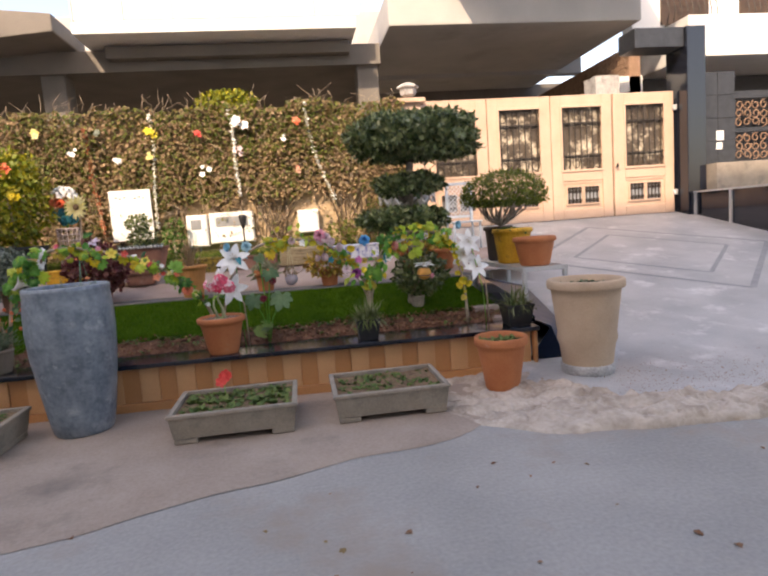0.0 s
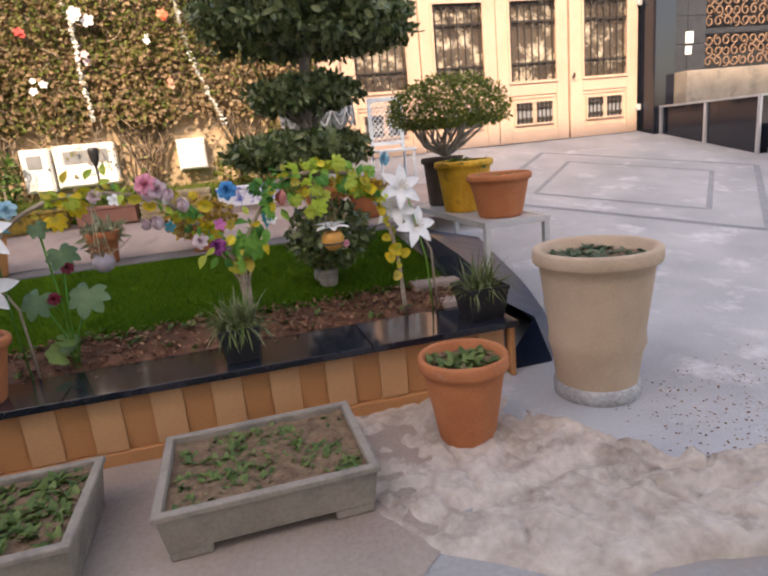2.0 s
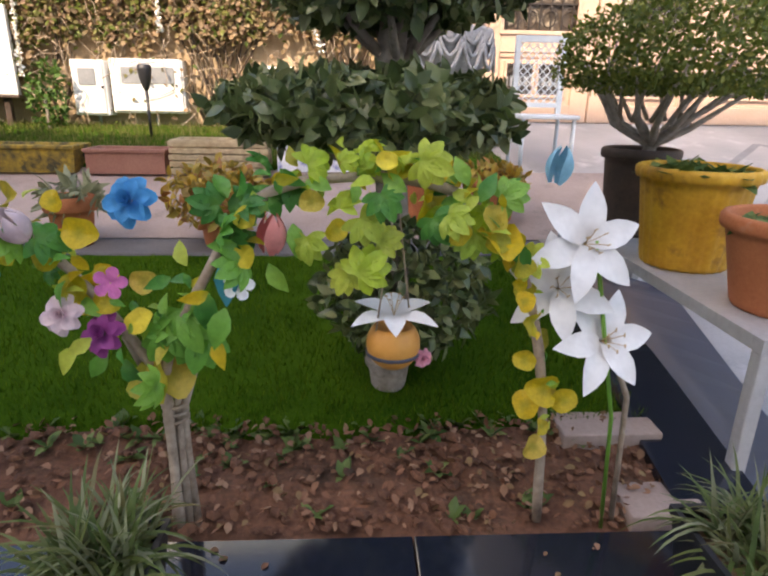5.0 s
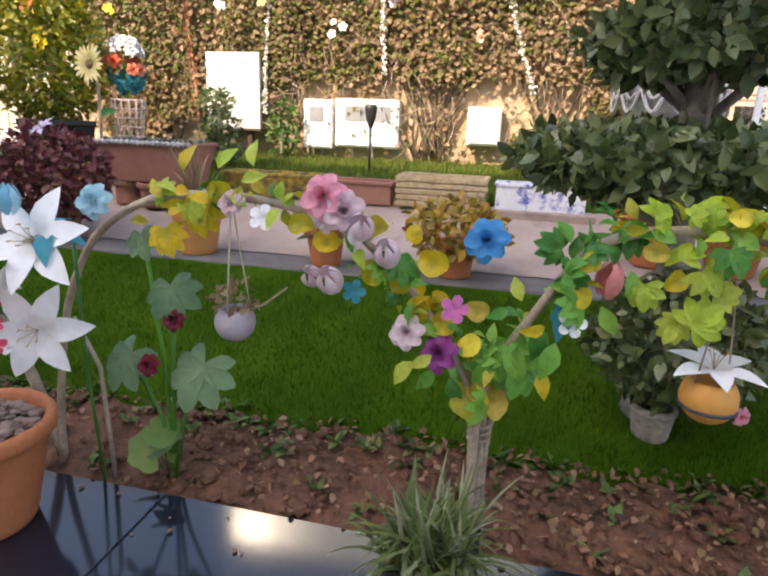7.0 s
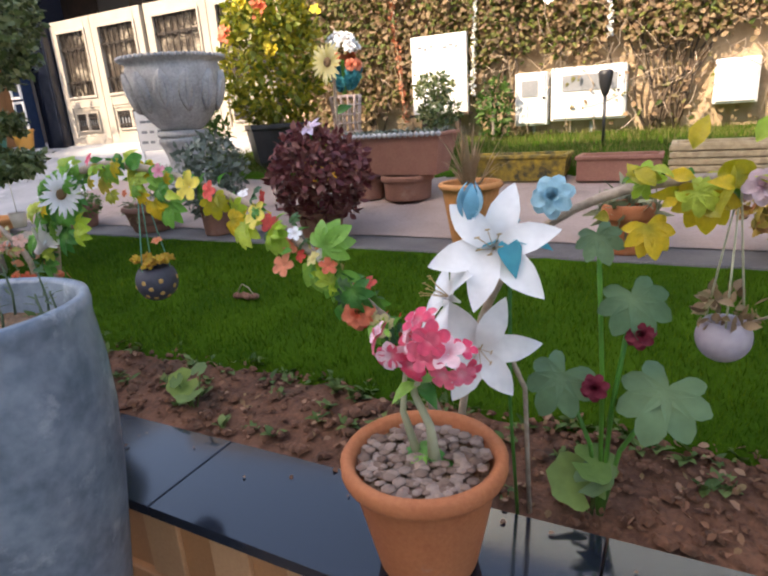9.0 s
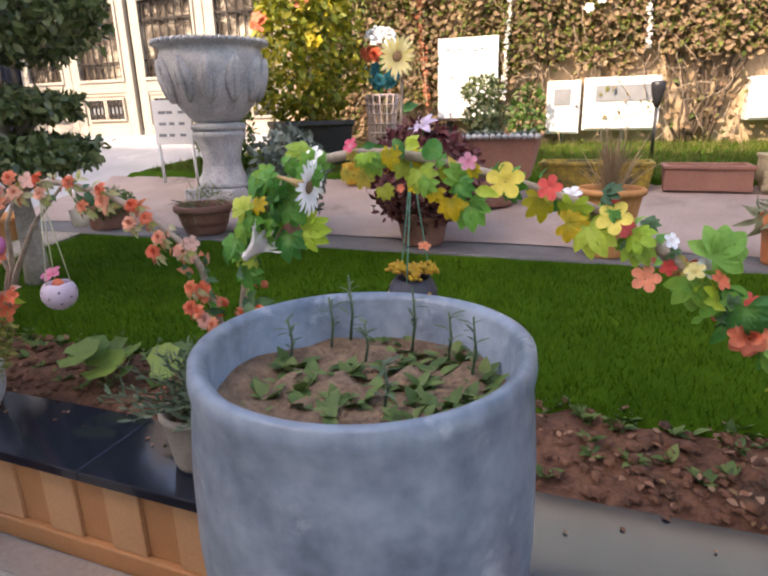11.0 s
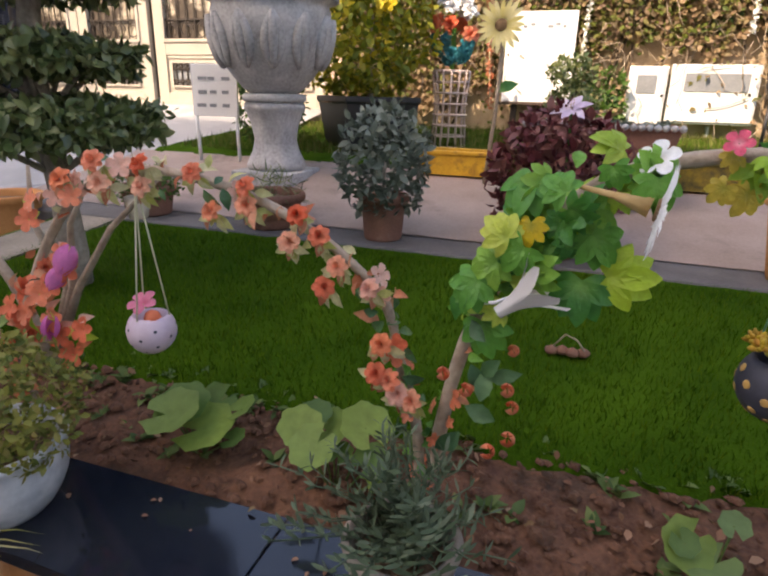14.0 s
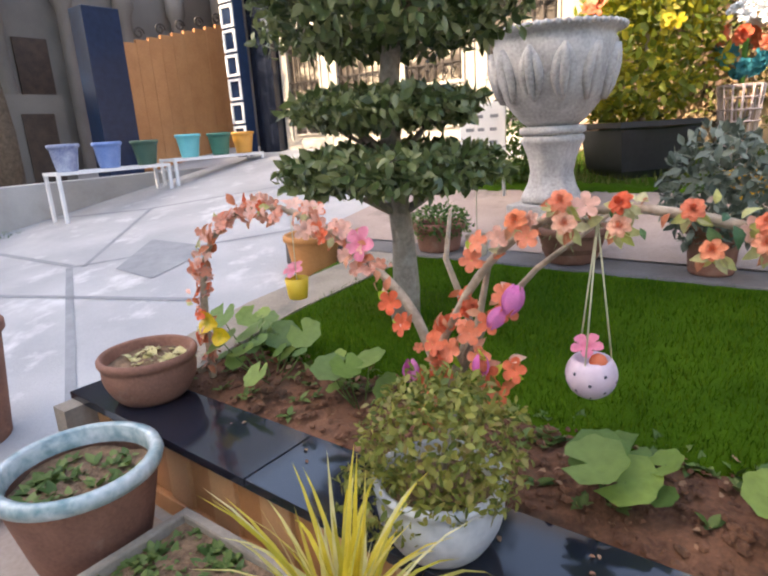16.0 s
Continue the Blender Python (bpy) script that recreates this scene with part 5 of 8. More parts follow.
grass_leaf = leafy("lawn blades", [(0.017, 0.06, 0.002), (0.038, 0.1, 0.003), (0.062, 0.14, 0.005), (0.12, 0.16, 0.012)], 0.75, 0.3, False, 0.05)
shrub_leaf = leafy("small yellow green leaves", [(0.09, 0.12, 0.02), (0.19, 0.21, 0.04), (0.32, 0.31, 0.07), (0.24, 0.18, 0.06)], 0.55, 0.3)
verge_leaf = leafy("rough verge blades", [(0.05, 0.08, 0.012), (0.09, 0.12, 0.022), (0.14, 0.15, 0.04), (0.18, 0.15, 0.07)], 0.8, 0.2, False, 0.1)
herb_leaf = leafy("feathery herb", [(0.06, 0.095, 0.045), (0.1, 0.145, 0.08), (0.17, 0.21, 0.13)], 0.6, 0.25)

part("grass_strip", GRASS_STRIP[0], mid_leaf, GRASS_STRIP[1], "bright green grass")["kind"] = "stuff"

# topiary trees: trunk and clipped tiers
def topiary(at, label, tiers, trunk_top, size, density, lean=0.0, seed=1):
    t = thing("topiary_tree", at, label, "tree", "topiary trees")
    m = Mesh()
    pts = [(lean * z + 0.02 * math.sin(z * 5), 0.015 * math.cos(z * 4), z) for z in span(-0.03, trunk_top, 9)]
    m.tube(pts, [0.075, 0.062, 0.052, 0.05, 0.047, 0.044, 0.04, 0.034, 0.025], 12, 0.12)
    part("trunk", m, bark_mat, t, "pale grey trunk")
    for k, (c, r) in enumerate(tiers):
        b = Mesh()
        for j in range(7):
            a = 2 * math.pi * j / 7 + k
            b.tube([(lean * c[2], 0, c[2] - 0.22), (c[0] + 0.45 * r[0] * math.cos(a), c[1] + 0.45 * r[1] * math.sin(a), c[2] - 0.1), (c[0] + 0.75 * r[0] * math.cos(a), c[1] + 0.75 * r[1] * math.sin(a), c[2])], [0.016, 0.011, 0.005], 6, 0.2)
        part("limb", b, bark_mat, t)
        n = int(density * (r[0] * r[1] + r[0] * r[2] * 1.3))
        part("crown", cloud(Mesh(), c, r, n, size, seed + 3 * k, shell=0.7, lump=0.22, flat_bottom=c[2] - r[2] * 0.9, boxy=0.8), dark_leaf, t)
    return t


topiary((1.09, 5.6, 0.51), "clipped dark green tree in tiers with a broad cap", [((0.09, 0, 1.64), (0.58, 0.55, 0.2)), ((0.01, 0, 1.2), (0.31, 0.3, 0.085)), ((-0.06, 0, 0.865), (0.4, 0.38, 0.095))], 1.6, 0.052, 24000, 0.02, 11)
topiary((-4.27, 5.76, 0.53), "clipped dark green tree with stacked tiers of leaves", [((0.02, 0, 1.56), (0.58, 0.56, 0.36)), ((-0.05, 0, 0.985), (0.4, 0.38, 0.068)), ((-0.02, 0, 0.735), (0.46, 0.43, 0.085))], 1.75, 0.05, 16000, 0.0, 31)
pot("stone_pot", (1.1, 5.5, 0.503), 0.055, 0.075, 0.12, bark_mat, "small weathered grey pot on the lawn", rim=0.03, out=0.008)
bush("bush", (1.1, 5.5, 0.58), "dark green shrub in a weathered grey pot", dark_leaf, [((0.04, 0, 0.26), (0.25, 0.16, 0.2))], 0.05, 1300, [([(0, 0, -0.02), (0.02, 0, 0.15), (0.03, 0.02, 0.3)], [0.02, 0.015, 0.008])], 5)
# bonsai
st = [([(0, 0, -0.02), (0.02, 0, 0.06), (0.16 * math.cos(a), 0.15 * math.sin(a), 0.15 + 0.02 * math.sin(5 * a)), (0.36 * math.cos(a) + 0.05, 0.34 * math.sin(a), 0.36 + 0.05 * math.sin(3 * a))], [0.035, 0.026, 0.014, 0.005]) for a in span(0, 5.9, 13)]
st += [([(0.15 * math.cos(a), 0.14 * math.sin(a), 0.16), (0.2 * math.cos(a + 0.3), 0.2 * math.sin(a + 0.3), 0.3), (0.25 * math.cos(a + 0.5) + 0.04, 0.24 * math.sin(a + 0.5), 0.48)], [0.011, 0.008, 0.004]) for a in span(0.2, 5.8, 12)]
bo = bush("bonsai", (2.29, 6.36, 1.175), "bushy bonsai with bare spreading stems and domed crown", bonsai_leaf, [], 0.03, 0, st, 17, category="tree", stem_mat=bark_mat)
part("crown", cloud(Mesh(), (0.06, -0.02, 0.4), (0.47, 0.44, 0.27), 7500, 0.028, 17, shell=0.8, lump=0.15, flat_bottom=0.3), bonsai_leaf, bo)
# bushes on the path and verge
bush("red_bush", (-2.27, 6.78, KZ + 0.16), "round dark red leaved bush in a clay pot", red_leaf, [((0, 0, 0.24), (0.31, 0.29, 0.28))], 0.055, 2200, [([(0, 0, -0.02), (0, 0, 0.25)], [0.02, 0.01])], 23)
bush("silver_bush", (-3.14, 6.74, KZ + 0.18), "silvery grey green bush in a clay pot", silver_leaf, [((0, 0, 0.22), (0.22, 0.22, 0.27))], 0.055, 1000, [([(0, 0, -0.02), (0, 0, 0.25)], [0.015, 0.008])], 29)
bush("green_mound", (-4.67, 6.74, KZ + 0.13), "low rounded light green mound in a bowl", mid_leaf, [((0, 0, 0.04), (0.19, 0.19, 0.11))], 0.025, 1200, (), 37)
bush("low_plant", (-3.82, 6.74, KZ + 0.14), "dark green low plant in a clay bowl", dark_leaf, [((0, 0, 0.06), (0.17, 0.17, 0.12))], 0.07, 260, (), 39, BLADE)
bush("croton", (0.31, 6.72, KZ + 0.14), "yellow leaved croton in a terracotta pot", croton_leaf, [((0, 0, 0.12), (0.25, 0.2, 0.15))], 0.055, 650, [([(0, 0, -0.02), (0, 0, 0.12)], [0.012, 0.006])], 41)
bush("succulent", (-0.43, 6.72, KZ + 0.19), "spiky pale green succulent in a terracotta pot", stripe_leaf, [((0, 0, 0.05), (0.13, 0.12, 0.07))], 0.09, 170, (), 43, [(0, 0.1), (0.5, 0.13), (1, 0.02)])
bush("flowering_bush", (-3.98, 8.75, garden_z(8.7) + 0.37), "tall yellow green bush with orange blooms in a tub", yellow_leaf, [((0, 0, 0.65), (0.52, 0.45, 0.6)), ((0.05, -0.1, 1.05), (0.4, 0.36, 0.33)), ((-0.1, 0, 0.3), (0.4, 0.38, 0.3))], 0.075, (1900, 1000, 700), [([(0, 0, -0.02), (0.02, 0, 0.5), (0, 0, 1.0)], [0.03, 0.02, 0.01])], 47)
bush("dark_shrub", (-4.75, 8.4, garden_z(8.4)), "dark green shrub near the urn", mid_leaf, [((0, 0, 0.32), (0.28, 0.25, 0.34))], 0.06, 900, [([(0, 0, -0.03), (0, 0, 0.3)], [0.02, 0.01])], 53)
bush("juniper", (-2.32, 9.0, garden_z(9.0)), "small dark conifer on the grass", dark_leaf, [((0, 0, 0.18), (0.2, 0.2, 0.1)), ((0.02, 0, 0.4), (0.2, 0.2, 0.11)), ((-0.03, 0, 0.62), (0.16, 0.16, 0.12))], 0.05, 420, [([(0, 0, -0.03), (0, 0, 0.62)], [0.02, 0.008])], 59, category="tree")
bush("dry_succulents", (1.4, 7.2, 0.985), "brown dry succulents filling a clay pot", croton_leaf, [((0, 0, 0.02), (0.19, 0.19, 0.08))], 0.06, 420, (), 61)
bush("dry_succulents", (1.8, 7.15, 0.94), "brown dry succulents filling a clay bowl", croton_leaf, [((0, 0, 0.03), (0.17, 0.17, 0.07))], 0.06, 380, (), 67)
bush("verge_shrub", (0.95, 9.6, garden_z(9.6)), "straggly olive shrub at the foot of the wall", creeper_leaf, [((0, 0, 0.2), (0.5, 0.3, 0.24))], 0.07, 700, [([(0, 0, -0.03), (0, 0, 0.2)], [0.02, 0.01])], 71)
bush("verge_shrub", (-2.05, 9.9, garden_z(9.9)), "leafy climber at the foot of the white board", mid_leaf, [((0, 0.05, 0.3), (0.17, 0.1, 0.34))], 0.06, 420, [([(0, 0, -0.03), (0, 0, 0.3)], [0.02, 0.01])], 73)


def tuft(name, at, label, material_, n, length, spread, width=0.03, seed=1, droop=0.9, category="plant", lift=0.5, group="", root=0.03):
    """Arching blades from one root."""
    t = thing(name, at, label, category, group)
    r = random.Random(seed)
    for _ in range(n):
        a, q = r.uniform(0, 2 * math.pi), r.uniform(0.15, 1.0)
        ln = length * r.uniform(0.6, 1.1)
        d0 = Vector((math.cos(a) * q * spread, math.sin(a) * q * spread, lift + (1 - q)))
        d0.normalize()
        p = Vector((r.uniform(-root, root), r.uniform(-root, root), -0.015))
        side = Vector((-math.sin(a), math.cos(a), 0))
        verts = []
        for k in range(7):
            s = k / 6
            w = width * (1 - s) ** 0.6 * (0.5 + 1.6 * s * (1 - s) + 0.3)
            verts += [p - side * w / 2, p + side * w / 2]
            d = (d0 + Vector((0, 0, -droop * s * q * 1.6))).normalized()
            p = p + d * (ln / 6)
        part("blade", Mesh().add(verts, [(2 * k, 2 * k + 1, 2 * k + 3, 2 * k + 2) for k in range(6)]), material_, t)
    return t


tuft("spider_plant", (0.5, 4.71, 0.57), "spider plant with arching striped blades in a black pot", stripe_leaf, 320, 0.2, 2.3, 0.012, 3, 1.5, lift=0.75, root=0.07)
tuft("spider_plant", (1.8, 4.69, 0.56), "dry looking grassy plant in a black pot", stripe_leaf, 220, 0.22, 1.9, 0.011, 4, 1.4, lift=0.9, root=0.07)
tuft("striped_grass", (-3.4, 4.31, 0.45), "yellow striped ornamental grass with arching blades", straw_leaf, 120, 0.42, 1.5, 0.016, 5, 1.3, lift=0.75)
tuft("spiky_plant", (-1.24, 6.72, KZ + 0.3), "dark brown spiky plant in a ribbed pot", dry_leaf, 45, 0.4, 0.7, 0.02, 6, 0.5, lift=0.9)
bush("small_shrub", (-3.44, 4.72, 0.57), "small leaved yellow green shrub in a glazed pot", shrub_leaf, [((0.0, 0.02, 0.1), (0.21, 0.19, 0.16)), ((-0.08, -0.12, 0.0), (0.13, 0.08, 0.1)), ((0.1, -0.05, 0.06), (0.09, 0.08, 0.09)), ((0.03, 0.02, 0.22), (0.1, 0.09, 0.07))], 0.024, (1700, 420, 260, 260), [([(0, 0, -0.03), (0.02, 0, 0.1), (0.05, 0, 0.2)], [0.012, 0.008, 0.004])], 83)
hb = thing("feathery_herb", (-2.41, 4.78, 0.565), "feathery grey green herb with leaning sprigs", "plant")
r = random.Random(5)
for k in range(60):
    a, ln = r.uniform(0, 6.28), r.uniform(0.1, 0.24)
    q = r.uniform(0.1, 1.15)
    d = Vector((math.cos(a) * q, math.sin(a) * q, 1.0)).normalized()
    pts = [Vector((r.uniform(-0.05, 0.05), r.uniform(-0.05, 0.05), -0.02)) * (1 - s) + d * (ln * s) + Vector((math.cos(a), math.sin(a), -0.4)) * (0.1 * q * s * s) for s in span(0, 1, 9)]
    m = Mesh().tube(pts, 0.002, 3)
    for j in range(2, 9):
        for sgn_ in (-1, 1, 0):
            m.blade(pts[j], d * 0.6 + Vector((-math.sin(a), math.cos(a), 0.2)) * sgn_ + on_sphere(r) * 0.35, d + on_sphere(r) * 0.4, r.uniform(0.026, 0.042), [(0, 0.02), (0.4, 0.11), (0.75, 0.09), (1, 0.01)], 0.1)
    part("sprig", m, herb_leaf, hb)["kind"] = "stuff"


def weeds(name, at, label, w, d, n, size, seed, material_=None, round_=0.0):
    t = thing(name, at, label, "weeds")
    m, r = Mesh(), random.Random(seed)
    for _ in range(n):
        x, y = r.uniform(-w, w), r.uniform(-d, d)
        if round_ and x * x + y * y > round_ * round_:
            continue
        for k in range(r.randint(4, 8)):
            a = r.uniform(0, 6.28)
            m.blade((x, y, -0.012), (math.cos(a), math.sin(a), r.uniform(0.3, 1.4)), (0, 0, 1), size * r.uniform(0.5, 1.2), LEAF, r.uniform(0, 0.4), 0.3)
    part("leaves", m, material_ or weed_leaf, t)
    return t


weeds("weeds", (0.535, 4.04, 0.193), "sparse green weeds in a cement trough", 0.35, 0.25, 190, 0.04, 1)
weeds("weeds", (-0.53, 4.0, 0.193), "green leafy seedlings in a cement trough", 0.36, 0.25, 190, 0.055, 2)
weeds("weeds", (-2.43, 4.055, 0.193), "green weeds in a cement trough", 0.36, 0.25, 170, 0.042, 3)
weeds("weeds", (-3.985, 4.275, 0.198), "green young weeds in a cement trough", 0.33, 0.25, 200, 0.045, 4)
weeds("weeds", (1.45, 4.13, 0.39), "small weeds in a terracotta pot", 0.16, 0.16, 46, 0.062, 5, round_=0.15)
weeds("weeds", (2.2, 4.22, 0.75), "grey green seedlings in a large pot", 0.24, 0.24, 110, 0.05, 6, herb_leaf, 0.24)
weeds("weeds", (-4.62, 4.36, 0.365), "green weeds in a glazed bowl", 0.18, 0.18, 60, 0.055, 7, round_=0.17)
weeds("weeds", (-4.93, 4.83, 0.555), "dry weeds in a clay bowl", 0.15, 0.15, 30, 0.05, 8, straw_leaf, 0.15)
weeds("weeds", (-1.66, 4.31, 0.978), "thin green weeds in a tall jar", 0.23, 0.23, 130, 0.045, 9, round_=0.225)
jw = thing("jar_weed", (-1.66, 4.31, 0.965), "tall thin pale weed stalks in the jar", "weeds")
r = random.Random(14)
for x, y, h in ((-0.14, 0.16, 0.12), (-0.11, 0.19, 0.16), (0.02, 0.2, 0.14), (-0.19, 0.08, 0.1), (0.1, 0.17, 0.11), (0.16, 0.1, 0.13), (-0.05, 0.12, 0.09), (0.05, -0.05, 0.1)):
    m = Mesh().tube([(x, y, -0.01), (x + 0.008, y + 0.005, h * 0.5), (x + 0.004, y, h)], [0.0035, 0.003, 0.002], 5)
    for k in range(10):
        a, q = r.uniform(0, 6.28), r.uniform(0.3, 1.0)
        m.blade((x + 0.005, y, h * q), (math.cos(a), math.sin(a), r.uniform(0.2, 0.9)), (0, 0, 1), r.uniform(0.018, 0.036), [(0, 0.03), (0.4, 0.12), (0.8, 0.09), (1, 0.01)], 0.2, 0.3)
    part("stalk", m, herb_leaf, jw)
weeds("weeds", (2.27, 5.35, 1.07), "low weeds in an orange pot", 0.15, 0.15, 45, 0.07, 10, round_=0.16)
weeds("weeds", (2.235, 5.84, 1.155), "weedy green plants in a yellow pot", 0.15, 0.15, 55, 0.1, 11, round_=0.16)
weeds("weeds", (-4.3, 7.68, garden_z(7.68) + 1.13), "pale sedum trailing in the stone urn", 0.3, 0.3, 90, 0.05, 12, silver_leaf, 0.34)
weeds("weeds", (-2.1, 7.6, 1.27), "grey green plants in a scalloped trough", 0.36, 0.15, 70, 0.06, 13, silver_leaf)

# lawn, soil litter and seedlings
def scatter_ground():
    m, r = Mesh(), random.Random(77)
    for _ in range(66000):
        x, y = r.uniform(XL + 0.45, XR - 0.03), lawn_y0 + 0.0 + (6.53 - lawn_y0) * (r.random() ** 1.15)
        if y < edge_y(x) + r.uniform(-0.03, 0.03):
            continue
        h, a = r.uniform(0.018, 0.042), r.uniform(0, 6.28)
        b = Vector((x, y, garden_z(y) + 0.004))
        tip = b + Vector((r.uniform(-0.016, 0.016), r.uniform(-0.016, 0.016), h))
        s = Vector((math.cos(a), math.sin(a), 0)) * 0.0022
        m.add([b - s, b + s, tip], [(0, 1, 2)])
    o = part("lawn_grass", m, grass_leaf)
    tagged(o, "short green lawn blades", "grass", "", "stuff")
    m = Mesh()
    for _ in range(16000):
        x, y = r.uniform(XL - 0.3, 2.15), r.uniform(8.2, 10.28)
        h, a = r.uniform(0.03, 0.09), r.uniform(0, 6.28)
        b = Vector((x, y, garden_z(y) - 0.005))
        s = Vector((math.cos(a), math.sin(a), 0)) * 0.005
        m.add([b - s, b + s, b + Vector((r.uniform(-0.03, 0.03), r.uniform(-0.03, 0.03), h))], [(0, 1, 2)])
    tagged(part("verge_grass", m, verge_leaf), "rough verge grass by the wall", "grass", "", "stuff")
    m = Mesh()
    for _ in range(3000):
        x, y = r.uniform(XL + 0.2, XR - 0.1), r.uniform(4.95, edge_y(0) + 0.04)
        if x < 0.4 and r.random() > max(0.16, 0.55 + 0.3 * x):
            continue
        d = on_sphere(r)
        d.z = abs(d.z) * 0.5
        m.blade((x, y, garden_z(y) + r.uniform(0.0, 0.02)), d, (r.uniform(-0.5, 0.5), r.uniform(-0.5, 0.5), 1), r.uniform(0.014, 0.034), SHORT, r.uniform(-0.5, 0.5), 0.4)
    cl = Mesh()
    for _ in range(1700):
        x, y = r.uniform(XL + 0.2, XR - 0.1), r.uniform(4.95, edge_y(0) + 0.02)
        q = r.uniform(0.005, 0.016) * (1.6 if r.random() < 0.12 else 1)
        cl.lathe([(q * 0.6, -q * 0.4), (q * 1.2, 0), (q * 0.8, q * 0.5), (q * 0.2, q * 0.7)], 5, (x, y, garden_z(y) + 0.003), sx=r.uniform(0.7, 1.3), sy=r.uniform(0.7, 1.2), wob=q * 0.25)
    tagged(part("soil_clods", cl, soil_mat, smooth=False), "crumbled dry clods of brown soil", "soil", "", "stuff")
    tagged(part("leaf_litter", m, litter_leaf), "dry brown leaf litter on the soil", "litter", "", "stuff")
    m = Mesh()
    for _ in range(260):
        x = r.uniform(XL + 0.2, XR - 0.25)
        y = r.uniform(4.98, edge_y(x) + 0.03) if r.random() < 0.5 else edge_y(x) + r.uniform(-0.05, 0.05)
        for k in range(r.randint(5, 10)):
            a = r.uniform(0, 6.28)
            m.blade((x, y, garden_z(y) - 0.01), (math.cos(a), math.sin(a), r.uniform(0.4, 1.6)), (0, 0, 1), r.uniform(0.02, 0.065), LEAF, r.uniform(0, 0.5), 0.3)
    tagged(part("seedlings", m, weed_leaf), "small green seedlings along the bed", "weeds", "", "stuff")


scatter_ground()


def nasturtium(at, n, spread, size, seed, label="round leaved trailing plant in the soil bed"):
    t = thing("nasturtium", at, label, "plant", "round leaved plants")
    r = random.Random(seed)
    disc = [(q * math.cos(a), q * math.sin(a)) for a, q in ((a, (0.15 + 0.85 * min(1, (math.pi - abs(a - math.pi)) / 0.22)) * (1 + 0.07 * math.sin(7 * a))) for a in span(0.02, 2 * math.pi - 0.02, 24))]
    for k in range(n):
        a, q = r.uniform(0, 6.28), spread * math.sqrt(r.random())
        c = Vector((q * math.cos(a), q * math.sin(a) * 0.6, r.uniform(0.05, 0.17)))
        s = size * r.uniform(0.45, 1.25)
        st = part("stalk", Mesh().tube([(c.x * 0.2, c.y * 0.2, -0.02), (c.x * 0.7, c.y * 0.7, c.z * 0.5), c], 0.003, 5), weed_leaf, t)
        part("leaf", Mesh().fan(c, (r.uniform(-0.5, 0.5), -0.55 + r.uniform(-0.3, 0.3), 1), [(s * u, s * v) for u, v in disc], 0.22, r.uniform(0, 6)), round_leaf, t)


for x, y, n, sp, sz, sd_ in ((-1.8, 5.06, 4, 0.06, 0.05, 1), (-2.68, 5.07, 8, 0.14, 0.07, 2), (-3.12, 5.1, 7, 0.15, 0.07, 3), (-4.55, 5.16, 12, 0.28, 0.07, 4), (-4.05, 5.15, 6, 0.15, 0.06, 5), (-0.35, 5.02, 3, 0.05, 0.085, 6), (-4.85, 5.3, 8, 0.2, 0.07, 8)):
    nasturtium((x, y, garden_z(y)), n, sp, sz, sd_)

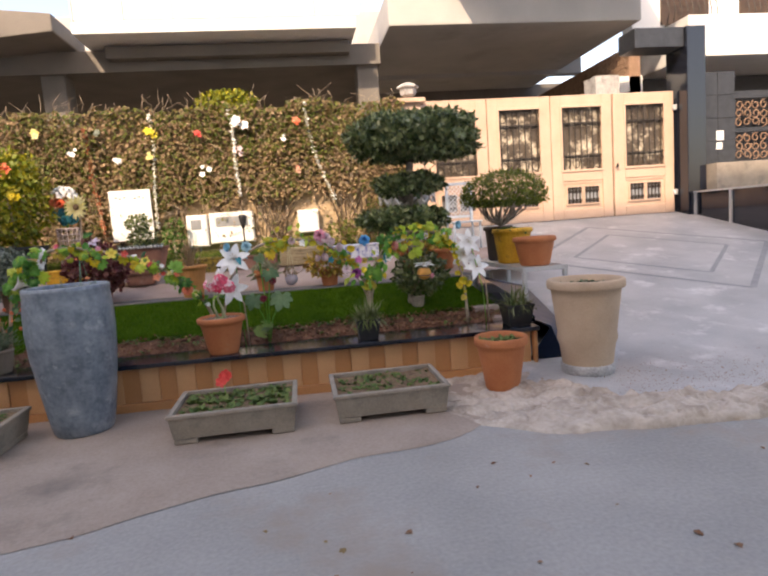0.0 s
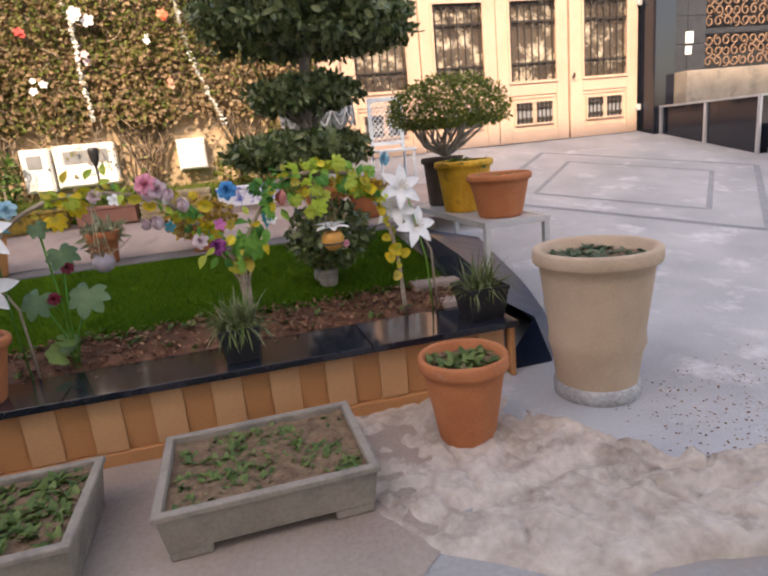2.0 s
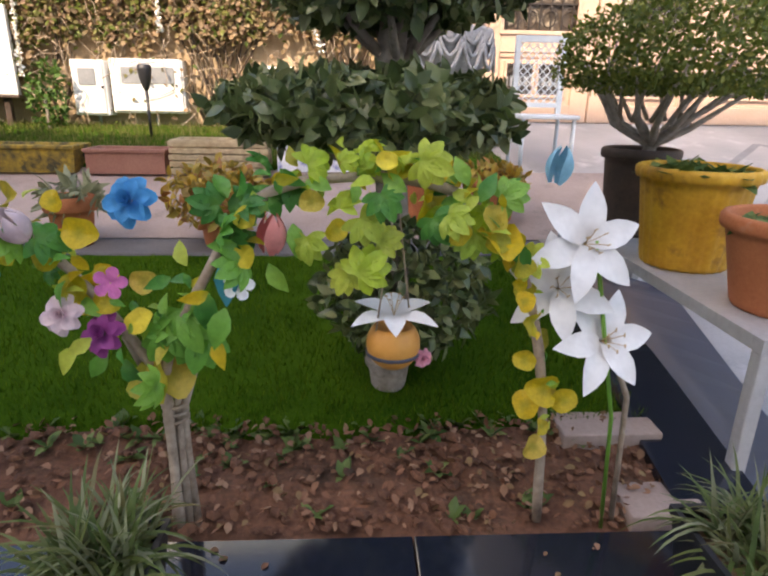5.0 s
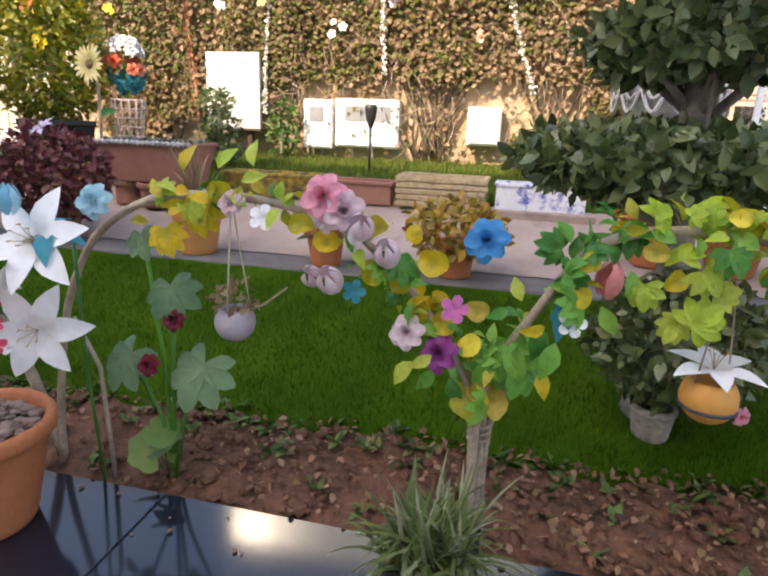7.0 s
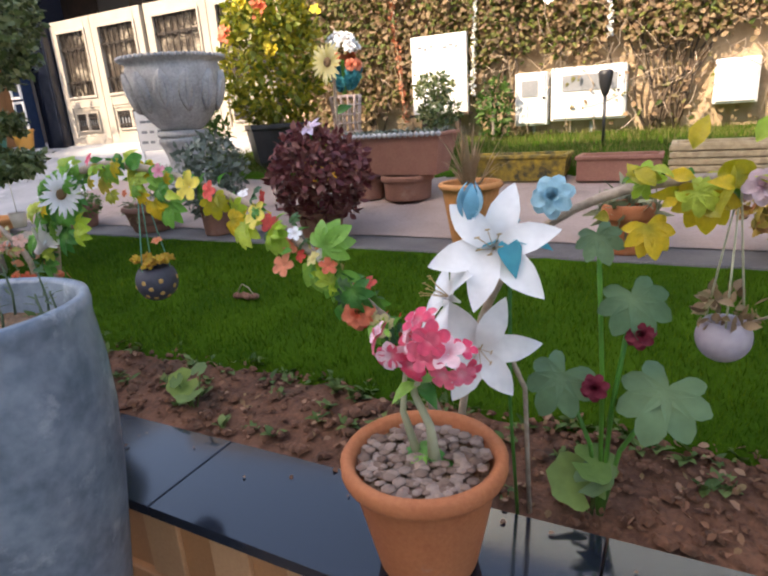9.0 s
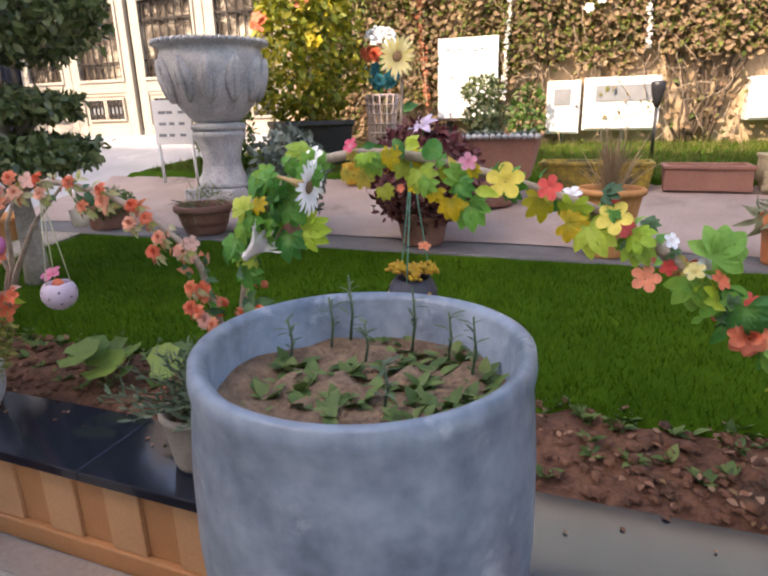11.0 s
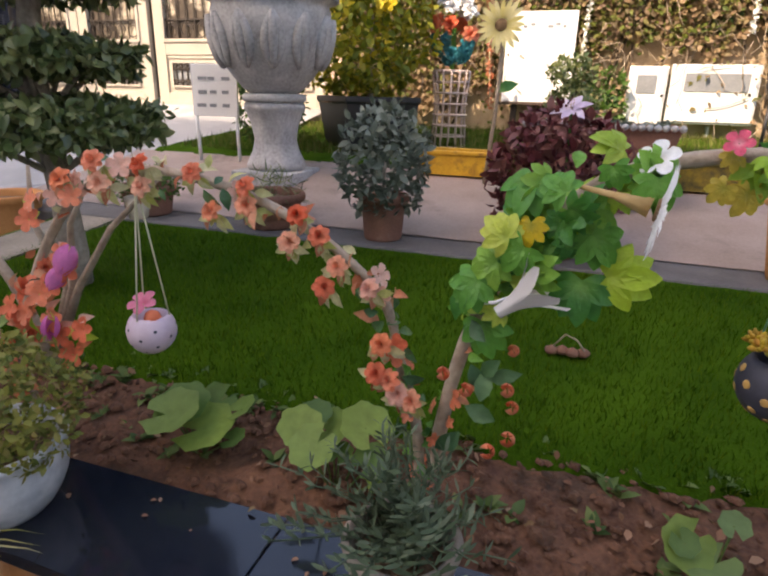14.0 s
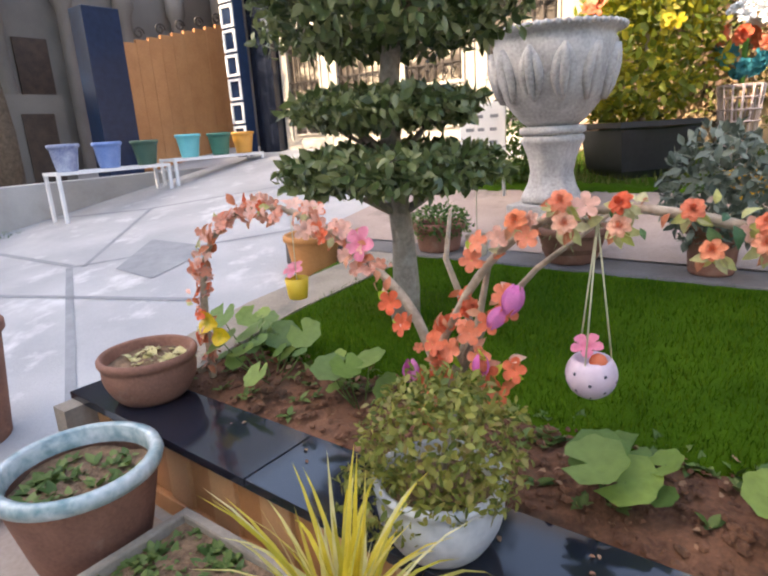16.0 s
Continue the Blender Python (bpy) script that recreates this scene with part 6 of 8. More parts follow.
# creeper over the boundary wall
def creeper():
    c = thing("creeper", (0, 10.3, 0), "tangled green and dry brown creeper over the wall", "creeper")
    r = random.Random(99)
    roots = [(-0.45, 1.05), (-0.3, 1.05), (1.3, 1.05), (-3.6, 1.05), (-2.1, 1.05), (0.75, 1.05), (-0.55, 1.05)]
    for x0, z0 in roots:
        for k in range(6):
            p, pts = Vector((x0, -0.05, z0)), []
            d = Vector((r.uniform(-0.5, 0.5), 0, 1))
            for j in range(10):
                pts.append(Vector((p.x, -0.05 - 0.04 * r.random() - 0.012 * j, p.z)))
                p = p + d * 0.24
                d = (d + Vector((r.uniform(-0.35, 0.35), 0, r.uniform(-0.15, 0.15)))).normalized()
                if p.z > 3.4:
                    break
            part("stem", Mesh().tube(pts, [0.016 * (1 - 0.085 * i) for i in range(len(pts))], 5, 0.2), vine_mat, c)
    for name, mat_, n, dry in (("green_leaves", creeper_leaf, 19000, False), ("dry_leaves", dry_leaf, 8000, True)):
        m = Mesh()
        k = 0
        while k < n:
            x, z = r.uniform(-4.85, 2.0), r.uniform(1.1, 3.62)
            top = 3.5 + 0.13 * noise.noise(Vector((x * 1.3, 0, 0))) + 0.06 * noise.noise(Vector((x * 5, 0, 0)))
            low = 1.95 + 0.32 * noise.noise(Vector((x * 1.1, 7, 0))) + 0.15 * noise.noise(Vector((x * 4, 7, 0)))
            if x < -2.0:
                low -= 0.6 * min(1, (-2.0 - x) / 0.5)
            if x > 1.25:
                low -= 0.35
            if z > top or (z < low and r.random() > 0.07):
                continue
            pn = noise.noise(Vector((x * 0.9, z * 1.1, 3))) + 0.4 * noise.noise(Vector((x * 3, z * 3, 5))) - 0.25 * (z - 2.6)
            if dry != (pn + r.uniform(-0.25, 0.25) > 0.12) and r.random() > 0.25:
                continue
            puff = 0.10 + 0.13 * (noise.noise(Vector((x * 2.2, z * 2.2, 11))) + 0.6) * (0.5 + 0.5 * min(1, (z - 1.6)))
            p = Vector((x, -puff * r.uniform(0.25, 1.15) - 0.02, z))
            d = Vector((r.uniform(-1, 1), -0.6, r.uniform(-1.2, 0.5)))
            m.blade(p, d, (r.uniform(-0.5, 0.5), -1, r.uniform(0, 0.9)), r.uniform(0.035, 0.085), LEAF if not dry else SHORT, r.uniform(-0.3, 0.5), 0.3)
            k += 1
        ob = part(name, m, mat_, c)
        ob["kind"] = "stuff"
    part("yellow_crown", cloud(Mesh(), (-1.05, 0.05, 3.6), (0.5, 0.22, 0.17), 900, 0.07, 3), yellow_leaf, c, "bright yellow green clump on top")
    tw = Mesh()
    for k in range(70):
        x, z = r.uniform(-4.7, 1.9), r.uniform(3.3, 3.5)
        tw.tube([(x, -0.1, z), (x + r.uniform(-0.1, 0.1), -0.12, z + 0.15), (x + r.uniform(-0.2, 0.2), -0.1, z + r.uniform(0.2, 0.36))], [0.005, 0.004, 0.002], 4)
    part("twig_tangle", tw, drift_mat, c)["kind"] = "stuff"
    tg = Mesh()
    for k in range(420):
        x, z = r.uniform(-4.6, 1.9), r.uniform(1.3, 3.3)
        pts = [Vector((x, -0.08 - 0.12 * r.random(), z))]
        d = Vector((r.uniform(-1, 1), 0, r.uniform(-1, 0.4)))
        for j in range(5):
            pts.append(pts[-1] + d.normalized() * r.uniform(0.05, 0.13))
            d += Vector((r.uniform(-0.7, 0.7), r.uniform(-0.15, 0.1), r.uniform(-0.7, 0.5)))
        tg.tube(pts, 0.0045, 4)
    part("tendril", tg, drift_mat, c)["kind"] = "stuff"


creeper()

# ---- artificial flowers ----
def solid(name, col, col2=None, rough=0.6, trans=0.25, throat=None):
    return leafy(name, [col, col2 or tuple(min(1, c * 1.25) for c in col)], rough, trans, True, 0.3, 2.5, throat)


white_petal = solid("white petals", (0.8, 0.8, 0.79), (0.86, 0.86, 0.85), 0.5, 0.12, (0.55, 0.48, 0.42))
pink_petal = solid("pink petals", (0.7, 0.2, 0.3), (0.82, 0.42, 0.5), throat=(0.62, 0.08, 0.16))
hot_petal = solid("hot pink petals", (0.76, 0.06, 0.14), (0.82, 0.2, 0.28), throat=(0.85, 0.5, 0.52))
blush_petal = solid("blush petals", (0.84, 0.5, 0.54), (0.88, 0.68, 0.7), throat=(0.8, 0.2, 0.3))
mauve_petal = solid("pale pink petals", (0.62, 0.44, 0.48), (0.8, 0.66, 0.68), throat=(0.6, 0.3, 0.42))
rosy_petal = solid("salmon pink petals", (0.68, 0.2, 0.18), (0.74, 0.34, 0.3))
magenta_petal = solid("magenta petals", (0.52, 0.1, 0.33), (0.68, 0.22, 0.45))
purple_petal = solid("purple petals", (0.22, 0.03, 0.18), (0.4, 0.1, 0.32))
peach_petal = solid("peach petals", (0.8, 0.26, 0.12), (0.85, 0.48, 0.33), throat=(0.75, 0.12, 0.04))
coral_petal = solid("coral petals", (0.68, 0.12, 0.05), (0.8, 0.28, 0.16))
red_petal = solid("red petals", (0.68, 0.04, 0.03), (0.8, 0.12, 0.1))
yellow_petal = solid("yellow petals", (0.72, 0.52, 0.02), (0.8, 0.66, 0.08))
paleyellow_petal = solid("pale yellow petals", (0.68, 0.58, 0.2), (0.76, 0.68, 0.36), throat=(0.45, 0.3, 0.06))
cream_petal = solid("cream yellow petals", (0.78, 0.62, 0.08), (0.84, 0.7, 0.16), throat=(0.6, 0.42, 0.05))
maroon_petal = solid("maroon petals", (0.12, 0.01, 0.02), (0.2, 0.02, 0.04))
blue_petal = solid("blue petals", (0.02, 0.22, 0.52), (0.08, 0.38, 0.65))
sky_petal = solid("pale sky blue petals", (0.12, 0.42, 0.58), (0.38, 0.62, 0.7))
teal_petal = solid("teal petals", (0.03, 0.24, 0.3), (0.06, 0.36, 0.42))
rust_petal = solid("rust blossoms", (0.45, 0.12, 0.05), (0.62, 0.3, 0.18))
salmon_petal = solid("salmon blossoms", (0.72, 0.3, 0.2), (0.8, 0.5, 0.4))
lime_leaf = leafy("lime artificial leaves", [(0.3, 0.5, 0.03), (0.44, 0.58, 0.05), (0.58, 0.64, 0.1), (0.24, 0.44, 0.04)], 0.4, 0.4, True, 0.45, 5, (0.4, 0.5, 0.06))
gold_leaf = leafy("yellow artificial leaves", [(0.44, 0.4, 0.015), (0.7, 0.5, 0.02), (0.78, 0.55, 0.03), (0.34, 0.36, 0.02), (0.66, 0.48, 0.08)], 0.4, 0.4, True, 0.45, 5, (0.22, 0.26, 0.02))
fresh_leaf = leafy("green artificial leaves", [(0.035, 0.17, 0.03), (0.07, 0.27, 0.04), (0.14, 0.38, 0.05), (0.26, 0.48, 0.07)], 0.4, 0.35, True, 0.45, 5, (0.16, 0.36, 0.06))
dark_herb = leafy("dark green leg leaves", [(0.04, 0.11, 0.05), (0.07, 0.16, 0.06), (0.12, 0.22, 0.09)], 0.5, 0.25, True, 0.4, 3)
cream_leaf = leafy("cream and lime leaves", [(0.5, 0.5, 0.2), (0.62, 0.58, 0.34), (0.4, 0.42, 0.1)], 0.5, 0.35, True, 0.4, 3)
fig_leaf = leafy("grey green lobed leaves", [(0.07, 0.15, 0.07), (0.11, 0.2, 0.1), (0.15, 0.25, 0.13)], 0.6, 0.2, True, 0.3, 3, (0.18, 0.27, 0.13))
string_mat = material("green string", (0.1, 0.3, 0.22), (0.16, 0.4, 0.3), 20, 0.8, 0.0)
paledstring_mat = material("pale string", (0.5, 0.48, 0.3), (0.6, 0.58, 0.4), 20, 0.8, 0.0)
stamen_mat = material("ochre stamens", (0.4, 0.24, 0.08), (0.52, 0.36, 0.16), 30, 0.8, 0.0)
core_mat = material("brown flower centre", (0.15, 0.08, 0.04), (0.3, 0.18, 0.08), 60, 0.9, 0.5)

fr = random.Random(2024)
STORE = {}


def kept(key, build):
    if key not in STORE:
        STORE[key] = build().data(key[0])
    return STORE[key]


def place(name, mesh, material_, parent, at, face, size=1.0, spin=0.0, label=""):
    ob = new(name, mesh)
    if not mesh.materials:
        mesh.materials.append(material_)
    f = Vector(face).normalized()
    ob.matrix_basis = Matrix.Translation(at) @ f.to_track_quat("Z", "Y").to_matrix().to_4x4() @ Matrix.Rotation(spin, 4, "Z") @ Matrix.Scale(size, 4)
    ob.parent = parent
    if label:
        ob["label"] = label
    return ob


def m_lily():
    return Mesh().lathe([(0.02, -0.42), (0.05, -0.3), (0.1, -0.18)], 10, close=False)


def m_petal():
    return Mesh().blade((0.03, 0, -0.25), (1, 0, 0.4), (0, 0, 1), 1.15, [(0, 0.06), (0.2, 0.17), (0.42, 0.235), (0.62, 0.215), (0.8, 0.14), (0.93, 0.06), (1, 0.005)], 0.3, 0.3)


def m_stamen():
    m = Mesh()
    for k in range(6):
        a = k * math.pi / 3 + 0.4
        m.tube([(0, 0, -0.2), (0.1 * math.cos(a), 0.1 * math.sin(a), 0.1), (0.2 * math.cos(a), 0.2 * math.sin(a), 0.3)], 0.008, 4)
        m.tube([(0.2 * math.cos(a) - 0.04, 0.2 * math.sin(a), 0.3), (0.2 * math.cos(a) + 0.04, 0.2 * math.sin(a), 0.32)], 0.014, 4)
    return m


def m_rose():
    m, r = Mesh(), random.Random(3)
    for ring, (n, tilt, ln) in enumerate(((3, 2.2, 0.6), (5, 1.2, 0.8), (6, 0.6, 1.0), (7, 0.15, 1.05))):
        for k in range(n):
            a = 2 * math.pi * k / n + ring * 0.7
            m.blade((0.06 * ring * math.cos(a), 0.06 * ring * math.sin(a), -0.1), (math.cos(a), math.sin(a), tilt), (-math.cos(a) * 0.3, -math.sin(a) * 0.3, 1), ln * r.uniform(0.85, 1.1), ROUNDP, -0.2 if ring < 2 else 0.3, 0.5)
    return m


def m_tulip():
    verts, faces = [], []
    for i in range(7):
        s = i / 6
        rr = 0.55 * math.sin(math.pi * (0.12 + 0.8 * s)) ** 0.8
        w = 0.62 * math.sin(math.pi * (0.1 + 0.86 * s)) ** 0.7
        for j in (-1, -0.5, 0, 0.5, 1):
            verts.append((rr * math.cos(j * w), rr * math.sin(j * w), 1.5 * s - 0.2 - 0.04 * abs(j)))
    for i in range(6):
        for j in range(4):
            q = i * 5 + j
            faces.append((q, q + 1, q + 6, q + 5))
    return Mesh().add(verts, faces)


def m_ray():
    return Mesh().blade((0.15, 0, 0), (1, 0, 0.25), (0, 0, 1), 0.85, [(0, 0.05), (0.4, 0.12), (0.8, 0.1), (1, 0.02)], 0.15, 0.3)


def m_core():
    return Mesh().lathe([(0.22, -0.03), (0.24, 0.03), (0.17, 0.1), (0.05, 0.12)], 14)


def m_five():
    m = Mesh()
    for k in range(5):
        a = 2 * math.pi * k / 5
        m.blade((0.04 * math.cos(a), 0.04 * math.sin(a), -0.1), (math.cos(a), math.sin(a), 0.45), (0, 0, 1), 1.0, [(0, 0.07), (0.35, 0.26), (0.7, 0.38), (0.92, 0.28), (1, 0.1)], 0.25, 0.35)
    return m


def lobes(n=7, deep=0.45, spread=5.0):
    pts = []
    for k in range(n * 4):
        u = k / (n * 4 - 1)
        a = -spread / 2 + spread * u
        w = abs(math.sin(math.pi * n * u))
        ln = (1 - deep) + deep * w
        ln *= 0.65 + 0.35 * math.cos(a * 0.55)
        pts.append((ln * math.cos(a), ln * math.sin(a)))
    return pts


def m_lobed():
    m = Mesh()
    for k, a in enumerate((-2.3, -1.55, -0.8, 0, 0.8, 1.55, 2.3)):
        m.blade((0, 0, 0), (math.cos(a), math.sin(a), 0.1), (0, 0, 1), 1 - 0.13 * abs(a), [(0, 0.1), (0.25, 0.19), (0.45, 0.22), (0.65, 0.26), (0.85, 0.2), (1, 0.04)], 0.35, 0.3)
    return m


def m_palm():
    m = Mesh()
    for k, a in enumerate((-1.9, -1.15, -0.5, 0, 0.5, 1.15, 1.9)):
        m.blade((0, 0, 0), (math.cos(a), math.sin(a), 0.15 + 0.12 * (k % 2)), (0, 0, 1), 1 - 0.14 * abs(a), [(0, 0.14), (0.28, 0.22), (0.5, 0.27), (0.72, 0.24), (0.9, 0.13), (1, 0.02)], 0.45, 0.42)
    return m


def m_disc():
    return Mesh().fan((0, 0, 0), (0, 0, 1), [(math.cos(a) * (1 + 0.06 * math.sin(7 * a)), math.sin(a) * (0.9 + 0.06 * math.sin(5 * a))) for a in span(0, 5.9, 18)], 0.15)


def m_simple():
    return Mesh().blade((0, 0, 0), (1, 0, 0.15), (0, 0, 1), 1, LEAF, 0.45, 0.5)


KINDS = {"lily": m_lily, "rose": m_rose, "tulip": m_tulip, "daisy": m_core, "five": m_five, "lobed": m_lobed, "palm": m_palm, "disc": m_disc, "simple": m_simple}
NAMES = {"lily": "lily", "rose": "rose", "tulip": "tulip", "daisy": "daisy", "five": "blossom", "lobed": "lobed_leaf", "palm": "palmate_leaf", "disc": "round_leaf", "simple": "leaf"}


def bloom(kind, mat_, parent, x, y, z, size, face=(0, -1, 0.35), spin=0.0, label=""):
    own = core_mat if kind == "daisy" else mat_
    mesh = kept((NAMES[kind] + "_" + own.name, own.name), KINDS[kind])
    ob = place(NAMES[kind], mesh, own, parent, (x, y, z), face, size, spin, label)
    if kind == "lily":
        for k in range(6):
            place("petal", kept(("petal_" + mat_.name, mat_.name), m_petal), mat_, ob, (0, 0, 0.04 * (k % 2)), (0, 0, 1), 1.0 - 0.05 * (k % 2), k * math.pi / 3)
        place("stamen", kept(("stamen", "core"), m_stamen), stamen_mat, ob, (0, 0, 0), (0, 0, 1))
    if kind == "tulip":
        for k in range(1, 6):
            place("petal", mesh, mat_, ob, (0, 0, 0.03 * (k % 2)), (0, 0, 1), 1.0 + 0.03 * (k % 2), k * math.pi / 3)
    if kind == "daisy":
        for k in range(20):
            place("petal", kept(("ray_" + mat_.name, mat_.name), m_ray), mat_, ob, (0, 0, 0), (0, 0, 1), fr.uniform(0.85, 1.1), k * math.pi / 10 + fr.uniform(-0.06, 0.06))
    return ob


def m_cup():
    """A round artificial leaf, folded along its midrib and waved at the edge."""
    m, ring = Mesh(), 16
    verts = [(0.0, 0.0, -0.12)]
    for q in (0.5, 1.0):
        for k in range(ring):
            a = 2 * math.pi * k / ring
            x, y = q * math.cos(a) * 0.95, q * math.sin(a) * (0.8 + 0.08 * math.sin(3 * a))
            verts.append((x, y, 0.5 * abs(y) * q + 0.1 * q * math.sin(4 * a) - 0.25 * x * x - 0.12))
    faces = [(0, 1 + k, 1 + (k + 1) % ring) for k in range(ring)]
    faces += [(1 + k, 17 + k, 17 + (k + 1) % ring, 1 + (k + 1) % ring) for k in range(ring)]
    return m.add(verts, faces)


KINDS["disc"] = m_cup


def dot_in(a, items, y=-0.05, jitter=0.02):
    """Single leaves and blooms: (kind, material, x, z, size, spin)."""
    for kind, mat_, x, z, size, spin in items:
        up = 0.9 if kind == "tulip" else 0.35
        grow = {"tulip": 1.65, "rose": 1.2, "disc": 1.0, "five": 1.15}.get(kind, 1.25)
        bloom(kind, mat_, a, x, y + fr.uniform(-jitter, jitter), z, size * grow, (fr.uniform(-0.35, 0.35), -1, up + fr.uniform(-0.25, 0.25)), spin + fr.uniform(-0.15, 0.15))


def smooth_path(pts, n=40):
    """A curve through the points given."""
    p = [Vector(q) for q in pts]
    p = [p[0] * 2 - p[1], *p, p[-1] * 2 - p[-2]]
    out = []
    for k in range(n):
        u = (len(p) - 3) * k / (n - 1)
        i = min(int(u), len(p) - 4)
        t = u - i
        a, b, c, d = p[i:i + 4]
        out.append(0.5 * (2 * b + (c - a) * t + (2 * a - 5 * b + 4 * c - d) * t * t + (3 * b - a - 3 * c + d) * t ** 3))
    return out


def arch(pts, label, r0=0.02, r1=0.01, y=4.99):
    a = thing("flower_arch", (0, y, 0), label, "arch", "flower arches")
    path = smooth_path([(x, 0.02 * math.sin(7 * x), z) for x, z in pts])
    part("branch", Mesh().tube(path, [r0 + (r1 - r0) * math.sin(math.pi * k / 39) for k in range(40)], 8, 0.25), drift_mat, a, "gnarled driftwood branch")
    return a, path


def dress(a, path, s0, s1, n, kinds, size, wide=0.06, vary=0.35, hang=0.2):
    """Leaves and flowers wound round a stretch of the branch; kinds: (kind, material, weight)."""
    tot = sum(k[2] for k in kinds)
    for j in range(n):
        s = s0 + (s1 - s0) * (j + fr.random()) / n
        p = path[min(39, int(s * 39))]
        pick, q = fr.random() * tot, 0
        for kind, mat_, w in kinds:
            q += w
            if pick <= q:
                break
        off = on_sphere(fr) * wide * fr.uniform(0.3, 1.0)
        face = Vector((fr.uniform(-0.8, 0.8), -1.0 + fr.uniform(-0.1, 0.9), fr.uniform(-hang, 0.9)))
        leafk = kind in ("lobed", "palm", "disc", "simple")
        bloom(kind, mat_, a, p.x + off.x, p.y + off.y - 0.015, p.z + off.z, size * fr.uniform(1 - vary, 1 + vary) * (1.0 if leafk else 0.6), face, fr.uniform(0, 6.28))


def hanging(name, x, y, ztop, zc, r, mat_, label, strings=3, smat=None, squash=1.0):
    """A round pot on strings, open at the top."""
    h = thing(name, (x, y, zc), label, "hanging pot", "hanging pots")
    prof = [(r * math.sin(u) * (1 if u > 0 else 1), -squash * r * math.cos(u)) for u in span(0.12, 2.35, 14)]
    prof += [(prof[-1][0] - 0.006, prof[-1][1] - 0.004), (prof[-1][0] - 0.008, prof[-1][1] - 0.02)]
    part("bowl", Mesh().lathe(prof, 26), mat_, h)
    for k in range(strings):
        a = 2 * math.pi * k / strings + 0.5
        part("string", Mesh().tube([(0.75 * r * math.cos(a), 0.75 * r * math.sin(a), squash * r * 0.6), (0.0, 0.0, ztop - zc)], 0.0022, 5), smat or string_mat, h)
    return h


# arch by the corner, with yellow leaves
a0, p0 = arch([(0.56, 0.40), (0.56, 0.62), (0.57, 0.85), (0.66, 1.03), (0.76, 1.19), (0.87, 1.25), (1.03, 1.26), (1.17, 1.24), (1.28, 1.18), (1.37, 1.02), (1.43, 0.75), (1.45, 0.4)], "driftwood arch wound with yellow and lime artificial leaves", 0.012, 0.011)
for k in range(4):
    part("trunk_stem", Mesh().tube([(0.545 + 0.016 * k, 0.01 * (k % 2), 0.38), (0.556 + 0.01 * k, 0.015 * (k % 2), 0.6), (0.55 + 0.013 * k, 0.01, 0.72), (0.47 + 0.06 * k, 0.02, 0.9)], [0.011, 0.01, 0.009, 0.006], 8, 0.2), drift_mat, a0)
part("tie", Mesh().tube([(0.57 + 0.028 * math.cos(t), 0.01 + 0.024 * math.sin(t), 0.68 + 0.003 * t) for t in span(0, 19, 40)], 0.004, 5), drift_mat, a0)
dress(a0, p0, 0.33, 0.5, 16, [("disc", gold_leaf, 1), ("simple", gold_leaf, 3), ("simple", fresh_leaf, 4), ("simple", lime_leaf, 2)], 0.05, 0.06)
dress(a0, p0, 0.48, 0.78, 62, [("disc", gold_leaf, 1), ("lobed", lime_leaf, 2), ("simple", gold_leaf, 3), ("simple", fresh_leaf, 3), ("palm", lime_leaf, 2), ("simple", lime_leaf, 2)], 0.048, 0.085)
dress(a0, p0, 0.76, 0.97, 30, [("disc", gold_leaf, 2), ("simple", fresh_leaf, 2), ("simple", lime_leaf, 1), ("simple", gold_leaf, 2)], 0.028, 0.045)
dress(a0, p0, 0.2, 0.46, 34, [("simple", fresh_leaf, 3), ("palm", fresh_leaf, 2), ("simple", gold_leaf, 2), ("disc", gold_leaf, 1)], 0.052, 0.07)
dress(a0, p0, 0.5, 0.76, 26, [("simple", lime_leaf, 3), ("palm", lime_leaf, 2), ("simple", gold_leaf, 2)], 0.05, 0.09)
bloom("tulip", rosy_petal, a0, 0.815, -0.04, 1.12, 0.055, (0.1, -0.1, 1))
TOP_LEAVES = [
    ("disc", yellow_petal, 1.05, 1.3, 0.024, 0.0), ("disc", yellow_petal, 0.77, 1.19, 0.026, 1.0), ("disc", yellow_petal, 0.76, 1.11, 0.029, 2.0), ("disc", gold_leaf, 0.9, 1.22, 0.028, 3.0),
    ("disc", gold_leaf, 0.95, 1.16, 0.027, 1.0), ("disc", gold_leaf, 1.2, 1.16, 0.029, 4.0), ("disc", gold_leaf, 1.27, 1.19, 0.033, 5.0), ("disc", gold_leaf, 1.28, 1.14, 0.028, 0.0),
    ("disc", gold_leaf, 1.34, 1.09, 0.03, 1.0), ("disc", gold_leaf, 1.35, 1.01, 0.026, 2.0), ("disc", gold_leaf, 1.37, 0.86, 0.029, 3.0),
    ("disc", gold_leaf, 1.42, 0.79, 0.046, 0.0), ("disc", gold_leaf, 1.38, 0.75, 0.037, 2.0), ("disc", gold_leaf, 1.47, 0.76, 0.034, 4.0), ("disc", gold_leaf, 1.41, 0.64, 0.033, 1.0),
]
